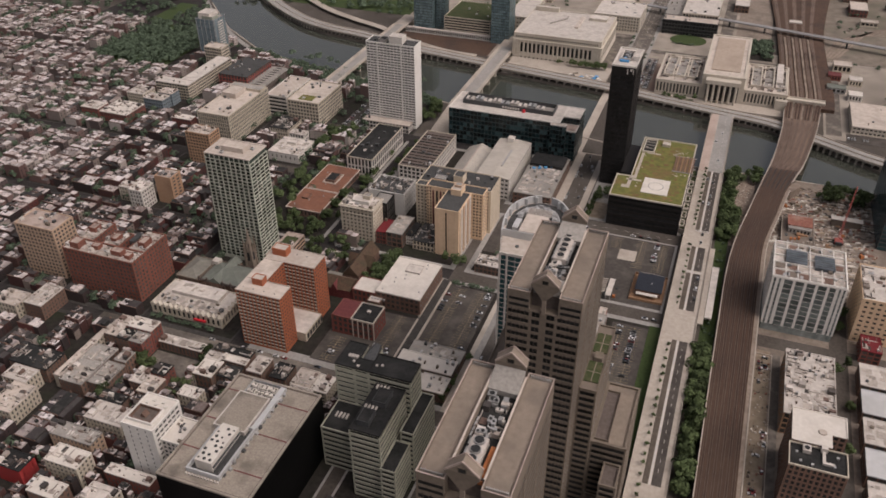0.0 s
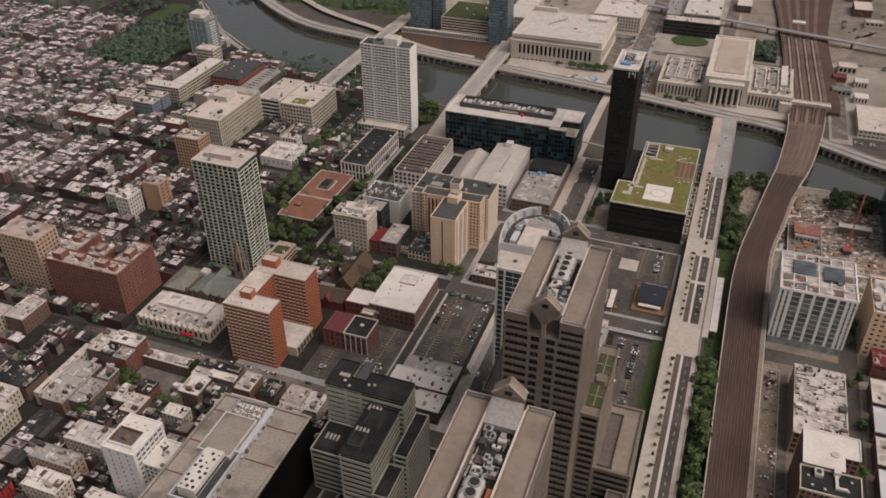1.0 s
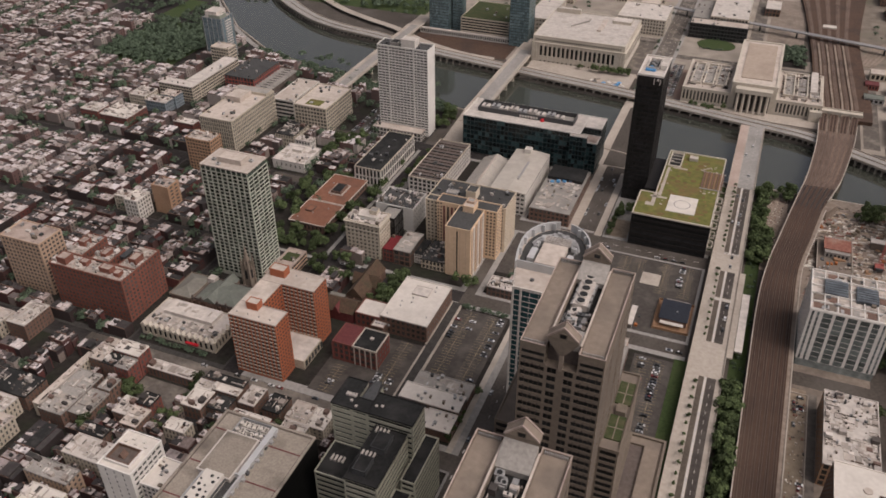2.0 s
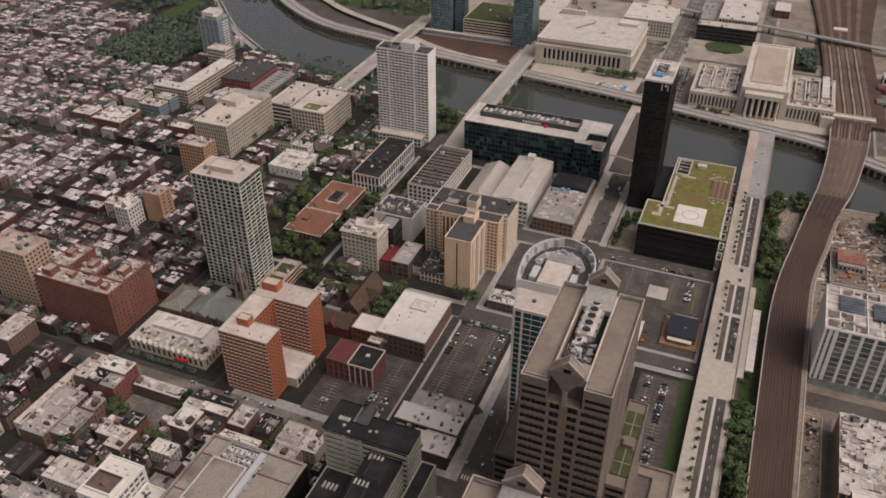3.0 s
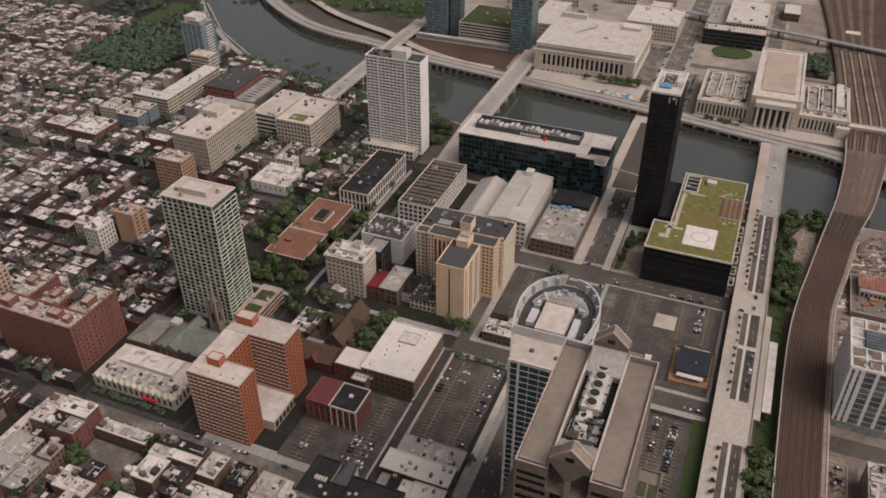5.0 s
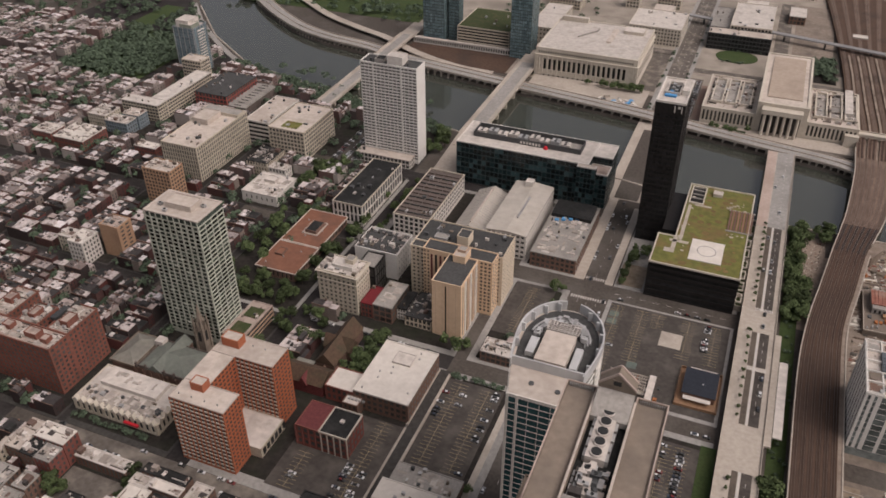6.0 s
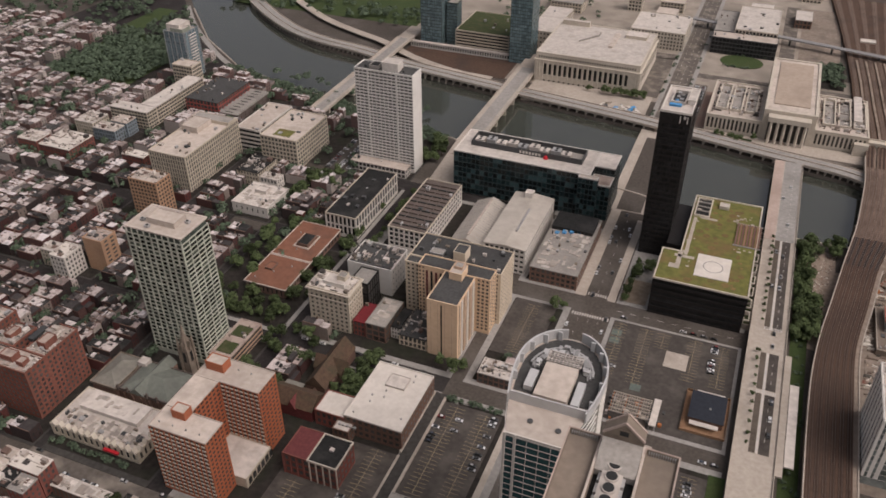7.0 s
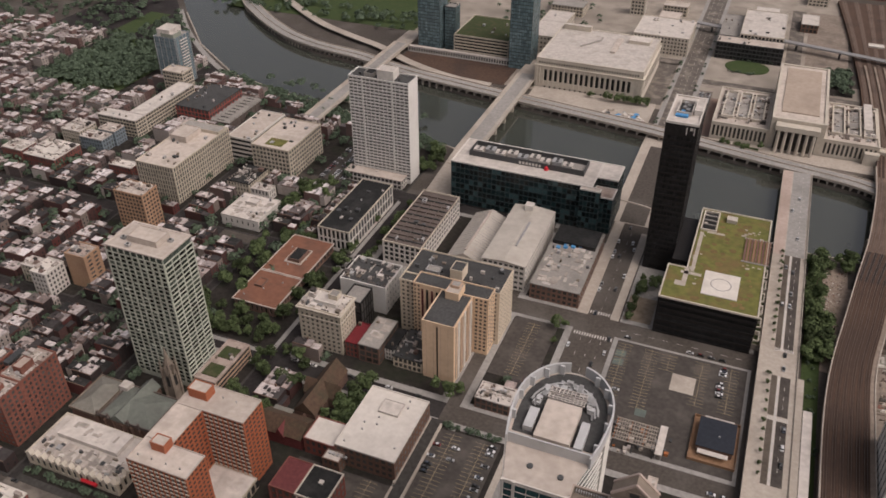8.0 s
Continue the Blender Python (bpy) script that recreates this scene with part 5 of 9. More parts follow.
def oval_tower():
    root, a, b = base_of("apartment_tower", "slim oval apartment tower with blue-green glass and white crown ring", "apartment tower", -107, -70, 356, 416)
    core, edge = oval(0, -b + 0.2, b - 0.2, 17.75, k=0.985), oval(0, -b, b, 18)
    floors, fh = 38, 3.3
    part("core", Solid().prism(core, 0, floors * fh), "glass_blue", root)
    band = Solid().prism(edge, 0, 0.26).mesh("slab_edge", M["white"])
    for i in range(1, floors + 1):
        part("slab_edge", band, None, root).location = (0, 0, i * fh - 0.3)
    for x in (-11, -7, 11):
        part("column", Solid().box(x - 0.5, x + 0.5, -b - 0.35, -b + 0.8, 0, floors * fh + 1.2), "white", root)
    for x in (-2.5, 2, 6.5):
        part("mullion", Solid().box(x - 0.06, x + 0.06, -b - 0.12, -b + 0.5, 0, floors * fh), "white", root)
    for i in range(4, len(edge) - 4, 3):
        x, y = edge[i]
        part("column", Solid().box(x * 0.995 - 0.35, x * 0.995 + 0.35, y - 0.35, y + 0.35, 0, floors * fh), "white", root)
    top = floors * fh
    part("roof", Solid().prism(oval(0, -b + 0.8, b - 0.8, 17.2), top + 0.25, top + 0.5), "roof_tan", root)
    part("plant_deck", Solid().prism([p for p in oval(0, -b + 1.5, b - 1.5, 16) if p[1] > -b + 18], top + 0.5, top + 0.7), "roof_slate", root)
    part("parapet", Solid().box(-11, 11, -b, -b + 0.5, top + 0.25, top + 1.3), "white", root)
    part("screen_wall", Solid().box(-15.2, 15.4, -b + 17, -b + 17.6, top + 0.4, top + 5.2), "roof_metal", root, "pale blue-grey screen wall")
    part("penthouse", Solid().box(-6.5, 6.5, -b + 20, -b + 39, top + 0.4, top + 4.0), "roof_tan", root)
    # crown: a curved wall with an opening on the north-west
    ring = [p for p in edge if p[1] > -b + 15]
    for lo, hi in ((0, len(ring) // 2 - 1), (len(ring) // 2 + 1, len(ring) - 1)):
        line = ring[lo:hi + 1]
        part("crown_wall", strip(line, (-0.7, 0.0), top + 5.2, 5.0), "roof_metal", root)
        for x, y in line[1:-1:2]:
            part("crown_fin", Solid().box(x * 0.93 - 0.9, x * 0.93 + 0.9, y * 0.94 - 0.4, y * 0.94 + 0.4, top + 0.5, top + 5.0), "roof_metal", root)
    rnd = random.Random(4)
    for i in range(46):
        u = rnd.uniform(0.15, 0.9) * math.pi
        x, y = rnd.uniform(9.5, 13.5) * math.cos(u), -b + 34 + 18 * math.sin(u) * rnd.uniform(0.7, 1)
        if abs(x) > 7.5 or y > -b + 41:
            roof_unit(root, x, y, top + 0.5, rnd.uniform(1, 2.6), rnd.uniform(1, 3), rnd.uniform(0.8, 3), rnd.choice(["metal", "roof_metal", "metal"]), 0)
    for k, y in enumerate((-b + 40, -b + 43.4)):
        grid = part("louvre", Solid().ring(-7, 7, y, y + 2.8, top + 3.2, top + 3.8, 0.25), "roof_white", root)
        for i in range(9):
            part("louvre_bar", Solid().box(-6.6 + i * 1.5, -6.3 + i * 1.5, y, y + 2.8, top + 3.25, top + 3.7), "roof_white", grid)
        part("louvre_bar", Solid().box(-7, 7, y + 1.2, y + 1.5, top + 3.3, top + 3.75), "roof_white", grid)
    pipe = [(12.6 * math.cos(u), -b + 36 + 15 * math.sin(u)) for u in np.linspace(0.15, 2.99, 16)]
    for k in range(3):
        part("pipe_run", strip([(x * (1 - 0.07 * k), y - k * 0.9) for x, y in pipe], 0.35, top + 2.6 - k * 0.5, 0.5), "metal", root)
    part("air_handler", Solid().box(8, 11, -b + 20, -b + 33, top + 0.7, top + 3.4), "roof_metal", root)
    part("air_handler", Solid().box(-11.5, -8, -b + 24, -b + 34, top + 0.7, top + 3.0), "roof_metal", root)
    part("vent_cap", Solid().disc(-4, -b + 9, top + 0.5, top + 1.1, 1.1), "metal_dark", root)
    part("vent_cap", Solid().disc(7, -b + 8, top + 0.5, top + 1.1, 1.1), "metal_dark", root)


oval_tower()
block("retail_podium", "low dark podium with roof plant beside an oval tower", -69, -50, 396, 470, 9, 2, 5, 14, "brick_brown", "glass_dark", "roof_grey", "shop building", units=26, mode="row")

# black office tower with a lit letter band, on a podium with a planted roof
root, a, b = base_of("office_tower", "black slab office tower with a white plant roof", "office tower", -96.5, -76, 674, 717)
facade(root, -a, a, -b, b, 0, 106, 26, 10, 17, "black", "glass_dark", pier=0.5, band=1.6, proud=0.35, mode="row")
part("letter_band", Solid().box(-a - 0.05, a + 0.05, -b - 0.05, b + 0.05, 106, 114), "black", root, "black display band")
rnd = random.Random(9)
for i, (w, lo, hi) in enumerate(((0.7, 107.5, 112.5), (1.6, 110.6, 112.5), (0.6, 107.5, 112.5))):
    part("display_bar", Solid().box(3 + i * 2.4, 3 + i * 2.4 + w, -b - 0.2, -b - 0.06, lo, hi), "white", root)
flat_roof(root, -a, a, -b, b, 114, "roof_white", "white", 1.2, 0.8)
part("roof_well", Solid().ring(-6, 4, -8, 12, 114.2, 116.4, 0.8), "roof_white", root)
part("well_floor", Solid().box(-5.2, 3.2, -7.2, 11.2, 114.13, 114.3), "metal_dark", root)
for i in range(5):
    roof_unit(root, -1 + (i % 2) * 2.5 - 1, -5 + i * 3.4, 114.3, 2.2, 2.4, 1.6, "metal" if i else "sign_blue")
roof_unit(root, -2, -10.5, 114.2, 8, 3, 1.3, "sign_blue")
pent(root, 5, 10, -6, 14, 114.2, 117.5, "white")

root, a, b = base_of("office_podium", "black ribbed office block with a yellow-green planted roof and helipad", "office building", -77, -17, 606, 722)
H, X, Y = 28.5, -47, 664
facade(root, -77 - X, -17 - X, 606 - Y, 643 - Y, 0, H, 6, 1, 1, "black", "glass_dark", band=2.2, proud=0.4, mode="band", show="en")
facade(root, -65 - X, -17 - X, 643.02 - Y, 722 - Y, 0, H, 6, 1, 1, "black", "glass_dark", band=2.2, proud=0.4, mode="band", show="n")
part("planted_roof", Solid().box(-76 - X, -18 - X, 607 - Y, 643 - Y, H - 0.2, H + 0.25).box(-64 - X, -18 - X, 643 - Y, 721 - Y, H - 0.2, H + 0.25), "sedum", root)
rim = Solid()
for x0, x1, y0, y1 in ((-77.1, -16.9, 605.9, 606.8), (-77.1, -76.2, 606.8, 643.1), (-76.2, -65.1, 642.2, 643.1), (-65.1, -64.2, 642.2, 722.1), (-64.2, -16.9, 721.2, 722.1), (-17.8, -16.9, 606.8, 721.2)):
    rim.box(x0 - X, x1 - X, y0 - Y, y1 - Y, H - 0.4, H + 0.8)
part("parapet", rim, "limestone", root)
pad = part("helipad", Solid().box(-53 - X, -31 - X, 618 - Y, 644 - Y, H + 0.2, H + 0.8), "roof_bright", root)
part("landing_ring", Solid().disc(-42 - X, 631 - Y, H + 0.8, H + 0.83, 6.6, 24), "pavement", pad)
part("landing_circle", Solid().disc(-42 - X, 631 - Y, H + 0.83, H + 0.85, 5.9, 24), "roof_bright", pad)
for x0, x1, y0, y1 in ((-62.4, -60, 640, 690), (-68, -55, 636, 639), (-66, -63, 627, 643), (-70, -63, 622, 627), (-58, -46, 690, 692.4)):
    part("path", Solid().box(x0 - X, x1 - X, y0 - Y, y1 - Y, H + 0.2, H + 0.36), "bridge", root)
well = part("light_well", Solid().ring(-63 - X, -52 - X, 692 - Y, 718 - Y, H, H + 1.6, 0.9), "limestone", root)
part("well_floor", Solid().box(-62 - X, -53 - X, 693 - Y, 717 - Y, H + 0.1, H + 0.4), "roof_dark", well)
for i in range(3):
    part("well_beam", Solid().box(-62 - X, -53 - X, 699 + i * 6 - Y, 700 + i * 6 - Y, H + 0.8, H + 1.4), "roof_grey", well)
pent(root, -47 - X, -40 - X, 708 - Y, 714 - Y, H, H + 2.4, "limestone", "roof_white", "skylight")
for i in range(9):
    part("solar_panel", Solid().box(-32 - X + i * 1.9, -30.8 - X + i * 1.9, 664 - Y, 692 - Y, H + 0.5, H + 1.3), "timber" if i % 2 else "brick_brown", root)
part("panel_frame", Solid().box(-33 - X, -14.5 - X, 663 - Y, 664 - Y, H + 0.3, H + 0.9).box(-33 - X, -14.5 - X, 692 - Y, 693 - Y, H + 0.3, H + 0.9), "roof_grey", root)
rnd = random.Random(31)
for i in range(34):
    x, y = (rnd.uniform(-64, -58), rnd.uniform(624, 718)) if i < 18 else (rnd.uniform(-36, -20), rnd.choice((rnd.uniform(694, 704), rnd.uniform(654, 661))))
    w = rnd.uniform(0.5, 1.3)
    part("paving_stone", Solid().box(x - w - X, x + w - X, y - w * 0.7 - Y, y + w * 0.7 - Y, H + 0.2, H + 0.42), "bridge", root)
soil = Solid()
for i in range(60):
    x, y, w = rnd.uniform(-62, -20), rnd.uniform(609, 718), rnd.uniform(0.8, 3.4)
    if x < -66 and y > 640 or (-54 < x < -30 and 616 < y < 646):
        continue
    soil.disc(x - X, y - Y, H + 0.2, H + 0.262 + 0.001 * i, w, 7, w * 0.8)
tagged(part("bare_patch", soil, "sedum_dry", root), kind="stuff")
for y in range(6):
    part("balcony_frame", Solid().ring(-17 - X, -13 - X, 611 + y * 14 - Y, 621 + y * 14 - Y, 7, 8, 0.6), "limestone", root)
part("link", Solid().box(-76 - X, -65.2 - X, 660 - Y, 716 - Y, 0, 22), "black", root)
TAKEN.append((-98, -74, 670, 730))

# white apartment slab by the river
root, a, b = base_of("apartment_tower", "tall white concrete apartment slab with a fine window grid", "apartment tower", -349, -297, 719, 737)
facade(root, -a, a, -b, b, 0, 88, 30, 14, 4, "white_bright", "glass_room", pier=0.55, band=1.35, proud=0.4, mode="row", base=3, blank="n")
part("facade_rib", Solid().box(-14.6, -13.4, -b - 0.35, -b + 0.05, 0, 88), "white_bright", root)
part("facade_rib", Solid().box(11.4, 12.6, -b - 0.35, -b + 0.05, 0, 88), "white_bright", root)
flat_roof(root, -a, a, -b, b, 88, "roof_slate", "white_bright", 1.0)
pent(root, -2, 12, -6, 5, 88, 95, "white")
pent(root, -14, -6, -5, 4, 88, 90.5, "roof_grey", "roof_dark")
clutter(root, -a, a, -b, b, 88, 8, 3, 2.5)
block("apartment_podium", "low white podium under an apartment slab", -352, -300, 707, 718, 8, 2, 14, 3, "white", "glass_room", "roof_tan", "building", units=2, mode="row")

# dark glass office building with stepped white roof decks
root, a, b = base_of("glass_office", "long dark teal glass office building with white roof decks", "office building", -256, -128, 698, 746)
facade(root, -a, a - 16, -b + 8, b, 0, 37, 8, 30, 9, "frame_teal", "glass_teal", pier=0.35, band=0.8, proud=0.3, mode="row", show="en")
facade(root, a - 24, a - 9, -b + 3, -b + 7.9, 0, 37, 8, 5, 2, "frame_teal", "glass_teal", pier=0.35, band=0.8, proud=0.3, mode="row")
facade(root, a - 15.9, a, -b + 8.1, -b + 24, 0, 30, 7, 5, 4, "frame_teal", "glass_teal", pier=0.35, band=0.8, proud=0.3, mode="row")
facade(root, a - 15.9, a, -b + 24.1, b, 0, 37, 8, 5, 5, "frame_teal", "glass_teal", pier=0.35, band=0.8, proud=0.3, mode="row")
flat_roof(root, -a, a - 16, -b + 8, b, 37, "roof_white", "white", 0.7, 1.0)
flat_roof(root, a - 24, a - 9, -b + 3, -b + 7.9, 37, "roof_tan", "white", 0.7, 0.6)
flat_roof(root, a - 15.9, a, -b + 8.1, -b + 24, 30, "roof_pink", "white", 0.7, 0.8)
flat_roof(root, a - 15.9, a, -b + 24.1, b, 37, "roof_white", "white", 0.7, 0.8)
well = part("plant_screen", Solid().ring(-a + 10, a - 26, -2, b - 8, 37, 41.5, 0.7), "metal_dark", root)
part("plant_floor", Solid().box(-a + 10.8, a - 26.8, -1.2, b - 8.8, 37.1, 37.5), "roof_grey", root)
for i in range(9):
    roof_unit(root, -a + 16 + i * 9, 4 + (i % 2) * 3, 37.5, 7.2, 7, 4.2, "metal" if i % 3 == 1 else "roof_white", 2)
# sign: plain bars for the letters and a red disc
for i in range(7):
    part("sign_bar", Solid().box(-a + 51 + i * 2.6, -a + 52.6 + i * 2.6, -2.6, -2.2, 38.2, 40.2), "white", root)
part("sign_mark", Solid().disc(-a + 73, -3.2, 37.6, 39.8, 2.0, 10, 1.2), "sign_red", root)

# grey-green glass apartment tower
root, a, b = base_of("apartment_tower", "grey-green glass apartment tower with pale slab edges and balconies", "apartment tower", -359, -320, 452, 477)
facade(root, -a, a, -b, b, 3, 90, 29, 9, 6, "tower_frame", "glass_tower", pier=0.5, band=0.75, proud=0.4, mode="row", base=0, fine=True, spans={"e": even(-a, a, 9, 1.15, 0.8), "n": even(-b, b, 4, 0.6, 0.8)})
part("podium_wall", Solid().box(-a, a, -b, b, 0, 3), "tower_frame", root)
part("attic", Solid().box(-a + 0.8, a - 0.8, -b + 0.8, b - 0.8, 90, 93.5), "glass_green", root)
flat_roof(root, -a, a, -b, b, 94, "roof_tan", "roof_tan", 0.5, 1.2)
pent(root, -9, 10, -5, 6, 94, 97.5, "roof_tan", "roof_tan")
for x, y in ((-13, -4), (13, 3), (-6, -9), (2, 8)):
    roof_unit(root, x, y, 94.1, 2.6, 2.2, 1.6, "metal", 1)
for i in range(10):
    x = -a + 0.45 + i * (2 * a - 0.9) / 9
    part("column", Solid().box(x - 0.32, x + 0.32, -b - 0.35, -b + 0.05, 3, 93.5), "tower_frame", root)
for f in range(28):
    z = 6 + f * 3.0
    if f % 3:
        x = (-12.4, 4.4, -4.0, 13.0, 0.2)[f % 5]
        part("balcony", Solid().box(x, x + 3.4, -b - 0.9, -b + 0.05, z, z + 0.18), "tower_frame", root)
    part("balcony", Solid().box(a - 0.05, a + 0.5, -b + 1, b - 1, z, z + 0.18), "tower_frame", root)
block("terrace_podium", "tan stepped podium with roof gardens beside a tower", -318, -303, 452, 488, 10, 3, 5, 9, "beige_pink", "glass_dark", roof="roof_pink", units=5, mode="band", band=1.6)
slab("roof_garden", -315.5, -305, 456, 466, "bed", "planted roof bed", "planting", 0.4, 10.4)
slab("roof_garden_2", -315.5, -305, 472, 482, "bed", "planted roof bed", "planting", 0.4, 10.4)

# brick apartment block in the shape of a U
root, a, b = base_of("apartment_block", "orange brick apartment block in a U shape with pale roofs", "apartment block", -285.5, -246.5, 365, 421)
H = 46.5
for x0, x1, y0, y1, blank in ((-a, a - 5, -b, -b + 15, "w"), (-a, -a + 15, -b + 15.02, b - 17.02, "ew"), (-a, a, b - 17, b, "")):
    nx, ny = max(3, int((x1 - x0) / 3)), max(3, int((y1 - y0) / 3))
    facade(root, x0, x1, y0, y1, 0, H, 15, nx, ny, "brick_orange", "glass_dark", pier=1.2, band=1.5, proud=0.25, mode="row", base=2, blank=blank, fine=True)
    part("roof", Solid().box(x0 + 0.5, x1 - 0.5, y0 + 0.5, y1 - 0.5, H, H + 0.2), "roof_tan", root)
    part("coping", Solid().ring(x0 - 0.05, x1 + 0.05, y0 - 0.05, y1 + 0.05, H - 0.1, H + 0.6, 0.5), "roof_tan", root)
    for f in range(15):
        z = 2 + f * 2.97 + 0.35
        ledge = Solid()
        for i in range(nx):
            cx, half = x0 + (i + 0.5) * (x1 - x0) / nx, (x1 - x0) / nx / 2 - 0.5
            ledge.box(cx - half, cx + half, y0 - 0.3, y0 + 0.1, z - 0.2, z + 0.55)
        tagged(part("ledge", ledge, "limestone", root), kind="stuff")
pent(root, -a + 8, -a + 16, -b + 9, -b + 15, H, H + 5, "brick_orange", "roof_tan", "lift_house")
pent(root, -a + 3, -a + 14, b - 11, b - 4, H, H + 5.5, "brick_orange", "roof_tan", "lift_house")
pent(root, -a + 15.1, a + 2, -b + 15.1, b - 17.1, 0, 7, "cream", "roof_white", "podium")
for i in range(6):
    part("garage_opening", Solid().box(a + 1.95, a + 2.1, -b + 17 + i * 4, -b + 19.8 + i * 4, 1, 5.6), "glass_dark", root)
for i in range(8):
    part("vent_pipe", Solid().disc(-a + 4 + (i % 4) * 8, -b + 4 + (i // 4) * 46, H + 0.2, H + 1.3, 0.35, 8), "metal", root)

# long low buildings, hotel and offices between the streets
root, a, b = base_of("warehouse", "brown brick building with a large white roof", "warehouse", -215, -180, 434, 481)
facade(root, -a, a, -b, b, 0, 14, 3, 9, 12, "brick_brown", "glass_room", pier=1.6, band=2.0, base=1)
flat_roof(root, -a, a, -b, b, 14, "roof_bright", "roof_bright", 0.7)
facade(root, -a - 19, -a - 0.02, -b, -b + 17, 0, 11, 2, 5, 4, "brick_red", "glass_room", pier=1.6, band=2.0, base=1)
flat_roof(root, -a - 19, -a - 0.02, -b, -b + 17, 11, "roof_bright", "brick_red", 0.6)
pent(root, -6, 6, 6, 16, 14, 15, "roof_white", "roof_white", "skylight")
facade(root, -a - 4, -a + 6, -b - 7, -b - 0.02, 0, 9, 2, 3, 2, "brick_brown", "glass_room", pier=1.4, band=2)
flat_roof(root, -a - 4, -a + 6, -b - 7, -b - 0.02, 9, "roof_white", "brick_brown", 0.6)
for i in range(10):
    part("vent_pipe", Solid().disc(-a + 4 + (i * 11) % 28, -b + 4 + (i * 17) % 40, 14.1, 15, 0.5, 8), "metal", root)
for i in range(5):
    part("rooftop_box", Solid().box(-a - 2 + i * 2.3, -a - 0.6 + i * 2.3, -b - 3.4, -b - 2, 9.1, 10.2), "metal", root)
TAKEN.append((-236, -215, 430, 452))

root, a, b = base_of("corner_building", "red painted brick corner building, one roof maroon and one black", "building", -232, -200, 397, 417)
facade(root, -a, a, -b, b, 0, 15, 3, 8, 5, "brick_red", "glass_room", pier=1.5, band=1.6, base=1.5)
part("roof", Solid().box(-a + 0.4, -1.5, -b + 0.4, b - 0.4, 15, 15.4), "maroon", root)
part("roof", Solid().box(-0.8, a - 0.4, -b + 0.4, b - 0.4, 15, 15.3), "roof_dark", root)
part("parapet", Solid().ring(-1.4, a + 0.1, -b - 0.1, b + 0.1, 14.7, 16, 0.6), "limestone", root)
part("parapet", Solid().ring(-a - 0.1, -1.5, -b - 0.1, b + 0.1, 14.7, 15.8, 0.5), "brick_red", root)
roof_unit(root, 8, 1, 15.3, 2.2, 2.0, 1.2, "roof_white")
for i in range(9):
    part("pilaster", Solid().box(-a + i * 4 - 0.4, -a + i * 4 + 0.4, -b - 0.25, -b + 0.05, 0, 14.6), "limestone" if i > 3 else "brick_red", root)

root, a, b = base_of("hotel", "beige stucco hotel with a blank slab front and cream windowed wings", "hotel", -229, -161, 513, 593)
X, Y = -195, 553


def wing(x0, x1, y0, y1, h, floors, nx, ny, wall, roof, **kw):
    """One wing of the hotel, given in plan, with its roof and parapet."""
    facade(root, x0 - X, x1 - X, y0 - Y, y1 - Y, 0, h, floors, nx, ny, wall, "glass_room", mode="row", base=2, **kw)
    flat_roof(root, x0 - X, x1 - X, y0 - Y, y1 - Y, h, roof, wall, 0.8)


wing(-198, -178, 513, 544, 43, 13, 3, 9, "beige", "roof_slate", pier=1.5, band=1.4, blank="ens", fine=True)
wing(-217, -168, 544.02, 556, 43, 14, 16, 3, "beige", "roof_slate", pier=1.3, band=1.3, fine=True, spans={"e": [(-21.4, -20.2), (-19, -17.8), (18.6, 20.2), (21.4, 23), (24.2, 25.8)]})
wing(-228, -165, 556.02, 583, 40, 12, 18, 8, "cream_warm", "roof_slate", pier=2.0, band=1.6)
wing(-228, -217.02, 548, 556, 40, 12, 3, 3, "cream_warm", "roof_slate", pier=1.6, band=1.6)
# blank slab: dark slot on the street front, raised stripes along the side
part("window_slot", Solid().box(-188.9 - X, -188.0 - X, 512.92 - Y, 513.02 - Y, 2, 41), "glass_dark", root)
for k in range(4):
    part("wall_joint", Solid().box(-195.5 + k * 4.6 - X, -195.3 + k * 4.6 - X, 512.95 - Y, 513.02 - Y, 1, 42), "beige_pink", root)
part("window_slot", Solid().box(-178.02 - X, -177.9 - X, 516 - Y, 516.9 - Y, 2, 41), "glass_dark", root)
for k in range(5):
    part("wall_stripe", Solid().box(-178.02 - X, -177.5 - X, 519 + k * 5 - Y, 521.4 + k * 5 - Y, 0, 42.4), "white" if k % 2 == 0 else "beige_pink", root)
    part("window_slot", Solid().box(-178.02 - X, -177.85 - X, 522.2 + k * 5 - Y, 523.0 + k * 5 - Y, 2, 41), "glass_room", root)
# left arm: maroon panels between the windows
for k in range(4):
    part("panel_stripe", Solid().box(-211.6 + k * 3.2 - X, -210.2 + k * 3.2 - X, 543.85 - Y, 544.04 - Y, 2, 40), "maroon" if k % 2 == 0 else "glass_dark", root)
pent(root, -193 - X, -184.5 - X, 537 - Y, 548 - Y, 43, 48, "beige", "roof_tan", "lift_house")
pent(root, -191.5 - X, -186 - X, 542 - Y, 547.5 - Y, 48.1, 49.6, "beige_pink", "roof_grey", "lift_motor_room")
pent(root, -199 - X, -191 - X, 560 - Y, 570 - Y, 40, 47, "cream_warm", "roof_slate")
pent(root, -216 - X, -207 - X, 561 - Y, 567 - Y, 40, 41.6, "metal", "roof_grey", "plant_deck")
clutter(root, -228 - X, -200 - X, 557 - Y, 582 - Y, 40, 8, 3, 3)
clutter(root, -190 - X, -166 - X, 557 - Y, 582 - Y, 40, 7, 4, 3)
block("hotel_annex", "low cream annex with a dark roof beside a hotel", -218, -199, 514, 541, 8, 2, 6, 8, "cream_warm", roof="roof_slate", units=3, mode="row")

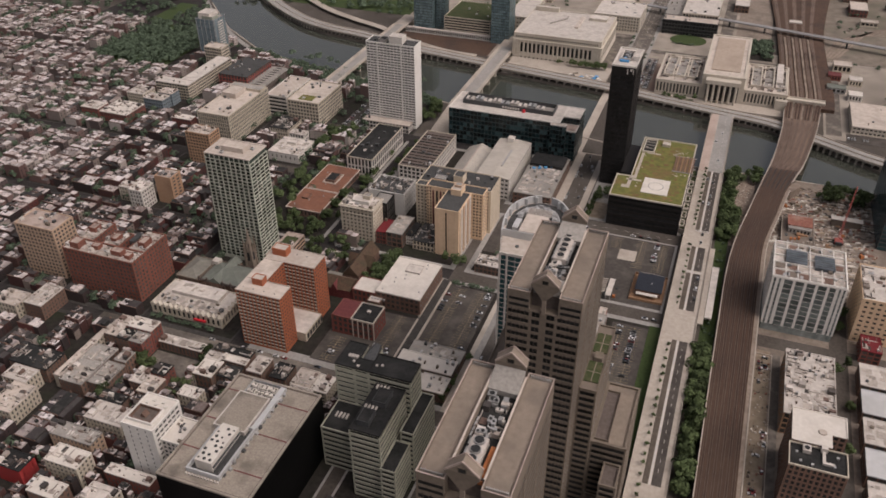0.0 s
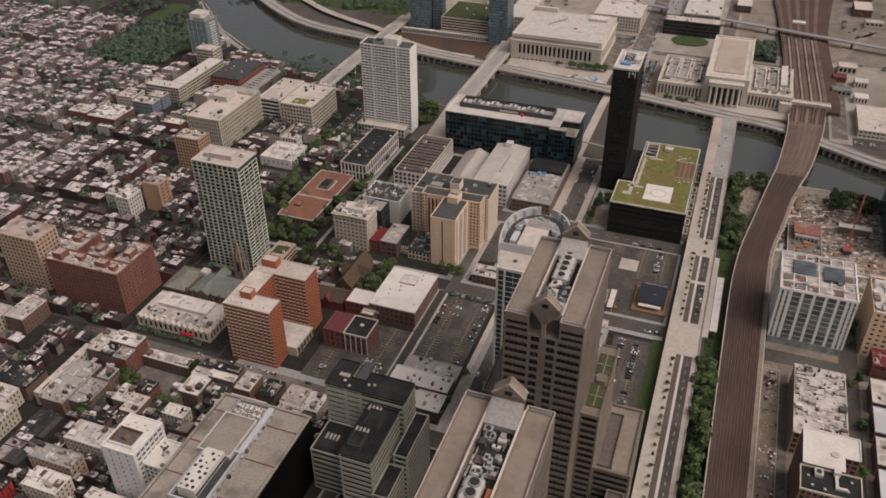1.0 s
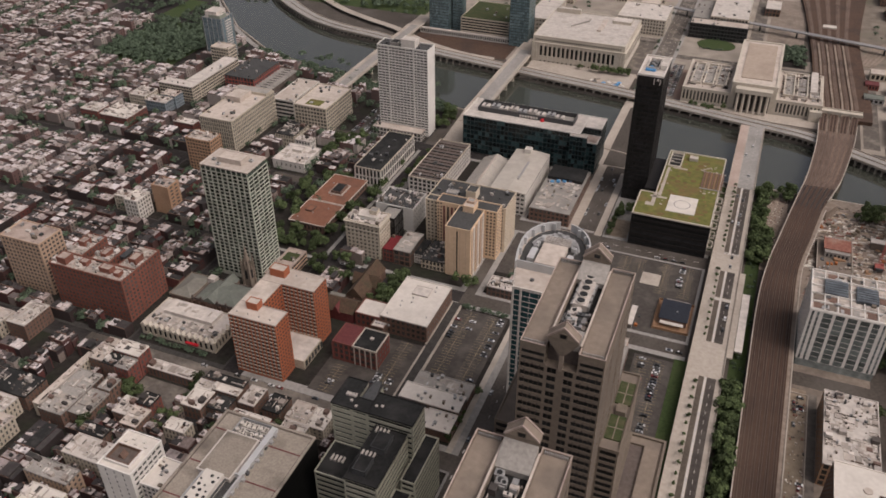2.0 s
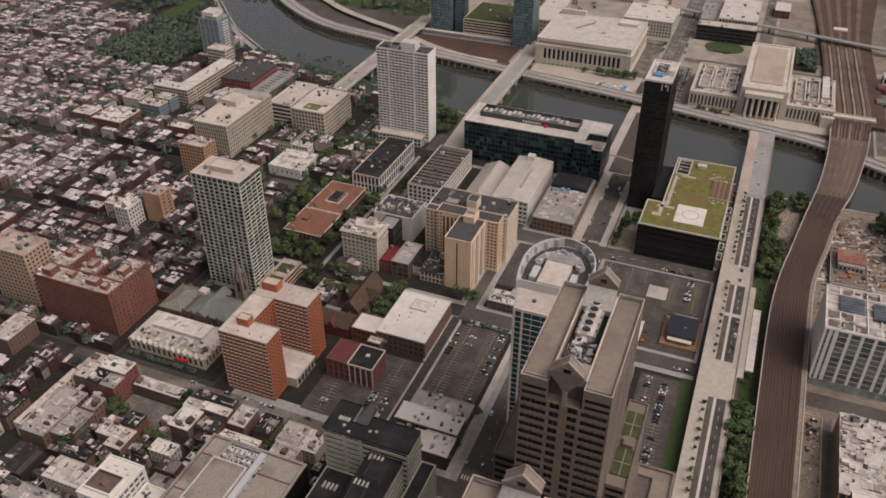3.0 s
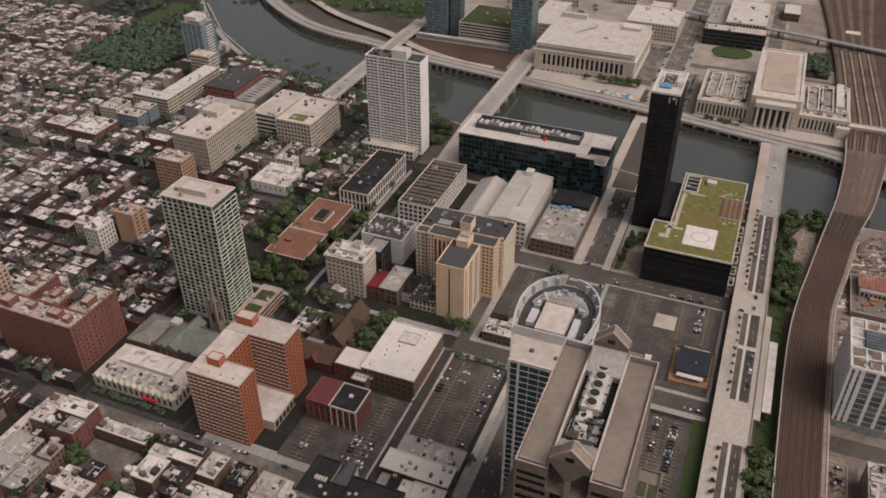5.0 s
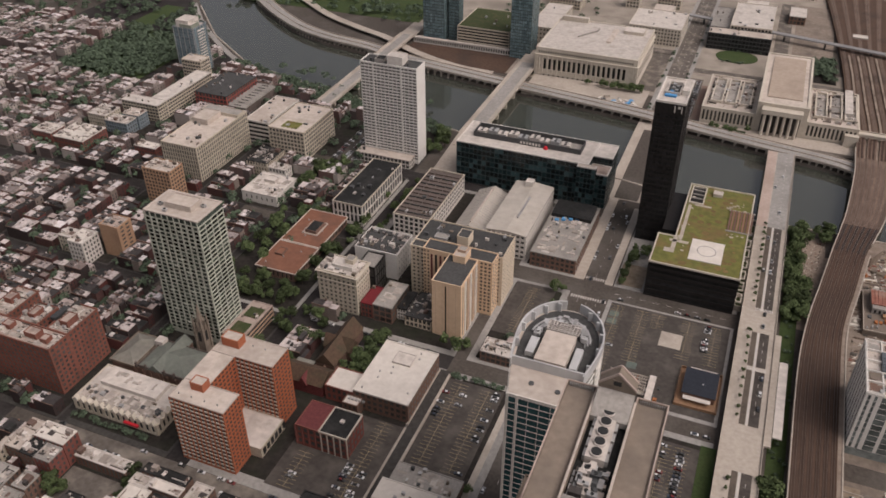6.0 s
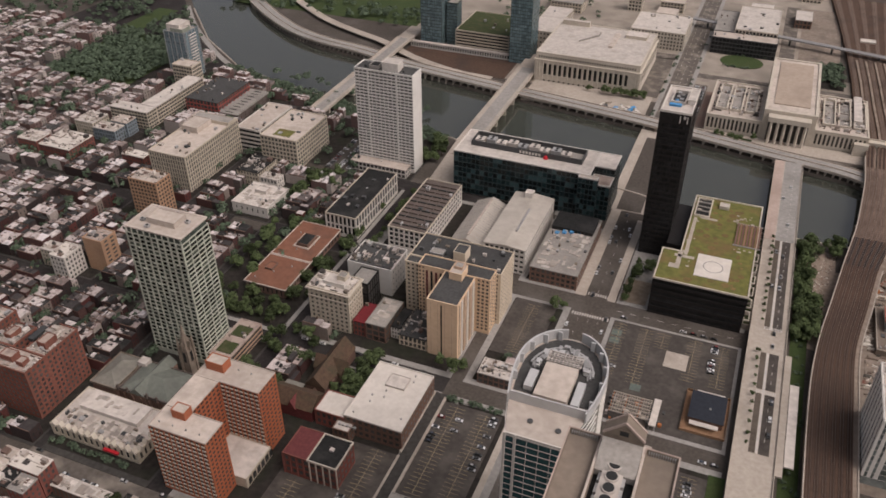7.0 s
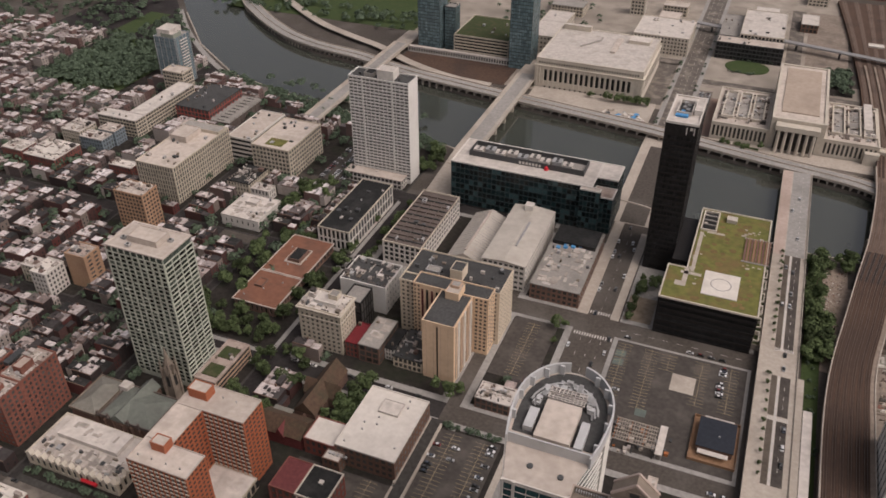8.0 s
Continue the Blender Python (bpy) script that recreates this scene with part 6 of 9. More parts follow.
root, a, b = base_of("warehouse", "pale warehouse with a light metal roof", "warehouse", -197, -166, 614, 689)
facade(root, -a, a, -b, b, 0, 21, 5, 8, 20, "white", "glass_room", pier=1.2, band=2.2, proud=0.3, mode="row")
part("roof", Solid().gable(-a - 0.3, a + 0.3, -b - 0.3, b + 0.3, 21, 22.6), "roof_cream", root)
part("ridge_duct", Solid().box(2, 3.4, -18, 14, 22, 23.2), "metal", root)
pent(root, -6, 0, b - 8, b - 2, 21, 26, "white")
root, a, b = base_of("market_hall", "long hall with a pale ribbed gable roof", "hall", -226, -201, 622, 684)
part("wall", Solid().box(-a, a, -b, b, 0, 9), "cream", root)
part("gable_roof", Solid().gable(-a - 0.6, a + 0.6, -b - 0.4, b + 0.4, 9, 15), "roof_cream", root)
for k in range(21):
    y = -b + 1 + k * 3.0
    rib = Solid()
    for q in (-1, 1):
        rib.v += [(q * (a + 0.62), y - 0.15, 9.0), (q * (a + 0.62), y + 0.15, 9.0), (0, y + 0.15, 15.25), (0, y - 0.15, 15.25), (q * (a + 0.62), y - 0.15, 9.25), (q * (a + 0.62), y + 0.15, 9.25)]
        n = len(rib.v) - 6
        rib.f += [(n, n + 1, n + 5, n + 4), (n + 4, n + 5, n + 2, n + 3), (n, n + 4, n + 3), (n + 1, n + 2, n + 5)]
    part("roof_rib", rib, "metal", root)
part("ridge_vent", Solid().box(-0.8, 0.8, -b + 4, b - 4, 14.8, 15.9), "roof_tan", root)
r = block("brick_warehouse", "old brown brick warehouse with a cluttered pale roof", -161, -127, 610, 686, 12, 3, 9, 18, "brick_brown", roof="roof_grey", units=22, pier=1.4, band=1.8, mode="row")
for i in range(4):
    part("tarpaulin", Solid().box(-12 + i * 5, -9 + i * 5, 8 + i * 2, 11 + i * 3, 12.15, 13.2 + 0.3 * i), "sign_blue", r, "bright blue tarpaulin")
part("upper_storey", Solid().box(-16, 15, 14, 36, 12.1, 15), "roof_dark", r)

for x0, x1, y0, y1, lab in ((-323, -297, 610, 684, "cream stone office building with tall arched bays and a dark roof"), (-271, -241, 611, 686, "white framed loft building with dark roof trusses")):
    root, a, b = base_of("loft_building", lab, "office building", x0, x1, y0, y1)
    facade(root, -a, a, -b, b, 0, 18, 4 if x0 > -300 else 2, 7, 16, "white", "glass_dark", pier=1.3, band=1.1, proud=0.5, mode="row", base=2)
    flat_roof(root, -a, a, -b, b, 18, "slate" if x0 > -300 else "roof_dark", "cream", 0.8)
    if x0 > -300:
        for k in range(12):
            part("roof_beam", Solid().box(-a + 1.5, a - 1.5, -b + 5 + k * 5.6, -b + 5.8 + k * 5.6, 18.2, 19.2), "slate" if k % 2 else "roof_slate", root)
        for x in (-8, 0, 8):
            part("roof_beam", Solid().box(x - 0.4, x + 0.4, -b + 4, b - 6, 18.2, 19.0), "slate", root)
    clutter(root, -a, a, -b, b, 18, 9, int(-x0), 4)
block("white_loft", "plain white rendered block with a dark roof and plant", -276, -243, 557, 584, 21, 4, 7, 6, "white_bright", "glass_room", "roof_slate", units=12, pier=3.2, band=2.8, blank="e")
hotel = block("apartment_hotel", "cream stone apartment hotel with a heavy cornice", -280, -251, 511, 530, 31, 9, 8, 6, "cream", units=9, pier=1.8, band=1.7, mode="each")
part("cornice", Solid().ring(-15.6, 15.6, -10.6, 10.6, 30.2, 31.2, 1.3), "limestone", hotel)
part("string_course", Solid().ring(-14.9, 14.9, -9.9, 9.9, 24.2, 24.8, 0.6), "limestone", hotel)
pent(hotel, -6, 9, -4, 5, 31, 34, "white", "roof_white")
pent(hotel, 2, 8, 0, 6, 34.1, 37, "cream", "roof_grey", "lift_house")
for x0, x1, y0, y1, h, w, rf in ((-249.5, -241, 512, 532, 11, "brick_red", "red_roof"), (-240, -226, 511, 539, 13, "brick_brown", "roof_grey"), (-262, -249, 534, 551, 24, "roof_dark", "roof_grey"), (-225.5, -219, 518, 538, 9, "white", "roof_dark")):
    block("town_house", "narrow brick town house beside a hotel", x0, x1, y0, y1, h, 3, 3, 5, w, roof=rf, category="house", units=1, group="brick town houses")

root, a, b = base_of("school", "low brown brick school with rust-red flat roofs", "school", -341, -310, 527, 608)
for y0, y1 in ((-b, -6), (-5.5, b)):
    facade(root, -a, a, y0, y1, 0, 7, 1, 8, 9, "brick_brown", "glass_dark", pier=2.2, band=2.5, proud=0.6)
    flat_roof(root, -a - 1.2, a + 1.2, y0 - 0.3 if y0 < -6 else y0 + 0.2, y1 + 0.2 if y1 > 0 else y1 - 0.2, 7.2, "roof_rust", "roof_tan", 0.5)
pent(root, -4, 5, 10, 24, 7, 9.4, "brick_brown", "roof_dark", "skylight")
part("skylight_frame", Solid().ring(-6, 7, 8, 26, 7.3, 8.2, 0.8), "roof_tan", root)
pent(root, -10, -4, -24, -16, 7, 8.6, "brick_brown", "roof_rust", "skylight")
for i in range(7):
    part("vent_pipe", Solid().disc(-a + 4 + (i * 9) % 26, -b + 6 + i * 10, 7.2, 8.2, 0.5, 8), "metal", root)

# offices and flats to the south-west
r = block("government_office", "large cream office block with a fine window grid", -492, -456, 621, 697, 32, 8, 14, 26, "cream", "glass_room", roof="roof_tan", units=14, pier=1.3, band=1.0, mode="row", show="")
pent(r, -14, 2, 2, 22, 32, 37, "roof_tan", "roof_tan")
pent(r, -20, 18, 24, 35, 32, 34.5, "cream", "roof_grey")
r = block("office_building", "cream office building with square window grid", -428, -392, 687, 741, 27, 7, 10, 14, "cream", roof="roof_tan", units=8, pier=1.2, band=1.5, mode="row", show="")
part("planted_deck", Solid().box(-8, 8, -22, -10, 27.15, 27.4), "sedum", r)
block("office_building", "cream office building with ribbon windows", -463, -438, 702, 757, 21, 5, 7, 14, "white", "glass_dark", roof="roof_tan", units=8, mode="band", band=2.0, show="en")
block("loft_office", "long cream concrete loft building", -605, -562, 702, 716, 17, 5, 12, 4, "cream", "glass_dark", roof="roof_white", units=4, pier=0.9, band=1.4, mode="row", show="")
block("loft_office", "long cream concrete loft building", -580, -562, 716.1, 790, 17, 5, 5, 20, "cream", "glass_dark", roof="roof_white", units=6, pier=0.9, band=1.4, mode="row", show="")
block("loft_office", "taller cream brick wing of a loft building", -598, -574, 790.2, 806, 26, 7, 7, 5, "cream", "glass_dark", roof="roof_tan", units=3, pier=0.9, band=1.4, mode="row", show="")
block("brick_loft", "red brick framed loft building with a brown-grey roof", -551, -514, 746, 800, 16, 4, 9, 13, "loft_red", "glass_room", roof="roof_slate", units=14, pier=0.8, band=1.0, mode="row", show="")
for i in range(9):
    row = thing("town_house", "grey gabled town house in a short row", "house", -502, 748 + i * 6.2, 0.1, "gabled row")
    part("wall", Solid().box(-10, 10, -2.9, 2.9, 0, 8), "slate", row)
    part("roof", Solid().gable(-10.3, 10.3, -3.0, 3.0, 8, 10.6, "x"), "roof_grey", row)
    part("roof_window", Solid().box(-4, 4, -1.6, -1.2, 9.0, 9.9), "glass_room", row)
TAKEN.append((-513, -491, 744, 802))
r = block("glass_tower", "blue-grey glass apartment tower with white fins by the river", -621, -595, 813, 837, 50, 16, 8, 8, "blue_paint", "glass_haze", roof="roof_grey", units=3, pier=0.5, band=0.9, proud=0.4, mode="row")
pent(r, -10, 6, -9, 9, 50, 57, "roof_white", "roof_white")
pent(r, -4, 11, -11, 2, 50, 54, "slab", "roof_white")
for i in range(5):
    part("facade_fin", Solid().box(-12.15 + i * 6.1, -11.85 + i * 6.1, -12.5, -11.9, 0, 52), "metal", r)
    part("facade_fin", Solid().box(12.9, 13.5, -11.15 + i * 5.5, -10.85 + i * 5.5, 0, 52), "metal", r)
for f in range(15):
    part("balcony", Solid().box(12.9, 14.6, -5.5, 5.5, 3 + f * 3.1, 3.3 + f * 3.1), "white", r)
block("brick_tower", "brown-orange brick apartment house", -472, -446, 573, 590, 36, 11, 8, 5, "brick_tan", "glass_dark", roof="roof_tan", units=4, pier=1.3, band=1.4, mode="row", category="apartment house")
block("tan_tower", "tan brick apartment house", -459.5, -443, 506, 521, 26, 8, 5, 2, "brick_tan", roof="roof_pink", units=3, pier=2.8, band=1.7, category="apartment house")
r = block("store", "low white windowless store with roof plant", -408, -375, 610, 643, 9, 1, 6, 6, "white", roof="roof_white", units=6, pier=3.8, band=6, category="shop")
pent(r, -6, 4, 2, 9, 9, 11.5, "roof_white")
# dark red brick apartment house round a court, and its cream neighbour
root, a, b = base_of("apartment_house", "large dark red brick apartment house round a court", "apartment house", -445, -382, 378, 419)
for x0, x1, y0, y1 in ((-a, a, -b, -b + 15), (-a, -a + 16, -b + 15.02, b), (a - 16, a, -b + 15.02, b), (-8, 8, -b + 15.02, b - 8)):
    facade(root, x0, x1, y0, y1, 0, 35, 10, max(4, int((x1 - x0) / 3.2)), max(4, int((y1 - y0) / 3.2)), "brick_pink", "glass_room", pier=1.5, band=1.5, mode="row", base=1)
    flat_roof(root, x0, x1, y0, y1, 35, "slate" if x0 == -8 else "roof_pink", "brick_pink", 1.0)
    roof_mess(root, x0, x1, y0, y1, 35.1, int(x0 + y1))
    patches(root, x0, x1, y0, y1, 35, int(x0 * 3 + y0), 12)
    clutter(root, x0, x1, y0, y1, 35, 4, int(x0 + y0), 4)
for x, y, w, d, h in ((-22, -14, 8, 8, 5), (-6, -12, 6, 5, 3.4), (14, -13, 9, 6, 4), (25, 4, 6, 9, 4.5), (-24, 8, 6, 7, 4), (0, 3, 5, 8, 3), (24, -14, 5, 5, 3)):
    pent(root, x - w / 2, x + w / 2, y - d / 2, y + d / 2, 35, 35 + h, "brick_pink", "roof_pink", "stair_house")
part("roof_tank", Solid().box(12, 16, 2, 14, 35, 37.5), "metal_dark", root)
block("apartment_house", "tall cream and tan apartment house with a plant roof", -492, -456, 383, 405, 44, 13, 10, 6, "beige_pink", roof="roof_pink", units=12, pier=1.4, band=1.5, mode="row", category="apartment house")

# shops and church by the brick block
root, a, b = base_of("market_building", "long low dirty white market building with gabled arches", "market building", -368, -308, 372, 403)
facade(root, -a, a, -b, b, 0, 8, 1, 14, 8, "cream", "glass_dark", pier=2.0, band=3, proud=0.6)
flat_roof(root, -a, a, -b, b, 8, "roof_white", "cream", 0.6, 0.8)
part("raised_roof", Solid().box(-a + 8, a - 12, 0, b - 2, 8, 11), "roof_white", root)
patches(root, -a + 8, a - 12, 0, b - 2, 11, 31, 60)
patches(root, -a, a, -b, 0, 8, 32, 9)
clutter(root, -a, a, -b + 2, -1, 8, 22, 77, 2.6)
for i in range(13):
    part("gable", Solid().gable(-a + 1 + i * 4.55, -a + 4.6 + i * 4.55, -b - 0.5, -b + 2.4, 7.4, 11), "limestone", root)
for i in range(6):
    part("gable", Solid().gable(a - 2.4, a + 0.5, -b + 2 + i * 4.8, -b + 5.6 + i * 4.8, 7.4, 11, "x"), "limestone", root)
part("awning", Solid().box(7, 17, -b - 1.6, -b + 0.1, 3, 4.2), "sign_red", root, "red shop awning")
root, a, b = base_of("church", "stone church with grey-green hipped roofs and a pale spire", "church", -370, -314, 406, 446)


def hip(x0, x1, y0, y1, z0, z1, k=0.35):
    """A hipped roof over a rectangle."""
    cx, cy = (x0 + x1) / 2, (y0 + y1) / 2
    ring = [(x0, y0), (x1, y0), (x1, y1), (x0, y1)]
    m = min(x1 - x0, y1 - y0) / 2 * (1 - k * 0.1)
    top = [(min(max(x, x0 + m), x1 - m), min(max(y, y0 + m), y1 - m)) for x, y in ring]
    return Solid().prism(ring, z0, z1, [(tx + (x - cx) * 0.01, ty + (y - cy) * 0.01) for (tx, ty), (x, y) in zip(top, ring)])


part("hall", Solid().box(-a + 1, -a + 18, -b + 1, b - 13, 0, 9), "brick_brown", root)
part("hall_roof", hip(-a + 0.4, -a + 18.6, -b + 0.4, b - 12.4, 9, 13), "old_lead", root)
part("nave", Solid().box(-a + 22, a - 1, -b + 2, b - 14, 0, 10), "brick_brown", root)
part("nave_roof", hip(-a + 21.4, a - 0.4, -b + 1.4, b - 13.4, 10, 14.2), "verdigris", root)
part("transept", Solid().box(-a + 29, -a + 39, -b + 1, b - 8, 0, 10), "brick_brown", root)
part("transept_roof", Solid().gable(-a + 28.6, -a + 39.4, -b + 0.6, b - 7.6, 10, 14.6), "verdigris", root)
part("link", Solid().box(-a + 18.1, -a + 21.9, -b + 3, b - 18, 0, 6), "brick_brown", root)
tw = part("tower", Solid().box(14.6, 20.4, b - 7.4, b - 1.6, 0, 21), "gothic", root)
part("lantern", Solid().disc(17.5, b - 4.5, 21, 27, 2.3, 8, 2.0), "slate", tw)
part("spire", Solid().disc(17.5, b - 4.5, 27, 40, 2.2, 8, 0.12), "gothic", tw)
for x in (14.6, 20.4):
    for y in (b - 7.4, b - 1.6):
        part("corner_buttress", Solid().box(x - 0.7, x + 0.7, y - 0.7, y + 0.7, 0, 24), "gothic", tw)
        part("pinnacle", Solid().disc(x, y, 24, 33, 0.95, 6, 0.05), "gothic", tw)
for q in range(4):
    x, y = 17.5 + (-2.9, 2.9, 0, 0)[q], b - 4.5 + (0, 0, -2.9, 2.9)[q]
    part("belfry_opening", Solid().box(x - (0.15 if q < 2 else 1.0), x + (0.15 if q < 2 else 1.0), y - (1.0 if q < 2 else 0.15), y + (1.0 if q < 2 else 0.15), 12, 19.5), "glass_dark", tw)
    part("lucarne", Solid().gable(x - 0.9, x + 0.9, y - 0.9, y + 0.9, 21, 27.5, "x" if q < 2 else "y"), "gothic", tw)
part("nave_parapet", Solid().ring(-a + 21.2, a - 0.2, -b + 1.2, b - 13.2, 9.2, 11.0, 0.5), "slate", root)
part("hall_parapet", Solid().ring(-a + 0.2, -a + 18.8, -b + 0.2, b - 12.2, 8.4, 9.9, 0.5), "gothic", root)
for x in (-8, -1, 6, 13, 20):
    part("wall_turret", Solid().disc(x, -b + 1.4, 9, 12.6, 0.9, 8, 0.7), "slate", root)
part("flat_roof", Solid().box(-9, -3, b - 19, b - 13.5, 9, 13.4), "roof_white", root)
for i in range(5):
    part("buttress", Solid().box(-a + 24 + i * 6, -a + 25 + i * 6, -b + 0.4, -b + 1.9, 0, 8), "brick_brown", root)
root, a, b = base_of("chapel", "dark brown brick church with steep russet mossy roofs", "church", -254, -235, 453, 492)
part("nave", Solid().box(-a + 3, a - 3, -b, b, 0, 8), "brick_brown", root)
part("nave_roof", Solid().gable(-a + 2.4, a - 2.4, -b - 0.4, b + 0.4, 8, 16), "moss_roof", root)
part("transept", Solid().box(-a, a, -4, 6, 0, 7.5), "brick_brown", root)
part("transept_roof", Solid().gable(-a - 0.3, a + 0.3, -4.4, 6.4, 7.5, 14.5, "x"), "moss_roof", root)
part("porch", Solid().gable(-3, 3, -b - 4, -b, 0.0, 8), "brick_brown", root)

root, a, b = base_of("parish_hall", "dark red brick hall with a steep russet roof", "hall", -264, -236, 434, 450)
part("wall", Solid().box(-a, a, -b, b, 0, 8), "maroon", root)
part("roof", Solid().gable(-a - 0.3, a + 0.3, -b - 0.4, b + 0.4, 8, 14, "x"), "moss_roof", root)
part("dormer", Solid().gable(-2, 4, -b - 1, 0, 7, 13), "maroon", root)
part("side_roof", Solid().box(-a + 2, -a + 14, b - 2, b + 1.6, 9, 9.4), "old_lead", root)

# stepped office building with pale floor stripes, and the shops in front of the lot
root, a, b = base_of("stripe_office", "stepped office building with pale floor stripes and black roofs", "office building", -183, -127, 268, 330)
X, Y = -155, 299
for x0, x1, y0, y1, h, gap, wall in ((-182, -170, 309, 330, 60, 2.5, "stripe"), (-169.98, -161.02, 309, 318, 60, 2.5, "stripe"), (-161, -135, 309.02, 325, 60, 1.9, "stripe"), (-156, -138, 272, 309, 53, 1.9, "stripe"), (-134.9, -127, 292, 325, 38, 1.6, "stripe"), (-182, -156.1, 286, 308.9, 31, 1.8, "stripe"), (-137.9, -129, 270, 291.9, 30, 1.6, "stripe")):
    facade(root, x0 - X, x1 - X, y0 - Y, y1 - Y, 0, h, int(h / 3.6), 3, 3, wall, "glass_dark", band=gap, proud=0.5, mode="band", show="en")
    flat_roof(root, x0 - X, x1 - X, y0 - Y, y1 - Y, h, "roof_dark", "roof_dark" if h > 40 else "stripe", 0.7)
wedge = Solid()
wedge.v = [(-168.5 - X, 318.2 - Y, 60), (-161.2 - X, 318.2 - Y, 60), (-161.2 - X, 329 - Y, 60), (-168.5 - X, 329 - Y, 60), (-161.2 - X, 329 - Y, 64.2), (-164.6 - X, 329 - Y, 64.2)]
wedge.f = [(3, 2, 1, 0), (0, 1, 4, 5), (1, 2, 4), (2, 3, 5, 4), (3, 0, 5)]
part("sloped_skylight", wedge, "metal_dark", root, "dark sloped wedge on a black roof")
part("light_shaft", Solid().box(-168.6 - X, -161.1 - X, 318.1 - Y, 329.8 - Y, 0, 59.6), "stripe", root)
pent(root, -151 - X, -143 - X, 292 - Y, 303 - Y, 53, 56.5, "metal_dark", "roof_dark")
pent(root, -153 - X, -146 - X, 276 - Y, 286 - Y, 53, 56.5, "metal_dark", "roof_dark")
for i in range(4):
    for y in (288, 304.5):
        part("skylight", Solid().box(-154.5 - X + i * 2.1, -153.6 - X + i * 2.1, y - Y, y + 3.4 - Y, 53.1, 54.2), "roof_white", root)
    part("skylight", Solid().box(-177 - X + i * 1.6, -176 - X + i * 1.6, 317 - Y, 319.4 - Y, 60.1, 61), "roof_white", root)
    part("skylight", Solid().box(-178 - X + i * 2.2, -177 - X + i * 2.2, 296 - Y, 300 - Y, 31.1, 32), "roof_white", root)
for x, y, z in ((-158, 315, 60.1), (-155, 316, 60.1), (-172, 314, 60.1), (-164, 301, 31.1), (-168, 311, 60.1)):
    roof_unit(root, x - X, y - Y, z, 1.2, 1.2, 0.9, "roof_white")

# black tower with a tan roof and a ducted plant house
root, a, b = base_of("black_tower", "black glass office tower with a tan boarded roof", "office tower", -240, -185, 216, 296)
facade(root, -a, a, -b, b, 0, 44.5, 11, 1, 1, "black_glass", "black_glass", band=1.2, proud=0.1, mode="band", show="en")
flat_roof(root, -a, a, -b, b, 45, "deck_boards", "deck_boards", 0.8, 1.2)
boards = Solid()
for i in range(34):
    boards.box(-a + 1.6 + i * 1.55, -a + 1.75 + i * 1.55, -b + 1.5, b - 1.5, 45.1, 45.17)
tagged(part("roof_batten", boards, "deck_boards", root), kind="stuff")
for y, x0, x1 in ((-18, -a + 1.5, -14.5), (4, -a + 1.5, -17), (-24, 9, a - 1.5), (2, 7.5, a - 1.5), (26, 7, a - 1.5), (27, -a + 1.5, -16)):
    part("roof_seam", Solid().box(x0, x1, y - 0.35, y + 0.35, 45.1, 45.3), "maroon", root)
part("roof_gutter", Solid().ring(-a + 1.3, a - 1.3, -b + 1.3, b - 1.3, 45.05, 45.25, 0.5), "slate", root)
house = part("plant_house", Solid().box(-16.5, 2.5, -2, 25, 45, 48.4), "roof_white", root)
part("house_roof", Solid().box(-15.9, 1.9, -1.4, 24.4, 48.4, 48.7), "deck_boards", house)
part("house_edge", Solid().ring(-16.9, 2.9, -2.4, 25.4, 48.1, 48.6, 0.7), "roof_white", house)
court = part("plant_court", Solid().ring(-15.5, 3.4, 25.6, 37.6, 45, 46.8, 0.5), "metal", root)
part("court_floor", Solid().box(-15, 2.9, 26.1, 37.1, 45.1, 45.3), "roof_slate", court)
rnd = random.Random(52)
for i in range(12):
    x, y = -13.4 + i % 6 * 2.9, 29 + i // 6 * 4.6
    kind = rnd.choice((0, 1, 2))
    part("cooling_unit", Solid().ring(x - 1.2, x + 1.2, y - 1.6, y + 1.6, 45.3, 47, 0.35) if kind == 0 else Solid().disc(x, y, 45.3, 47.2, 1.2, 12, 1.1) if kind == 1 else Solid().box(x - 1, x + 1, y - 0.4, y + 0.4, 45.3, 47.4).box(x - 0.3, x + 0.3, y - 1.5, y - 0.4, 45.3, 46.6), "roof_bright", court)
    part("court_pipe", Solid().box(x - 1.4, x + 1.4, y + 1.9, y + 2.2, 46.2, 46.5), "roof_bright", court)
pit = part("plant_yard", Solid().ring(-13.5, 6.5, -33, 3, 45, 48.2, 0.9), "roof_metal", root)
part("yard_floor", Solid().box(-12.6, 5.6, -32.1, 2.1, 45.1, 45.5), "roof_slate", pit)
duct = part("duct_house", Solid().box(-9.8, 0.4, -29.5, -2.6, 45.5, 52), "roof_bright", root, "white metal plant house with round vents")
# dark bars stand in for the shaded gap along the duct house
part("duct_shade", Solid().box(0.42, 1.2, -29, -3, 48.4, 49.2).box(0.42, 0.9, -29, -3, 45.6, 46.4), "metal_dark", duct)
for i in range(8):
    for j, x in enumerate((-8.2, -4.8, -1.4)):
        if (i + j) % 4 != 3:
            part("vent", Solid().disc(x + (0.6 if i % 2 else -0.3), -27.4 + i * 3.1, 52, 52.12, 0.95 if (i + j) % 3 else 0.6, 10), "fan", duct)
part("duct_run", Solid().box(3.6, 6.8, 3.1, 36.6, 45.1, 47.6), "roof_metal", root)
for i in range(15):
    part("duct_branch", Solid().box(6.8, 7.6 + i * 5 % 3 * 0.5, -30 + i * 4.4, -28.2 + i * 4.4, 45.1, 46.2 + i % 3 * 0.4), "metal" if i % 4 else "metal_dark", root)
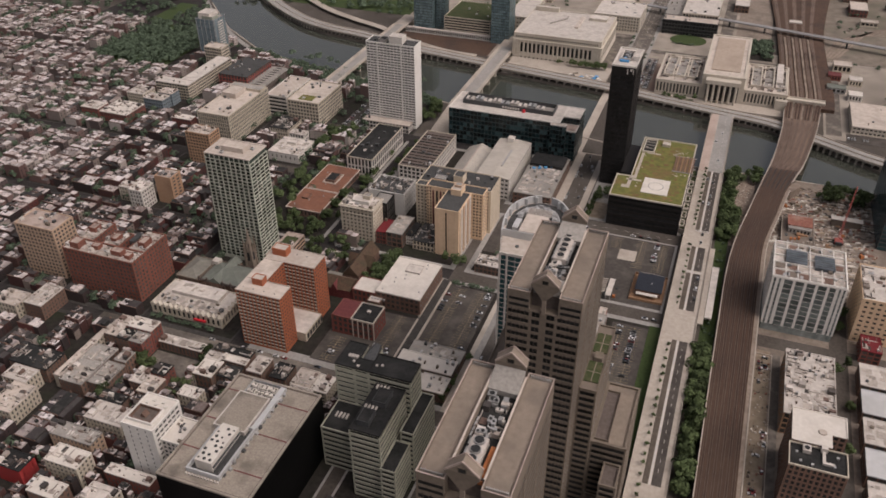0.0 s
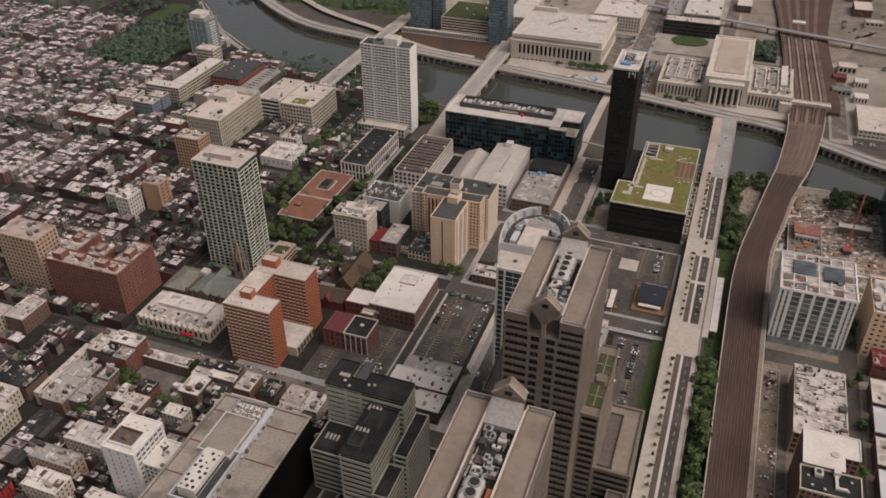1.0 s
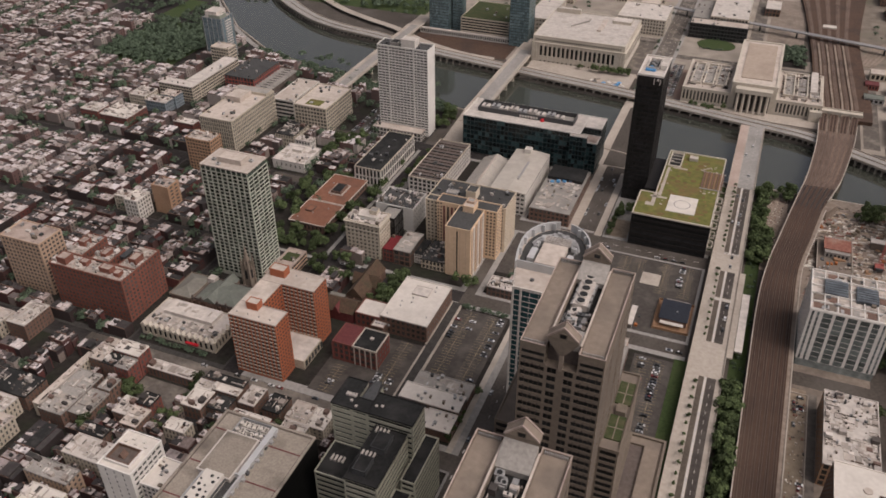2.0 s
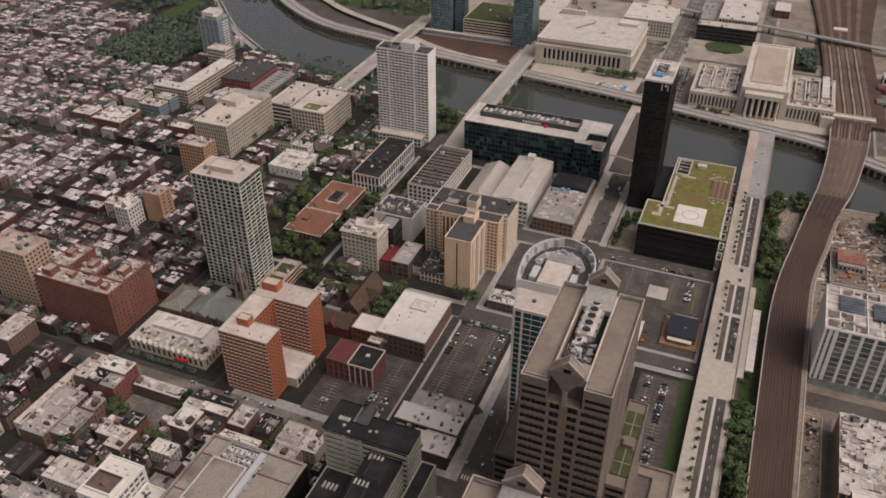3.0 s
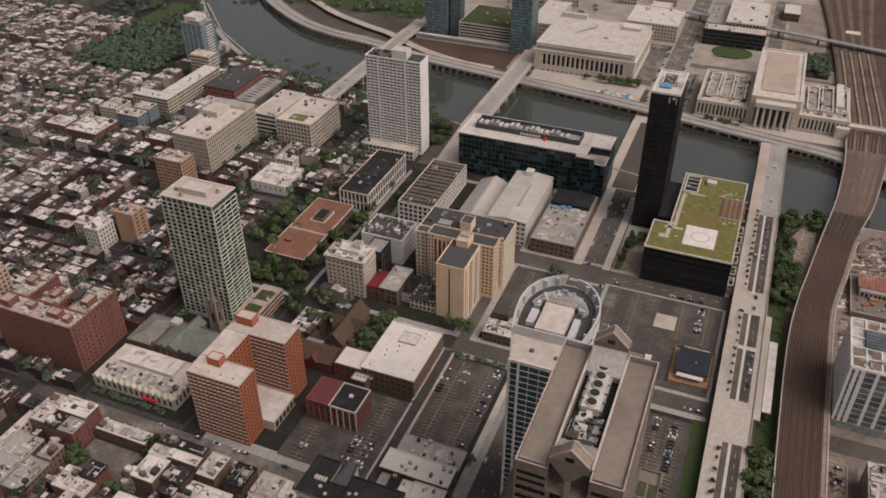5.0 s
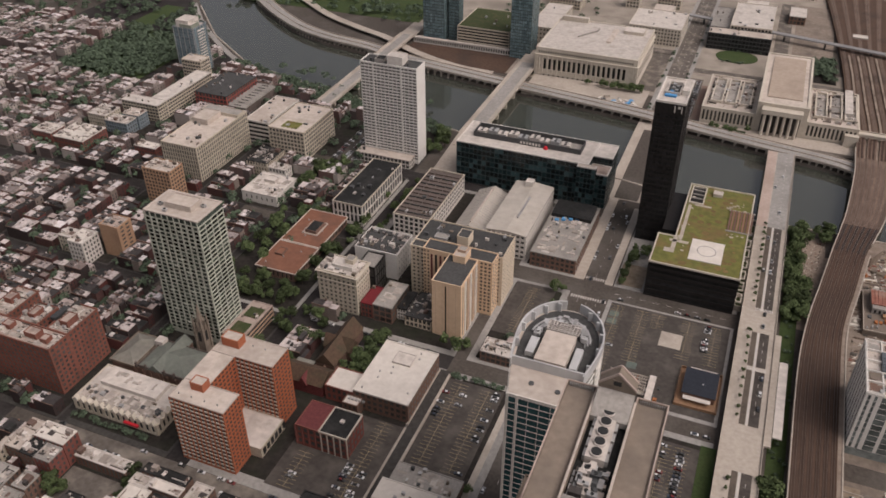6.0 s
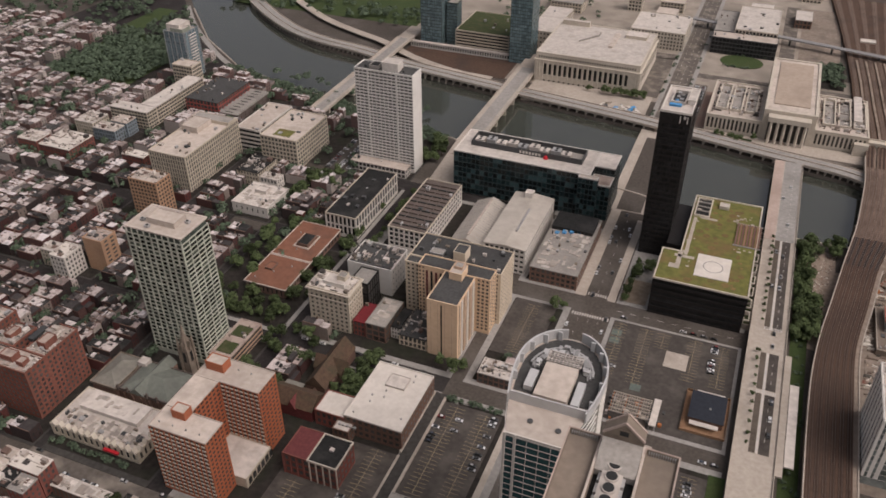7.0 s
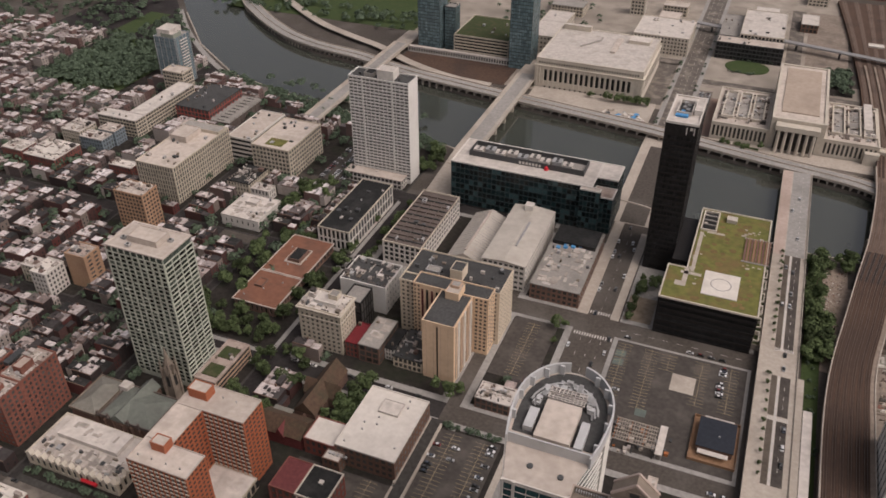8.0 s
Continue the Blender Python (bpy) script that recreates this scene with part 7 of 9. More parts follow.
for i in range(11):
    part("cowl", Solid().disc(-12.4 + i * 1.9, -34.6, 45.1, 46.5, 0.6, 8), "roof_white", root)

# white apartment tower with a sunken roof court
root, a, b = base_of("white_tower", "white rendered apartment building with a dark roof court", "apartment building", -281, -247, 240, 265)
facade(root, -a, 4, -b, b, 0, 44, 12, 3, 6, "white_bright", "glass_room", pier=4.6, band=1.9, mode="row", base=1, spans={"n": even(-b, b, 6, 0.9, 2.0)})
flat_roof(root, -a, 4, -b, b, 44, "roof_bright", "white_bright", 1.0)
# brown court floor, darkened so that it reads as a shaded well
part("roof_court", Solid().box(-a + 2.6, -a + 16.5, -b + 4.6, -b + 14.4, 44.1, 44.3), "slate", root)
part("court_wall", Solid().ring(-a + 2.2, -a + 16.9, -b + 4.2, -b + 14.8, 44, 46.2, 0.5), "brick_brown", root)
part("court_rim", Solid().ring(-a + 1.5, -a + 17.6, -b + 3.5, -b + 15.5, 44, 46.0, 0.65), "white_bright", root)
part("stair_hood", Solid().gable(-a + 7, -a + 11, -b + 7.6, -b + 11.6, 44.3, 47.4), "brick_brown", root)
for i in range(5):
    part("roof_bench", Solid().box(-a + 3 + i * 3.1, -a + 5 + i * 3.1, b - 7.5 + i % 2 * 2.6, b - 6 + i % 2 * 2.6, 44.1, 44.9), "white", root)
facade(root, 4.02, a, -b + 4, b - 2, 0, 34, 10, 4, 8, "white", "glass_dark", pier=1.2, band=1.4, mode="row", base=1)
flat_roof(root, 4.02, a, -b + 4, b - 2, 34, "roof_bright", "white_bright", 1.0)
clutter(root, 4.02, a, -b + 4, b - 2, 34, 8, 41, 2)

# shops by the lots
for x0, x1, y0, y1, h, rf, lab in ((-173, -133.5, 372, 386, 10, "roof_bright", "long brick shop building with a dirty white roof"), (-152, -133.5, 356, 371.5, 8, "roof_bright", "brick shop building with a white roof and light wells"), (-171, -133.5, 386.5, 402, 6, "roof_grey", "low brick shed with a weathered grey roof"), (-186, -158, 333, 345, 11, "roof_tan", "brick shop building with a stepped white roof")):
    root = block("shop_building", lab, x0, x1, y0, y1, h, 2, 10, 4, "brick_brown", roof=rf, category="shop", units=9, pier=1.4, band=2.2, mode="row")
for i in range(3):
    block("shop_building", "narrow brick shop building with a pale roof", -171 + i * 6.3, -165.2 + i * 6.3, 355, 371, 7 + i % 2 * 2, 2, 2, 4, "brick_brown", roof=("roof_grey", "roof_dark", "roof_bright")[i], category="shop", units=3, pier=1.4, band=2.2, mode="row")

# pavilion in the lot, a pale slab, and kiosks
root, a, b = base_of("pavilion", "low pavilion with a dark blue roof and timber decks", "pavilion", -40, -16, 507, 540)
part("deck", Solid().box(-a, a, -b, b, 0.2, 0.5), "timber", root)
part("wall", Solid().box(-a + 3, a - 2, -b + 7, b - 4, 0.5, 5), "brick_brown", root)
part("roof", Solid().box(-a + 2.5, a - 1.5, -b + 6.5, b - 3.5, 5, 5.5), surface("dark_blue_roof", (0.014, 0.016, 0.022), (0.028, 0.031, 0.04), 0.5, 0.6, 0.1, vary=0), root)
part("canopy", Solid().box(-a + 4, a - 4, -b + 3, -b + 6.2, 3.4, 3.8), "roof_white", root)
part("canopy", Solid().box(-a + 5, a - 3, b - 3.2, b - 0.8, 3.4, 3.8), "roof_white", root)
part("fence", Solid().ring(-a - 0.5, a + 0.5, -b - 0.5, b + 0.5, 0.2, 2.0, 0.25), "timber", root)
part("vent", Solid().disc(2, 0, 5.5, 6.2, 0.6, 8), "metal", root)
slab("concrete_pad", -58, -44, 556, 571, "bridge", "pale concrete slab in a parking lot", "pad", 0.35)
block("brick_kiosk", "tan brick kiosk at the lot edge", -57, -52, 473, 482, 6, 1, 1, 2, "brick_orange", roof="roof_tan", units=0, category="kiosk", pier=1.6, band=3)
perg = thing("pergola", "rusty steel pergola over a yard", "pergola", -69, 507, 0.1)
for i in range(17):
    part("beam", Solid().box(-11 + i * 1.35, -10.7 + i * 1.35, -8, 8, 7.5, 8.1), "rust" if i % 6 == 0 else "bridge", perg)
for y in (-8, -5.4, -2.6, 0, 2.6, 5.4, 8):
    part("rail", Solid().box(-11.5, 11.5, y - 0.2, y + 0.2, 8.1, 8.5), "bridge", perg)
for x in (-11, 0, 11):
    for y in (-7.6, 7.6):
        part("post", Solid().box(x - 0.25, x + 0.25, y - 0.25, y + 0.25, 0, 7.5), "metal_dark", perg)
rnd = random.Random(71)
for i in range(26):
    w, d, h = rnd.uniform(0.8, 3), rnd.uniform(0.8, 3), rnd.uniform(0.6, 2.6)
    x, y = rnd.uniform(-82, -50), rnd.uniform(497.5, 520)
    ob = tagged(new("equipment_box", Solid().box(-w / 2, w / 2, -d / 2, d / 2, 0, h).box(-w / 2 - 0.1, w / 2 + 0.1, -d / 2 - 0.1, d / 2 + 0.1, h, h + 0.12).mesh("equipment_box", rnd.choice(("metal", "metal_dark", "roof_white", "rust", "bridge")))), "weathered metal equipment box in a service yard", "equipment", "yard equipment")
    ob.location = (x, y, 0.28)
cano = thing("canopy", "white flat entrance canopy on posts", "canopy", -55, 509, 0.1)
part("roof", Solid().box(-2, 2, -10, 12, 4.6, 5.1), "roof_white", cano)
for y in (-9, 1, 11):
    for x in (-1.6, 1.6):
        part("post", Solid().box(x - 0.15, x + 0.15, y - 0.15, y + 0.15, 0, 4.6), "metal", cano)
block("shop_building", "low brick shop building with a cluttered white roof", -160, -139, 500, 514, 8, 2, 6, 4, "brick_brown", roof="roof_white", category="shop", units=12)
# larger low buildings among the houses
for x0, x1, y0, y1, h, fl, wl, rf in ((-371, -353, 281, 318, 12, 3, "brick_brown", "roof_grey"), (-352.5, -339, 286, 307, 11, 3, "brick_brown", "roof_grey"), (-348, -339, 307.5, 318, 13, 3, "brick_brown", "roof_grey"), (-371, -360, 326, 347, 15, 4, "brick_brown", "roof_tan"), (-359.5, -339, 336, 347, 17, 4, "brick_red", "roof_bright"), (-359.5, -350, 325, 335.5, 15, 4, "brick_brown", "roof_dark"), (-349.5, -339, 325, 335.5, 15, 4, "brick_red", "roof_grey"), (-337, -303, 339, 347, 7, 1, "brick_brown", "roof_white"),
                              (-294, -280, 317, 333, 10, 2, "brick_brown", "roof_bright"), (-296, -284, 334, 341, 9, 2, "brick_brown", "roof_white"), (-283.5, -265, 335, 341, 10, 3, "brick_brown", "roof_bright"), (-293, -265, 341.5, 347.5, 11, 3, "brick_brown", "roof_dark"), (-328, -318, 296, 310, 11, 3, "brick_brown", "roof_white"), (-317.5, -306, 290, 305, 11, 3, "brick_brown", "roof_tan"), (-317.5, -307, 305.5, 316, 13, 4, "brick_red", "roof_dark"), (-337, -318, 276, 284, 11, 3, "brick_brown", "roof_dark"), (-279, -266, 322, 334, 8, 2, "brick_brown", "roof_dark"),
                              (-261, -236, 316, 327, 9, 2, "sign_wall", "roof_bright"), (-246, -234, 332, 347, 9, 2, "brick_brown", "roof_dark"), (-262, -251, 331, 347, 10, 3, "brick_brown", "roof_white"), (-229, -215, 330, 346, 10, 3, "cream", "roof_tan"), (-214.5, -203, 330, 346, 9, 3, "cream", "roof_bright"), (-227, -211, 313, 329, 11, 3, "cream", "roof_white"), (-303, -288, 270, 290, 9, 2, "brick_brown", "roof_dark"), (-293, -278, 298, 307, 9, 2, "cream", "roof_bright"),
                              (-331, -304, 258, 273, 14, 4, "cream", "roof_white"), (-341, -311, 240, 251, 14, 4, "beige_pink", "roof_grey"), (-327, -304, 221, 234, 17, 5, "cream", "roof_bright"), (-396, -378, 246, 270, 12, 3, "cream", "roof_tan"), (-408, -388, 270.5, 283, 12, 3, "cream", "roof_white"), (-416, -385, 285, 303, 11, 3, "brick_brown", "roof_dark"), (-378, -373, 284, 333, 11, 3, "cream", "roof_tan"), (-355, -337, 211, 223, 13, 4, "sign_wall", "roof_dark"),
                              (-322, -302, 201, 212, 15, 4, "brick_brown", "roof_bright"), (-291, -272, 208, 219, 15, 4, "cream", "roof_white"), (-293, -262, 229, 236, 11, 3, "brick_red", "roof_bright"), (-451, -435, 336, 360, 13, 4, "brick_brown", "roof_white"), (-474, -454, 331, 347, 12, 3, "cream", "roof_tan")):
    block("low_building", "low " + {"cream": "pale rendered", "beige_pink": "pinkish rendered", "brick_red": "red brick", "brick_brown": "brown brick", "sign_wall": "bright red painted"}[wl] + " building with a " + {"roof_white": "patched white", "roof_bright": "clean white", "roof_grey": "grey gravel", "roof_tan": "tan", "roof_dark": "dark tar"}[rf] + " roof", x0, x1, y0, y1, h, fl, max(3, int((x1 - x0) / 3)), max(3, int((y1 - y0) / 3)), wl, roof=rf, units=0, mode="row", pier=3.0 if wl == "sign_wall" else 1.6, band=3.4 if wl == "sign_wall" else 1.7, group="low buildings")
for x0, x1, y0, y1, h, wl, rf in ((-597, -572, 668, 682, 12, "blue_paint", "roof_white"), (-588, -570, 682.5, 696, 14, "blue_paint", "roof_tan"), (-622, -588, 627, 658, 10, "brick_red", "roof_bright"), (-646, -624, 627, 644, 12, "brick_red", "roof_white"), (-620, -599, 671, 692, 14, "cream", "roof_white"),
                                  (-538, -515, 637, 647, 12, "brick_red", "roof_bright"), (-430, -409, 651, 679, 12, "cream", "roof_dark"), (-408, -391, 651, 661, 9, "white", "roof_white"), (-475, -461.5, 488, 505, 19, "white", "roof_bright"), (-494, -476, 497, 508, 14, "cream", "roof_white")):
    block("low_building", {"blue_paint": "blue-grey painted", "brick_red": "red brick", "cream": "cream rendered", "white": "white rendered"}[wl] + " building among row houses with a flat roof", x0, x1, y0, y1, h, int(h / 3.4), max(3, int((x1 - x0) / 3)), max(3, int((y1 - y0) / 3)), wl, roof=rf, units=0, mode="row", show="", pier=1.5, band=1.6, group="low buildings")
slab("vacant_lot", -338, -302, 312, 337, "lot_worn", "vacant dirt lot between houses", "lot", 0.26)
TAKEN.append((-338, -302, 312, 337))

# buildings north of the railway
root, a, b = base_of("white_office", "white framed office building with large glass bays", "office building", 53, 101, 504, 550)
facade(root, -a, a, -b, b, 6, 46, 10, 3, 12, "white_bright", "glass_grey", pier=1.2, band=0.3, proud=0.2, mode="row", show="es", spans={"e": [(-22.6, -21.2), (-19.4, -18), (-15.8, -10.4), (-8.6, -3.2), (-1.4, 4.0), (5.8, 11.2), (13.0, 16.8), (18.8, 20.0), (21.6, 22.8)], "s": even(-b, b, 8, 4.2)})
part("ground_storey", Solid().box(-a + 0.6, a - 0.6, -b + 0.6, b - 0.6, 0, 6), "glass_pale", root)
flat_roof(root, -a, a, -b, b, 46, "roof_tan", "white_bright", 1.0)
for x0, x1, y0, y1 in ((-16, -2, -4, 12), (3, 16, -6, 10)):
    part("atrium_roof", Solid().box(x0, x1, y0, y1, 46.1, 48.5), "atrium", root)
    for i in range(1, 6):
        part("glazing_bar", Solid().box(x0, x1, y0 + (y1 - y0) * i / 6 - 0.15, y0 + (y1 - y0) * i / 6 + 0.15, 48.4, 48.7), "metal_dark" if i % 2 else "frame_teal", root)
for i, (x0, y0, w, d) in enumerate(((-22, -20, 6, 6), (-14.5, -20.5, 5.6, 7), (-6.8, -20.5, 6, 6), (1.2, -20, 5, 6.5), (8.8, -20.6, 6, 7), (-22, -11, 5.6, 6), (-14, -11.4, 6, 6), (-22, 14.5, 5, 5), (-14, 14, 6, 6), (2, 14.5, 5.5, 5), (17, -2, 4.5, 6))):
    part("roof_well", Solid().box(x0, x0 + w, y0, y0 + d, 46.1, 46.75 + i % 3 * 0.05), ("brick_brown", "plaza", "brick_brown", "roof_grey")[i % 4], root)
for i in range(7):
    part("roof_frame", Solid().box(-a + i * 7.8 - 0.3 + 0.6, -a + i * 7.8 + 0.9, -b + 0.5, b - 0.5, 46.1, 47.3), "white_bright", root)
for i in range(6):
    part("roof_frame", Solid().box(-a + 0.5, a - 0.5, -b + i * 9 + 0.3, -b + i * 9 + 0.8, 46.1, 47.6), "white_bright", root)
for x0, x1, y0, y1 in ((-a, a, -b, -5), (-a, a, 12, b), (-a, -16, -5, 12), (16, a, -5, 12)):
    patches(root, x0, x1, y0, y1, 46, int(x1 + y0), 8)
clutter(root, -a, a, -b, -4, 46, 10, 5, 3.5)
clutter(root, -a, a, 12, b, 46, 8, 6, 3.5)
block("brick_warehouse", "low warehouse with a pale patched roof and vents", 69, 99, 404, 466, 17, 4, 8, 14, "brick_tan", roof="roof_white", units=12, mode="row", show="es", mess=True)
root, a, b = base_of("brick_office", "tan brick office building with black and white roofs", "office building", 69, 99, 345, 388)
facade(root, -a, a, -b, -b + 17, 0, 35, 9, 10, 6, "brick_brown", "glass_dark", pier=1.2, band=1.5, mode="row", show="es")
flat_roof(root, -a, a, -b, -b + 17, 35, "roof_dark", "cream", 0.9)
facade(root, -a + 1, a - 8, -b + 17.02, -b + 27, 0, 37, 10, 6, 4, "brick_brown", "glass_dark", pier=1.2, band=1.5, mode="row", show="s")
facade(root, -a + 1, a, -b + 27.02, b, 0, 37, 10, 8, 5, "brick_brown", "glass_dark", pier=1.2, band=1.5, mode="row", show="es")
part("roof", Solid().prism([(-a + 1, -b + 17), (a - 8, -b + 17), (a - 8, -b + 27), (a, -b + 27), (a, b), (-a + 1, b)], 37, 37.5), "roof_bright", root)
part("parapet", Solid().box(-a + 0.9, -a + 1.5, -b + 17, b, 37, 38).box(-a + 1.5, a, b - 0.6, b, 37, 38).box(a - 0.6, a, -b + 27, b - 0.6, 37, 38), "roof_bright", root)
part("roof_hatch", Solid().disc(2, 6, 37.4, 38.0, 2.4, 16, 2.2), "roof_tan", root)
roof_unit(root, -6, -b + 13, 35.1, 4, 5, 2.2, "roof_white", 1)
part("roof_duct", Solid().box(2, 3.6, -b + 5, -b + 17.5, 35.1, 36.4).box(3.6, 8, -b + 5, -b + 6.6, 35.1, 36.4).box(1.2, 4.6, -b + 14, -b + 17, 35.1, 38.4), "roof_white", root)
for x, y in ((-9, 4), (8, 5), (10, 12), (-11, 10), (-3, 3)):
    roof_unit(root, x, -b + y, 35.1, 1.2, 1.2, 0.9, "metal")
block("tan_building", "tan rendered block with a white roof", 113, 150, 512, 556, 36, 9, 8, 10, "beige", roof="roof_white", units=3, mode="row", show="es", pier=2.2, band=2.4)
block("town_house", "row house with a red metal roof", 118, 131, 490, 508, 10, 3, 3, 4, "brick_red", roof="red_roof", category="house", units=1)
for i in range(5):
    block("row_warehouse", "brick shed with a pale ribbed roof", 116, 150, 350 + i * 26, 372 + i * 26, 10, 2, 6, 5, "brick_brown", roof="roof_metal" if i % 2 else "roof_white", category="warehouse", units=3, group="sheds")
r = block("glass_block", "dark blue glass building beside the site", 138, 190, 640, 720, 50, 13, 8, 14, "metal_dark", "glass_blue", roof="roof_grey", mode="row", show="es", units=3, pier=0.4, band=0.8)
site = thing("unfinished_building", "half-built concrete building with a red formwork deck", "building site", 78, 640, 0.25)
part("lower_floor", Solid().box(-14, 12, -24, 22, 0, 4.2), "plaza", site)
part("parapet", Solid().ring(-14, 12, -24, 22, 4.2, 5.0, 0.5), "bridge", site)
part("upper_floor", Solid().box(-9, 9, -4, 19, 4.2, 9), "roof_grey", site)
part("deck", Solid().box(-9.6, 9.6, 0, 16, 9.02, 9.8), "formwork", site)
for i in range(9):
    part("beam", Solid().box(-10 + i * 2.3, -9.3 + i * 2.3, -0.6, 16.6, 9.8, 10.2), "formwork", site)
for i in range(6):
    part("opening", Solid().box(-7.6 + i * 2.8, -6.2 + i * 2.8, -4.1, -3.6, 5.2, 7.6), "glass_dark", site)
    part("column", Solid().box(-9 + i * 3.5, -8.4 + i * 3.5, -1.2, -0.5, 4.2, 9.02), "bridge", site)
for i in range(14):
    w = 0.8 + i * 7 % 5 * 0.5
    part("pallet", Solid().box(-12 + i * 5 % 22, -12 + i * 5 % 22 + w, -22 + i * 7 % 17, -21 + i * 7 % 17 + w, 4.2, 4.9 + i % 3 * 0.6), ("metal", "rust", "timber", "bridge", "metal_dark")[i % 5], site)
# building site: stacked materials, rubble, plant
rnd = random.Random(21)
for i in range(90):
    x, y = rnd.uniform(62, 132), rnd.uniform(566, 715)
    if 60 < x < 94 and 612 < y < 666:
        x += 34
    s = Solid()
    w, d, h = rnd.uniform(0.8, 4.5), rnd.uniform(0.8, 5), rnd.uniform(0.4, 2.4)
    s.prism([(-w / 2, -d / 2), (w / 2, -d / 2 * 0.8), (w / 2 * 0.9, d / 2), (-w / 2 * 0.8, d / 2)], 0, h, [(-w / 3, -d / 3), (w / 2, -d / 3), (w / 3, d / 2.5), (-w / 3, d / 2.5)])
    ob = tagged(new("crate", s.mesh("crate", rnd.choice(["rust", "roof_white", "timber", "concrete", "roof_white", "metal", "dirt", "bridge"]))), "worn crate of building material on bare earth", "crate", "site materials")
    ob.location, ob.rotation_euler = (x, y, 0.25), (0, 0, rnd.uniform(0, 3))
rub = Solid()
for i in range(1500):
    x, y = rnd.uniform(58, 138), rnd.uniform(555, 726)
    w, d, h = rnd.uniform(0.4, 2.2) * rnd.choice((1, 1, 2.4)), rnd.uniform(0.4, 2.0), rnd.uniform(0.2, 1.1)
    rub.prism([(x - w, y - d), (x + w, y - d * 0.6), (x + w * 0.7, y + d), (x - w * 0.8, y + d * 0.9)], 0.2, 0.25 + h, [(x - w * 0.6, y - d * 0.5), (x + w * 0.7, y - d * 0.4), (x + w * 0.5, y + d * 0.6), (x - w * 0.5, y + d * 0.5)])
tagged(new("rubble", rub.mesh("rubble", "site_rubble")), "rubble, boards and pipes strewn over a building site", "rubble", kind="stuff")
crane = thing("crawler_crane", "red crawler crane with a lattice boom on a building site", "crane", 109, 640, 0.25)
for y in (-2.3, 2.3):
    part("track", Solid().prism([(-3.6, y - 0.6), (3.6, y - 0.6), (3.6, y + 0.6), (-3.6, y + 0.6)], 0, 1.2, [(-3, y - 0.6), (3, y - 0.6), (3, y + 0.6), (-3, y + 0.6)]), "tyre", crane)
cab = part("cab", Solid().box(-3, 3.2, -4.4, 2.2, 1.3, 3.6).box(1.2, 3.1, 0.2, 2.2, 3.6, 4.6), "loft_red", crane)
part("counterweight", Solid().box(-2.6, 2.6, -6.2, -4.4, 1.5, 3.8), "metal_dark", cab)
foot, tip = Vector((0, 2, 3)), Vector((8.5, 41, 33))
ahead = (tip - foot).normalized()
across = ahead.cross(Vector((0, 0, 1))).normalized()
rise = across.cross(ahead)
chords = [(i * across + j * rise) * 0.8 for i, j in ((-1, -1), (1, -1), (1, 1), (-1, 1))]
for c in chords:
    part("boom_chord", beam(foot + c, tip + c * 0.4, 0.26), "loft_red", crane)
for k in range(16):
    lo, hi = foot + (tip - foot) * k / 16, foot + (tip - foot) * (k + 1) / 16
    lace = Solid()
    for i in range(4):
        b2 = beam(lo + chords[i] * (1 - 0.6 * k / 16), hi + chords[(i + 1) % 4] * (1 - 0.6 * (k + 1) / 16), 0.22)
        n = len(lace.v)
        lace.v += b2.v
        lace.f += [tuple(n + q for q in f) for f in b2.f]
    part("boom_lacing", lace, "loft_red", crane)
part("hoist_rope", beam(tip, tip - Vector((0, 0, 26)), 0.12), "metal_dark", crane)
shed = thing("site_shed", "long site shed with a white flat roof", "shed", 115.5, 669, 0.25)
part("roof", Solid().box(-12.5, 12.5, -3.2, 3.2, 6.6, 7.2), "roof_bright", shed)
part("wall", Solid().box(-11.8, 11.8, -2.6, 2.6, 0, 6.6), "plaza", shed)
slab("road_site", 96, 104, 575, 690, "shoulder", "sandy haul road across a building site", "earth", 0.32)


# ---- west of the river ----
root, a, b = base_of("mail_building", "large pale limestone mail building with tall pilastered windows", "public building", -260, -150, 947, 1046)
facade(root, -a, a, -b, b, 0, 24, 1, 17, 15, "limestone", "glass_dark", pier=3.0, band=9, proud=0.9, base=3, mode="each", spans={"e": [(-a + 10 + i * 5.3, -a + 13 + i * 5.3) for i in range(17)]})
part("attic", Solid().box(-a + 1, a - 1, -b + 1, b - 1, 24, 31), "limestone", root)
part("cornice", Solid().ring(-a - 0.8, a + 0.8, -b - 0.8, b + 0.8, 23.4, 24.6, 1.6), "limestone", root)
flat_roof(root, -a + 1, a - 1, -b + 1, b - 1, 31, "roof_white", "limestone", 0.8, 1.5)
for i in range(17):
    part("pilaster", Solid().box(-a + 8.6 + i * 5.3, -a + 9.6 + i * 5.3, -b - 0.5, -b + 0.1, 3, 23), "limestone", root)
    part("lower_window", Solid().box(-a + 10.6 + i * 5.3, -a + 12.2 + i * 5.3, -b - 0.06, -b + 0.2, 1.2, 3.0), "glass_dark", root)
for x in (-a + 2, -a + 5, a - 5, a - 2):
    part("corner_pier", Solid().box(x - 1, x + 1, -b - 0.6, -b + 0.1, 0, 24), "limestone", root)
for i in range(40):
    part("attic_window", Solid().box(-a + 4 + i * 2.55, -a + 5.3 + i * 2.55, -b + 0.92, -b + 1.1, 26, 28.4), "glass_room", root)
part("roof_ridge", strip([(-20, -4), (-4, 20), (-4, 28)], 0.6, 32.5, 1.6), "roof_grey", root)
part("roof_monitor", Solid().box(12, 17, -10, 32, 31, 33), "roof_tan", root)
pent(root, 24, 46, 24, 40, 31, 34, "limestone", "roof_white")
pent(root, -50, -20, b - 8, b - 2, 31, 36, "limestone", "roof_white")

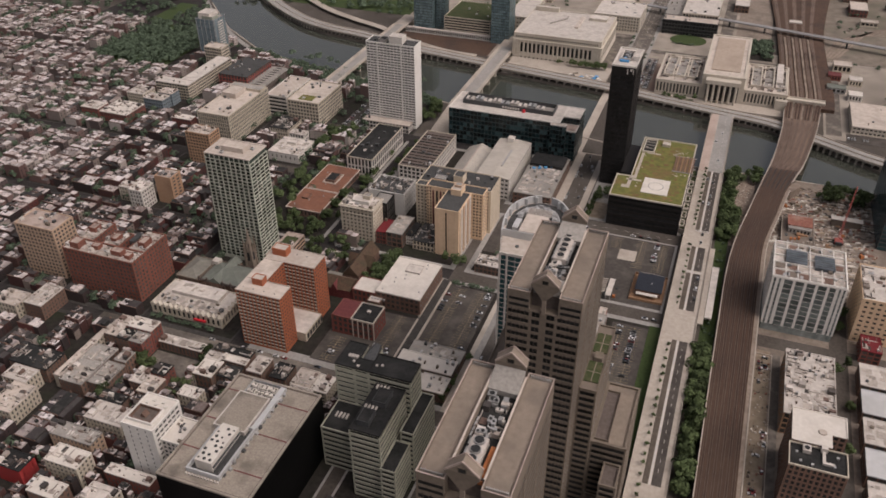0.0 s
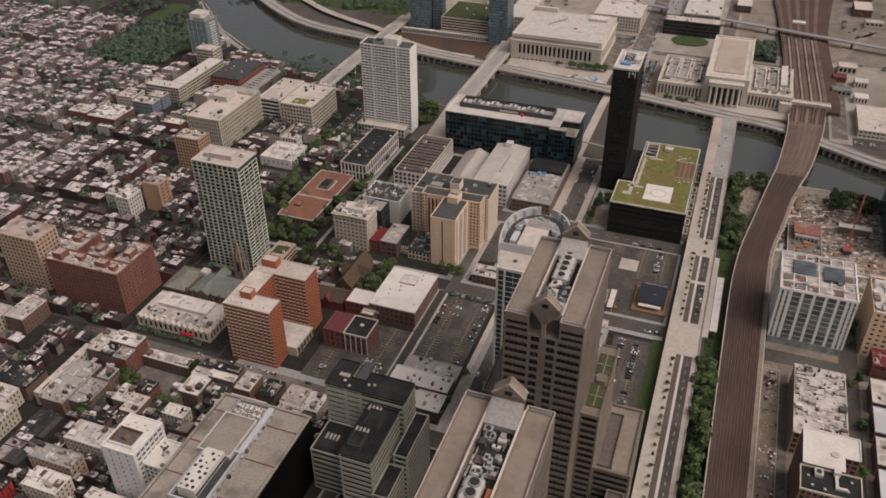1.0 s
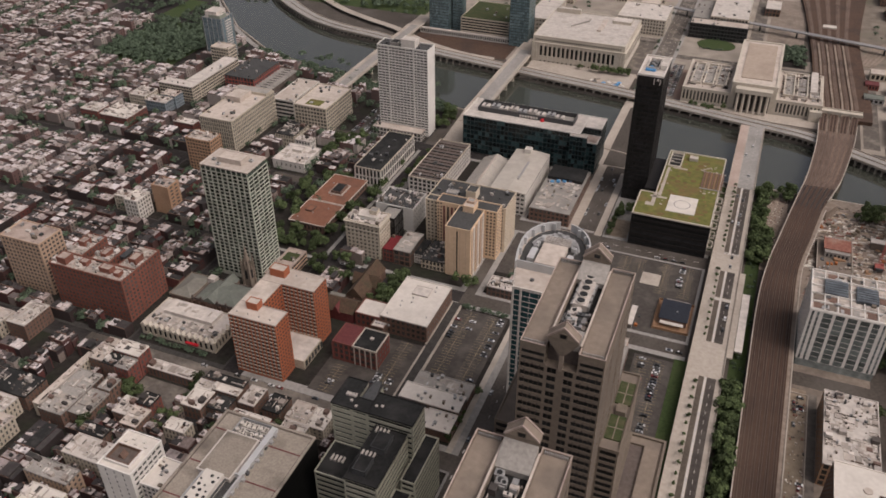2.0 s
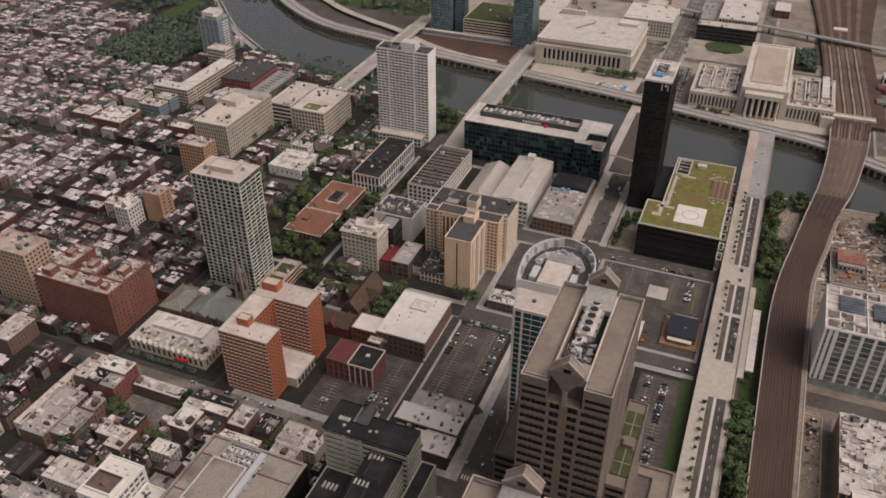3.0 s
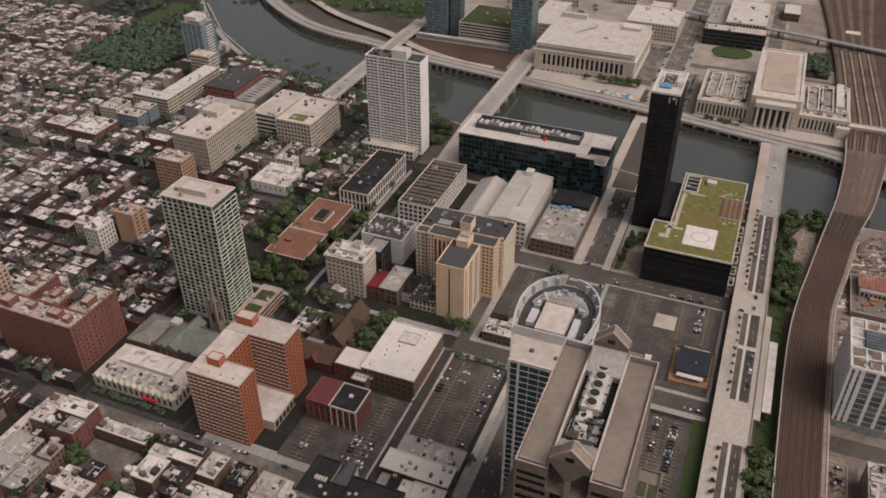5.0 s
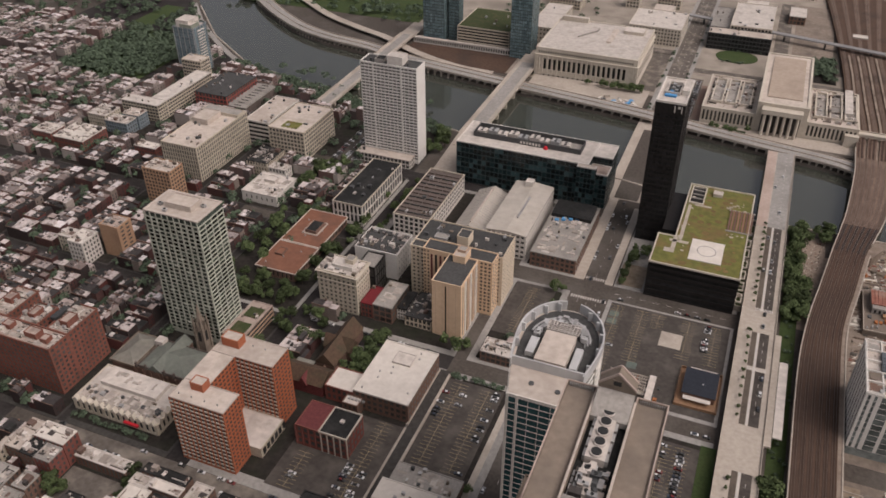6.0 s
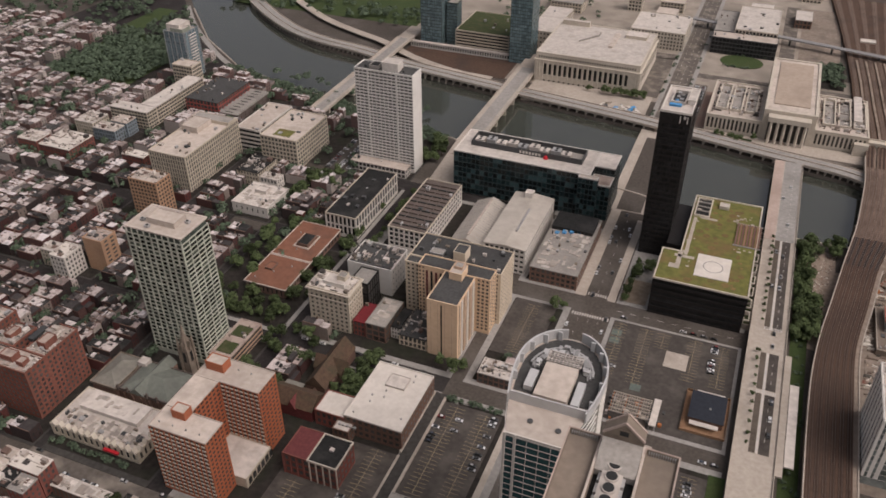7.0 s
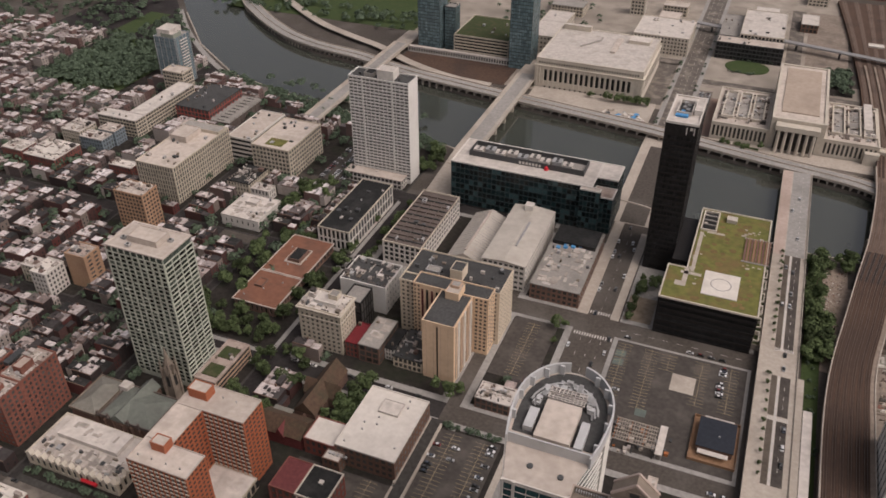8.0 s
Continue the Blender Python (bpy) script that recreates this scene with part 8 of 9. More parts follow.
root, a, b = base_of("station", "pale limestone railway station with a tall columned hall and lower wings", "station", -78, 62, 884, 1040)
X = 78 - 70
for x0, x1, y0, y1, h, n in ((-70, -21, -b + 10, -b + 92, 17, 13), (24, 69, -b + 10, -b + 92, 17, 12)):
    # station panes use the lighter glass tone in place of haze
    facade(root, x0, x1, y0, y1, 0, h, 1, n, 20, "limestone", "glass_room", pier=1.7, band=5, proud=0.7, base=1.5, mode="each")
    flat_roof(root, x0, x1, y0, y1, h, "roof_tan", "limestone", 1.2, 1.4)
    clutter(root, x0 + 4, x1 - 4, y0 + 8, y1 - 4, h, 14, int(x0), 4)
    roof_mess(root, x0 + 3, x1 - 3, y0 + 6, y1 - 3, h + 0.1, int(x1))
    for k in range(3):
        part("light_court", Solid().ring(x0 + 6 + k * 13, x0 + 17 + k * 13, y0 + 14, y1 - 10, h + 0.1, h + 2.5, 1.2), "limestone", root)
        part("court_floor", Solid().box(x0 + 7.3 + k * 13, x0 + 15.7 + k * 13, y0 + 15.3, y1 - 11.3, h + 0.15, h + 0.6), "roof_grey", root)
facade(root, -20.9, 23.9, -b + 9, b - 16, 0, 30, 1, 9, 22, "limestone", "glass_room", pier=2.2, band=12, proud=1.2, base=2, mode="each", spans={"e": even(-15, 18, 6, 2.4, 1.2)})
flat_roof(root, -20.9, 23.9, -b + 9, b - 16, 30, "roof_tan", "limestone", 1.2, 2.2)
part("roof_panel", Solid().box(-14, 17, -b + 26, b - 26, 30.1, 31), surface("brown_roof", (0.32, 0.25, 0.195), (0.41, 0.33, 0.265), 0.9, 0.3, 0.05, (0.25, 0.195, 0.155), 0.5, vary=0), root)
porch = part("portico", Solid().box(-16.5, 19.5, -b, -b + 9, 23.5, 28), "limestone", root)
for i in range(6):
    part("column", Solid().disc(-13 + i * 5.8, -b + 2, 1, 23.5, 1.5, 12, 1.3), "limestone", porch)
part("porch_wall", Solid().box(-15.5, 18.5, -b + 8.2, -b + 8.95, 1, 23.4), "glass_room", porch)
part("steps", Solid().box(-18, 21, -b - 3, -b + 9, 0, 1), "limestone", root)
part("platform_roof", Solid().box(56, 63, -b + 36, -b + 92, 17.3, 21), "roof_white", root)
part("station_front", Solid().box(58, 69.8, -b + 4, -b + 9.9, 0, 13), "limestone", root)

r = block("station_office", "long dark glazed office behind a lawn with white roofs", -98, -28, 1096, 1118, 18, 4, 18, 6, "metal_dark", "glass_dark", roof="roof_tan", mode="row", show="", units=8, pier=0.5, band=1.2)
block("parking_garage", "wide pale parking garage with a flat roof", -76, -30, 1118.2, 1205, 22, 5, 12, 20, "limestone", "glass_dark", roof="roof_white", mode="row", show="", units=8, pier=1, band=1.6)
block("garage_wing", "lower pale wing of a garage", -99, -76.2, 1118.2, 1205, 14, 4, 6, 20, "limestone", "glass_dark", roof="roof_grey", mode="row", show="", units=5)
block("university_building", "pale stone university building with small windows", -187, -126, 1084, 1146, 20, 5, 16, 12, "limestone", roof="roof_white", mode="row", show="", units=9, pier=1.8, band=1.8)
block("university_building", "pale slab roofed hall with blank walls", -294, -264, 1036, 1124, 20, 4, 7, 18, "limestone", roof="roof_white", mode="row", show="", units=2, pier=2, band=3)
block("parking_deck", "low office with cream floor bands and a planted roof", -367, -304, 995, 1062, 24, 7, 16, 16, "cream", "glass_dark", roof="bed", mode="band", units=6, band=1.7, show="en")
for x0, x1, y0, y1, h, lab in ((-300, -276, 985, 1012, 95, "pale blue-green glass tower, very tall"), (-412, -386, 1000, 1024, 80, "dark blue glass residential tower"), (-384, -371, 1010, 1024, 48, "dark glass tower")):
    block("glass_tower", lab + " beyond the river", x0, x1, y0, y1, h, int(h / 3.6), 9, 9, "frame_teal", "glass_haze", roof="roof_grey", mode="row", units=2, pier=0.4, band=0.7, category="tower")
block("viaduct_arcade", "low white arcade under the towers", -420, -300, 989, 993.5, 6, 1, 40, 1, "white", "glass_dark", roof="roof_white", mode="row", units=0, pier=1.2, band=2)
blue = tagged(new("truss_bridge", strip([(-130, 1180), (-98, 1172), (-25, 1152), (26, 1141), (90, 1126), (220, 1096)], 4, 9, 1.2).mesh("truss_bridge", "metal")), "blue-grey steel railway girder bridge on posts", "bridge")
for k, (x, y) in enumerate(((-110, 1175), (-62, 1162), (-15, 1150), (30, 1140), (78, 1129), (130, 1117), (180, 1105))):
    part("post", Solid().box(x - 1, x + 1, y - 1, y + 1, 0, 8), "metal_dark", blue)
block("depot", "long low depot with a tan roof", 126, 175, 860, 924, 8, 2, 12, 14, "limestone", "glass_dark", roof="roof_tan", mode="row", show="", units=5, pier=1.4, band=2.4)
for i, (x0, x1, y0, y1, h, wl, rf) in enumerate(((104, 124, 962, 974, 6, "metal", "verdigris"), (126, 140, 945, 958, 7, "white", "roof_bright"), (106, 120, 1000, 1012, 6, "brick_red", "maroon"), (128, 142, 990, 1004, 7, "cream", "roof_white"), (112, 132, 1030, 1046, 8, "cream", "roof_tan"), (60, 76, 1180, 1190, 5, "white", "roof_bright"), (150, 172, 1210, 1222, 6, "cream", "roof_tan"), (196, 214, 1240, 1262, 7, "white", "roof_bright"))):
    block("yard_shed", "small " + {"metal": "grey metal", "white": "white", "brick_red": "red brick", "cream": "cream"}[wl] + " shed beside the rail yard", x0, x1, y0, y1, h, 1, 4, 3, wl, "glass_dark", roof=rf, mode="row", show="", units=0, pier=1.5, band=3, category="shed", group="yard sheds")
rnd = random.Random(66)
for i in range(26):
    w, d, h = rnd.uniform(1, 3.5), rnd.uniform(1, 4), rnd.uniform(0.8, 2.6)
    ob = tagged(new("site_container", Solid().box(-w, w, -d / 2, d / 2, 0, h).box(-w - 0.08, w + 0.08, -d / 2 - 0.08, d / 2 + 0.08, h, h + 0.12).mesh("site_container", rnd.choice(("roof_bright", "metal", "sign_blue", "roof_white", "metal_dark", "bridge")))), "site container or plant on a concrete quay", "container", "quay containers")
    ob.location, ob.rotation_euler = (rnd.uniform(-186, -140), rnd.uniform(899, 916), 2.0), (0, 0, rnd.uniform(0, 3))
rnd = random.Random(33)
far = []
for i in range(900):
    w, d, h = rnd.uniform(14, 44), rnd.uniform(14, 50), rnd.choice([6, 8, 10, 12, 16, 22])
    x, y = rnd.uniform(-620, 420), rnd.uniform(1060, 1460)
    r = (x - w / 2, x + w / 2, y - d / 2, y + d / 2)
    if any(r[0] < t[1] + 6 and r[1] > t[0] - 6 and r[2] < t[3] + 6 and r[3] > t[2] - 6 for t in TAKEN) or (-130 < x < -96) or (-440 < x + w / 2 and x - w / 2 < -296 and y < 1090) or (30 - w < x < 230 and y < 1260) or (-720 < x < -440 and y < 1180):
        continue
    if len(far) > 45:
        break
    far.append(r)
    TAKEN.append(r)
    block("far_building", "flat-roofed " + rnd.choice(["pale concrete", "brick", "cream"]) + " building in the hazy distance", *r, h, max(1, int(h / 4)), max(3, int(w / 4)), max(3, int(d / 4)), rnd.choice(["limestone", "brick_red", "cream", "brick_brown", "white"]), roof=rnd.choice(["roof_white", "roof_tan", "roof_grey", "roof_tan"]), mode="row", show="", units=0, pier=1.4, band=1.6, group="far buildings")


# ---- row houses ----
CLEAR = [(-95, -16, 349, 591), (-172, -125, 349, 484), (-240, -176, 363, 430), (-163, -134, 530, 590), (-168, -125, 690, 760), (-281, -176, 690, 790), (-375, -298, 698, 770),
         (-760, -650, 770, 905), (-780, -740, 905, 1000), (-300, -282, 349, 420), (-98, 400, -400, 760), (-372, -302, 360, 372), (-134, -120, 340, 500), (-240, -215, 440, 600), (-345, -282, 480, 530), (-168, -98, 20, 142),
         (-345, -300, 560, 610), (-360, -345, 484, 607), (-390, -350, 690, 770)]


def free(x0, x1, y0, y1, gap=1.0):
    return not any(x0 < t[1] + gap and x1 > t[0] - gap and y0 < t[3] + gap and y1 > t[2] - gap for t in TAKEN + CLEAR)


def house_meshes(w, d, h, wing, style):
    """Meshes of one row house, front towards -x: walls, flat roof with parapet, rear wing, windows, chimney, cornice, hatch."""
    walls = Solid().box(0, d, -w / 2, w / 2, 0, h)
    roof = Solid().box(0.25, d - 0.25, -w / 2 + 0.2, w / 2 - 0.2, h - 0.1, h + 0.12)
    rear = Solid().box(d + 0.02, d + wing, -w / 2, w / 2 - 1.6, 0, h - 3)
    rear.box(d + 0.1, d + wing - 0.2, -w / 2 + 0.2, w / 2 - 1.8, h - 3.1, h - 2.9)
    cornice = Solid().box(-0.35, 0.3, -w / 2 + 0.02, w / 2 - 0.02, h - 0.6, h + 0.35)
    win, trim = Solid(), Solid()
    for f in range(int(h / 3.2)):
        for q in ((-0.26, 0.26) if w < 9.5 else (-0.4, -0.2, 0, 0.2, 0.4)):
            trim.box(-0.07, 0.04, q * w - 0.8, q * w + 0.8, 0.9 + f * 3.1, 3.0 + f * 3.1)
            win.box(-0.12, 0.04, q * w - 0.55, q * w + 0.55, 1.1 + f * 3.1, 2.8 + f * 3.1)
            win.box(d + wing - 0.04, d + wing + 0.06, q * w * 0.7 - 1.2, q * w * 0.7 - 0.2, 1.1 + f * 2.6, 2.5 + f * 2.6) if f < 2 else None
    chim = Solid().box(-0.5, 0.5, -0.35, 0.35, 0, 1.8).box(-0.6, 0.6, -0.45, 0.45, 1.8, 2.0)
    r2 = random.Random(int(w * 100))
    hatch = Solid()
    for q in range(5 + int(w / 2)):
        hx, hy, hs = r2.uniform(1.5, d - 1.5) - d * 0.4, r2.uniform(-0.38, 0.38) * w - 0.3, r2.uniform(0.15, 0.5) if q % 3 else r2.uniform(0.4, 1.3)
        hatch.box(hx - hs, hx + hs, hy - hs * 0.7, hy + hs * 0.7, -0.2, r2.uniform(0.3, 1.5))
    for q in range(2 + int(w / 3)):
        px, py = r2.uniform(0.6, d * 0.6), r2.uniform(-w / 2 + 0.4, w / 2 - 2)
        roof.box(px, min(px + r2.uniform(2, 6), d - 0.4), py, min(py + r2.uniform(1.2, 4.5), w / 2 - 0.3), h - 0.05, h + 0.14 + 0.01 * q + r2.choice((0, 0, 0.5)))
    panes = len(win.f)
    at = len(win.v)
    win.v += trim.v
    win.f += [tuple(at + i for i in f) for f in trim.f]
    win = win.mesh("window", "glass_dark")
    win.materials.append(M["house_trim"])
    for f in win.polygons[panes:]:
        f.material_index = 1
    rear = rear.mesh("rear_wing", "house_wall")
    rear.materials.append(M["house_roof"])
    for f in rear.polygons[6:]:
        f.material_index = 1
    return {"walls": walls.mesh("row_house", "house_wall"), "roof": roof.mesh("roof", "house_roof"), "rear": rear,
            "cornice": cornice.mesh("cornice", "house_wall"), "window": win, "chimney": chim.mesh("chimney", "brick_brown"), "hatch": hatch.mesh("roof_hatch", "house_roof"), "party": Solid().box(0, d, -w / 2, -w / 2 + 0.3, h - 0.05, h + 0.6).mesh("party_wall", "brick_brown")}


rnd = random.Random(5)
KINDS = []
for i in range(18):
    w, d, h, wing = rnd.uniform(5, 9), rnd.uniform(12, 15), rnd.uniform(7, 11), rnd.uniform(4, 7)
    if i >= 11:
        w, d, wing = rnd.uniform(10, 20), rnd.uniform(14, 17), rnd.uniform(2, 5)
    KINDS.append((w, d, h, wing, house_meshes(w, d, h, wing, i)))
SMALL = []
for i in range(4):
    w, d, h, wing = rnd.uniform(5, 7), rnd.uniform(6, 7.4), rnd.uniform(6, 9), rnd.uniform(0.6, 1.2)
    SMALL.append((w, d, h, wing, house_meshes(w, d, h, wing, i)))
WORDS = ["brick row house with a flat patched roof", "narrow brick row house with a pale flat roof", "brick row house with a rear wing and chimney", "three-storey brick row house with a plain cornice"]


def row_house(kind, m, k):
    w, d, h, wing, parts = kind
    root = new("row_house", parts["walls"])
    root.matrix_world = m
    tagged(root, WORDS[k % 4], "row house", "row houses")
    part("roof", parts["roof"], None, root)
    part("rear_wing", parts["rear"], None, root)
    part("cornice", parts["cornice"], None, root)
    if k % 2:
        part("chimney", parts["chimney"], None, root).location = (d * 0.6, w / 2 - 0.5, h)
    clut = tagged(part("roof_clutter", parts["hatch"], None, root), kind="stuff")
    clut.location = (d * 0.4, 0.3, h + 0.1)
    tagged(part("house_window", parts["window"], None, root), kind="stuff")


near, plots = [], []
for x0, x1, y0, y1 in BLOCKS:
    if x1 > -125 and y0 > 300:
        continue
    rnd = random.Random(int(x0 * 31 + y0))
    depth = x1 - x0
    lanes = [(x0 + 1.5, 1, 22), (x1 - 1.5, -1, 22)]
    if depth > 60:
        mid = (x0 + x1) / 2
        room = depth / 2 - 3 - 22
        lanes += [(mid + 0.7, 1, room), (mid - 0.7, -1, room)]
    for lx, face, room in lanes:
        y = y0 + 2
        while y < y1 - 6:
            kind = KINDS[rnd.randrange(18 if x1 > -372 else 12)]
            w, d, h, wing = kind[:4]
            if d + wing > room:
                kind = SMALL[rnd.randrange(4)]
                w, d, h, wing = kind[:4]
            if rnd.random() < 0.05 or y + w > y1 - 1:
                y += rnd.uniform(3, 8)
                continue
            xa, xb = (lx, lx + d + wing) if face > 0 else (lx - d - wing, lx)
            if d + wing <= room and free(xa, xb, y, y + w):
                plots.append((kind, lx, y + w / 2, face))
            y += w + 0.05
# houses that fill the gaps between the larger buildings
filled = [(min(x, x + f * (k[1] + k[3])), max(x, x + f * (k[1] + k[3])), y - k[0] / 2, y + k[0] / 2) for k, x, y, f in plots if x > -380 and y < 360]
LITTLE = []
for i in range(8):
    w, d, h, wing = rnd.uniform(4, 7), rnd.uniform(4, 9), rnd.uniform(5, 10), rnd.uniform(1.7, 3.5)
    LITTLE.append((w, d, h, wing, house_meshes(w, d, h, wing, i)))
rnd = random.Random(99)
for i in range(14000):
    kind = LITTLE[rnd.randrange(8)]
    w, ln = kind[0], kind[1] + kind[3]
    x, y, f = rnd.uniform(-370, -186), rnd.uniform(158, 346), rnd.choice((1, -1))
    xa, xb = (x, x + ln) if f > 0 else (x - ln, x)
    box = (xa, xb, y - w / 2, y + w / 2)
    if box[3] > 347.5 or xb > -184 or xa < -371 or (-287 < xb and xa < -281.5):
        continue
    if free(*box, 0.3) and not any(xa < q[1] + 0.3 and xb > q[0] - 0.3 and box[2] < q[3] + 0.3 and box[3] > q[2] - 0.3 for q in filled):
        filled.append(box)
        plots.append((kind, x, y, f))
# the houses that are passed nearest are things; the rest are joined
plots.sort(key=lambda p: math.hypot(p[1] + 60, (p[2] - 130) * 0.9))
for k, (kind, x, y, face) in enumerate(plots[:195]):
    row_house(kind, pose(x, y, 0.15, 0, 0, 0 if face > 0 else 180), k)
NEARER, HAZED = [[Solid() for _ in range(5)] for _ in range(2)]
rnd = random.Random(8)
for kind, x, y, f in plots[195:]:
    # nearer rows get shade-dark walls, far rows colours paled for haze
    walls, roofs, bits, panes, caps = NEARER if x > -580 and y < 640 else HAZED
    w, d, h, wing = kind[:4]
    h = random.Random(int(x * 3)).uniform(7.0, 9.6) + rnd.uniform(-0.5, 0.5) + rnd.choice((0, 0, 0, 0, 0, 0, 3, -2.5))
    low = rnd.choice((0.03, 0.03, 1.5, 3))
    xs = sorted((x, x + f * d))
    walls.box(xs[0], xs[1], y - w / 2, y + w / 2, 0, h)
    cut = rnd.uniform(0.35, 0.75) * d
    roofs.box(xs[0] + 0.2, xs[0] + cut, y - w / 2 + 0.2, y + w / 2 - 0.2, h - 0.1, h + 0.15)
    roofs.box(xs[0] + cut + 0.02, xs[1] - 0.2, y - w / 2 + 0.2, y + w / 2 - 0.2, h - 0.1, h + rnd.choice((0.13, 0.13, 0.5, 1.2)))
    for q in range(2 + int(w / 4)):
        qx, qy = rnd.uniform(xs[0] + 0.4, xs[1] - 4), y + rnd.uniform(-0.45, 0.2) * w
        roofs.box(qx, qx + rnd.uniform(1.5, 3.5), qy, min(qy + rnd.uniform(1, 4), y + w / 2 - 0.3), h - 0.05, h + 0.17 + 0.01 * q)
    for q in range(rnd.choice((0, 1, 2, 3)) + int(w / 6)):
        qx, qy, qs = rnd.uniform(xs[0] + 1.5, xs[1] - 1.5), y + rnd.uniform(-0.4, 0.4) * w, rnd.uniform(0.3, 1.0)
        caps.box(qx - qs, qx + qs, qy - qs * 0.8, qy + qs * 0.8, h, h + rnd.uniform(0.4, 1.3))
    bits.box(xs[0], xs[1], y - w / 2, y - w / 2 + 0.3, h - 0.1, h + 0.7)
    xs2 = sorted((x + f * (d + 0.03), x + f * (d + wing)))
    walls.box(xs2[0], xs2[1], y - w / 2, y + w / 2 - 1.6, 0, h - low)
    roofs.box(xs2[0] + 0.1, xs2[1] - 0.1, y - w / 2 + 0.2, y + w / 2 - 1.8, h - low - 0.1, h - low + 0.14)
    cx = x + f * d * 0.6
    bits.box(cx - 0.5, cx + 0.5, y + w / 2 - 0.9, y + w / 2 - 0.2, h, h + rnd.uniform(1, 2.2))
    if rnd.random() < 0.4:
        caps.box(cx - 2.5, cx - 0.8, y - 1, y + 0.6, h, h + rnd.uniform(0.6, 2.4))
    if rnd.random() < 0.25:
        roofs.box(cx - 1, cx + 2.4, y - w / 2 + 0.4, y + 0.6, h, h + 2.6)
    for fl in range(3):
        for s in (-1, 1):
            yc, zc = y + s * w * 0.24, 1.2 + fl * 3.1
            if zc + 2 < h:
                a, b = sorted((x - f * 0.05, x + f * 0.06))
                c = a if f > 0 else b
                ring = [(c, yc + 0.5, zc), (c, yc - 0.5, zc), (c, yc - 0.5, zc + 1.7), (c, yc + 0.5, zc + 1.7)]
                panes.face(*(ring if f > 0 else reversed(ring)))
for place, tail, mark in ((NEARER, "of nearer houses with shade-dark walls", "old"), (HAZED, "of far houses in haze-pale colours", "terrace")):
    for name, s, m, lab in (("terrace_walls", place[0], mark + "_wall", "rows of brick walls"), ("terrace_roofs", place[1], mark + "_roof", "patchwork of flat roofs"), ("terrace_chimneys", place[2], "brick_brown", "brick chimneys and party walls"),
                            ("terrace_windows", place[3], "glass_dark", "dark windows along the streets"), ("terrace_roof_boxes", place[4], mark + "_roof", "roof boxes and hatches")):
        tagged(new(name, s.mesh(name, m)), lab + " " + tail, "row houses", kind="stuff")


# ---- trees ----
def tree_meshes(seed, height, spread):
    """A tapered trunk with limbs, and a crown of many leaf clumps with gaps."""
    r = random.Random(seed)
    trunk = Solid().disc(0, 0, 0, height * 0.5, 0.28, 7, 0.14)
    for i in range(5):
        a = r.uniform(0, 6.28)
        z = height * r.uniform(0.3, 0.5)
        e = Vector((math.cos(a) * spread * 0.6, math.sin(a) * spread * 0.6, height * r.uniform(0.6, 0.85)))
        k = len(trunk.v)
        trunk.v += [(0.09, 0, z), (-0.05, 0.08, z), (-0.05, -0.08, z), (e.x, e.y, e.z)]
        trunk.f += [(k, k + 1, k + 3), (k + 1, k + 2, k + 3), (k + 2, k, k + 3)]
    crown = Solid()
    lobes = [(Vector((r.uniform(-0.55, 0.55) * spread, r.uniform(-0.55, 0.55) * spread, height * r.uniform(0.5, 0.85))), r.uniform(0.35, 0.6) * spread) for _ in range(8)]
    for c, rad in lobes:
        for _ in range(46):
            v = Vector((r.gauss(0, 1), r.gauss(0, 1), r.gauss(0.2, 1))).normalized() * rad * r.uniform(0.75, 1.08)
            p, s = c + Vector((v.x, v.y, v.z * 0.8)), r.uniform(0.35, 0.8)
            n = (v.normalized() + Vector((r.uniform(-0.6, 0.6), r.uniform(-0.6, 0.6), r.uniform(-0.3, 0.6)))).normalized()
            t = n.orthogonal().normalized()
            u = n.cross(t)
            q = [p + (t * math.cos(k * 1.2566 + 0.3) + u * math.sin(k * 1.2566 + 0.3)) * s * r.uniform(0.7, 1.2) for k in range(5)]
            crown.face(*[tuple(w) for w in q])
    return trunk.mesh("trunk", "bark"), crown.mesh("crown", "leaf")


TREES = [tree_meshes(i, 7 + i % 4 * 1.6, 3.4 + (i % 3) * 0.7) for i in range(8)]
TREE_WORDS = ["leafy green street tree with a broad crown", "full green tree with an uneven crown"]


def tree(x, y, z, size, k):
    t, c = TREES[k % 8]
    root = new("tree", t)
    root.matrix_world = pose(x, y, z, 0, 0, (k * 77) % 360) @ Matrix.Scale(size, 4)
    tagged(root, TREE_WORDS[k % 2], "tree", "trees")
    part("crown", c, None, root)


rnd = random.Random(12)
spots = []
for y in np.arange(336, 466, 8.2):  # row between boulevard and railway
    for x in (16.5, 20.5):
        spots.append((x + rnd.uniform(-1.4, 1.4), y + rnd.uniform(-2, 2), 0.3, rnd.uniform(1.1, 1.55)))
for y in np.arange(612, 722, 7):
    for x in (16.5, 21, 26):
        if x < 24 or y < 660:
            spots.append((x + rnd.uniform(-1.5, 1.5), y + rnd.uniform(-2, 2), 0.3, rnd.uniform(0.9, 1.4)))
for y in np.arange(255, 725, 8):  # young trees on the boulevard pavement
    if not any(a < y < b for a, b in ((462, 500), (584, 608))):
        spots.append((-5.0, y, DECK, rnd.uniform(0.28, 0.4)))
for y in np.arange(612, 640, 8):
    spots.append((-92 + rnd.uniform(-2, 2), y, 0.2, rnd.uniform(0.7, 1.0)))
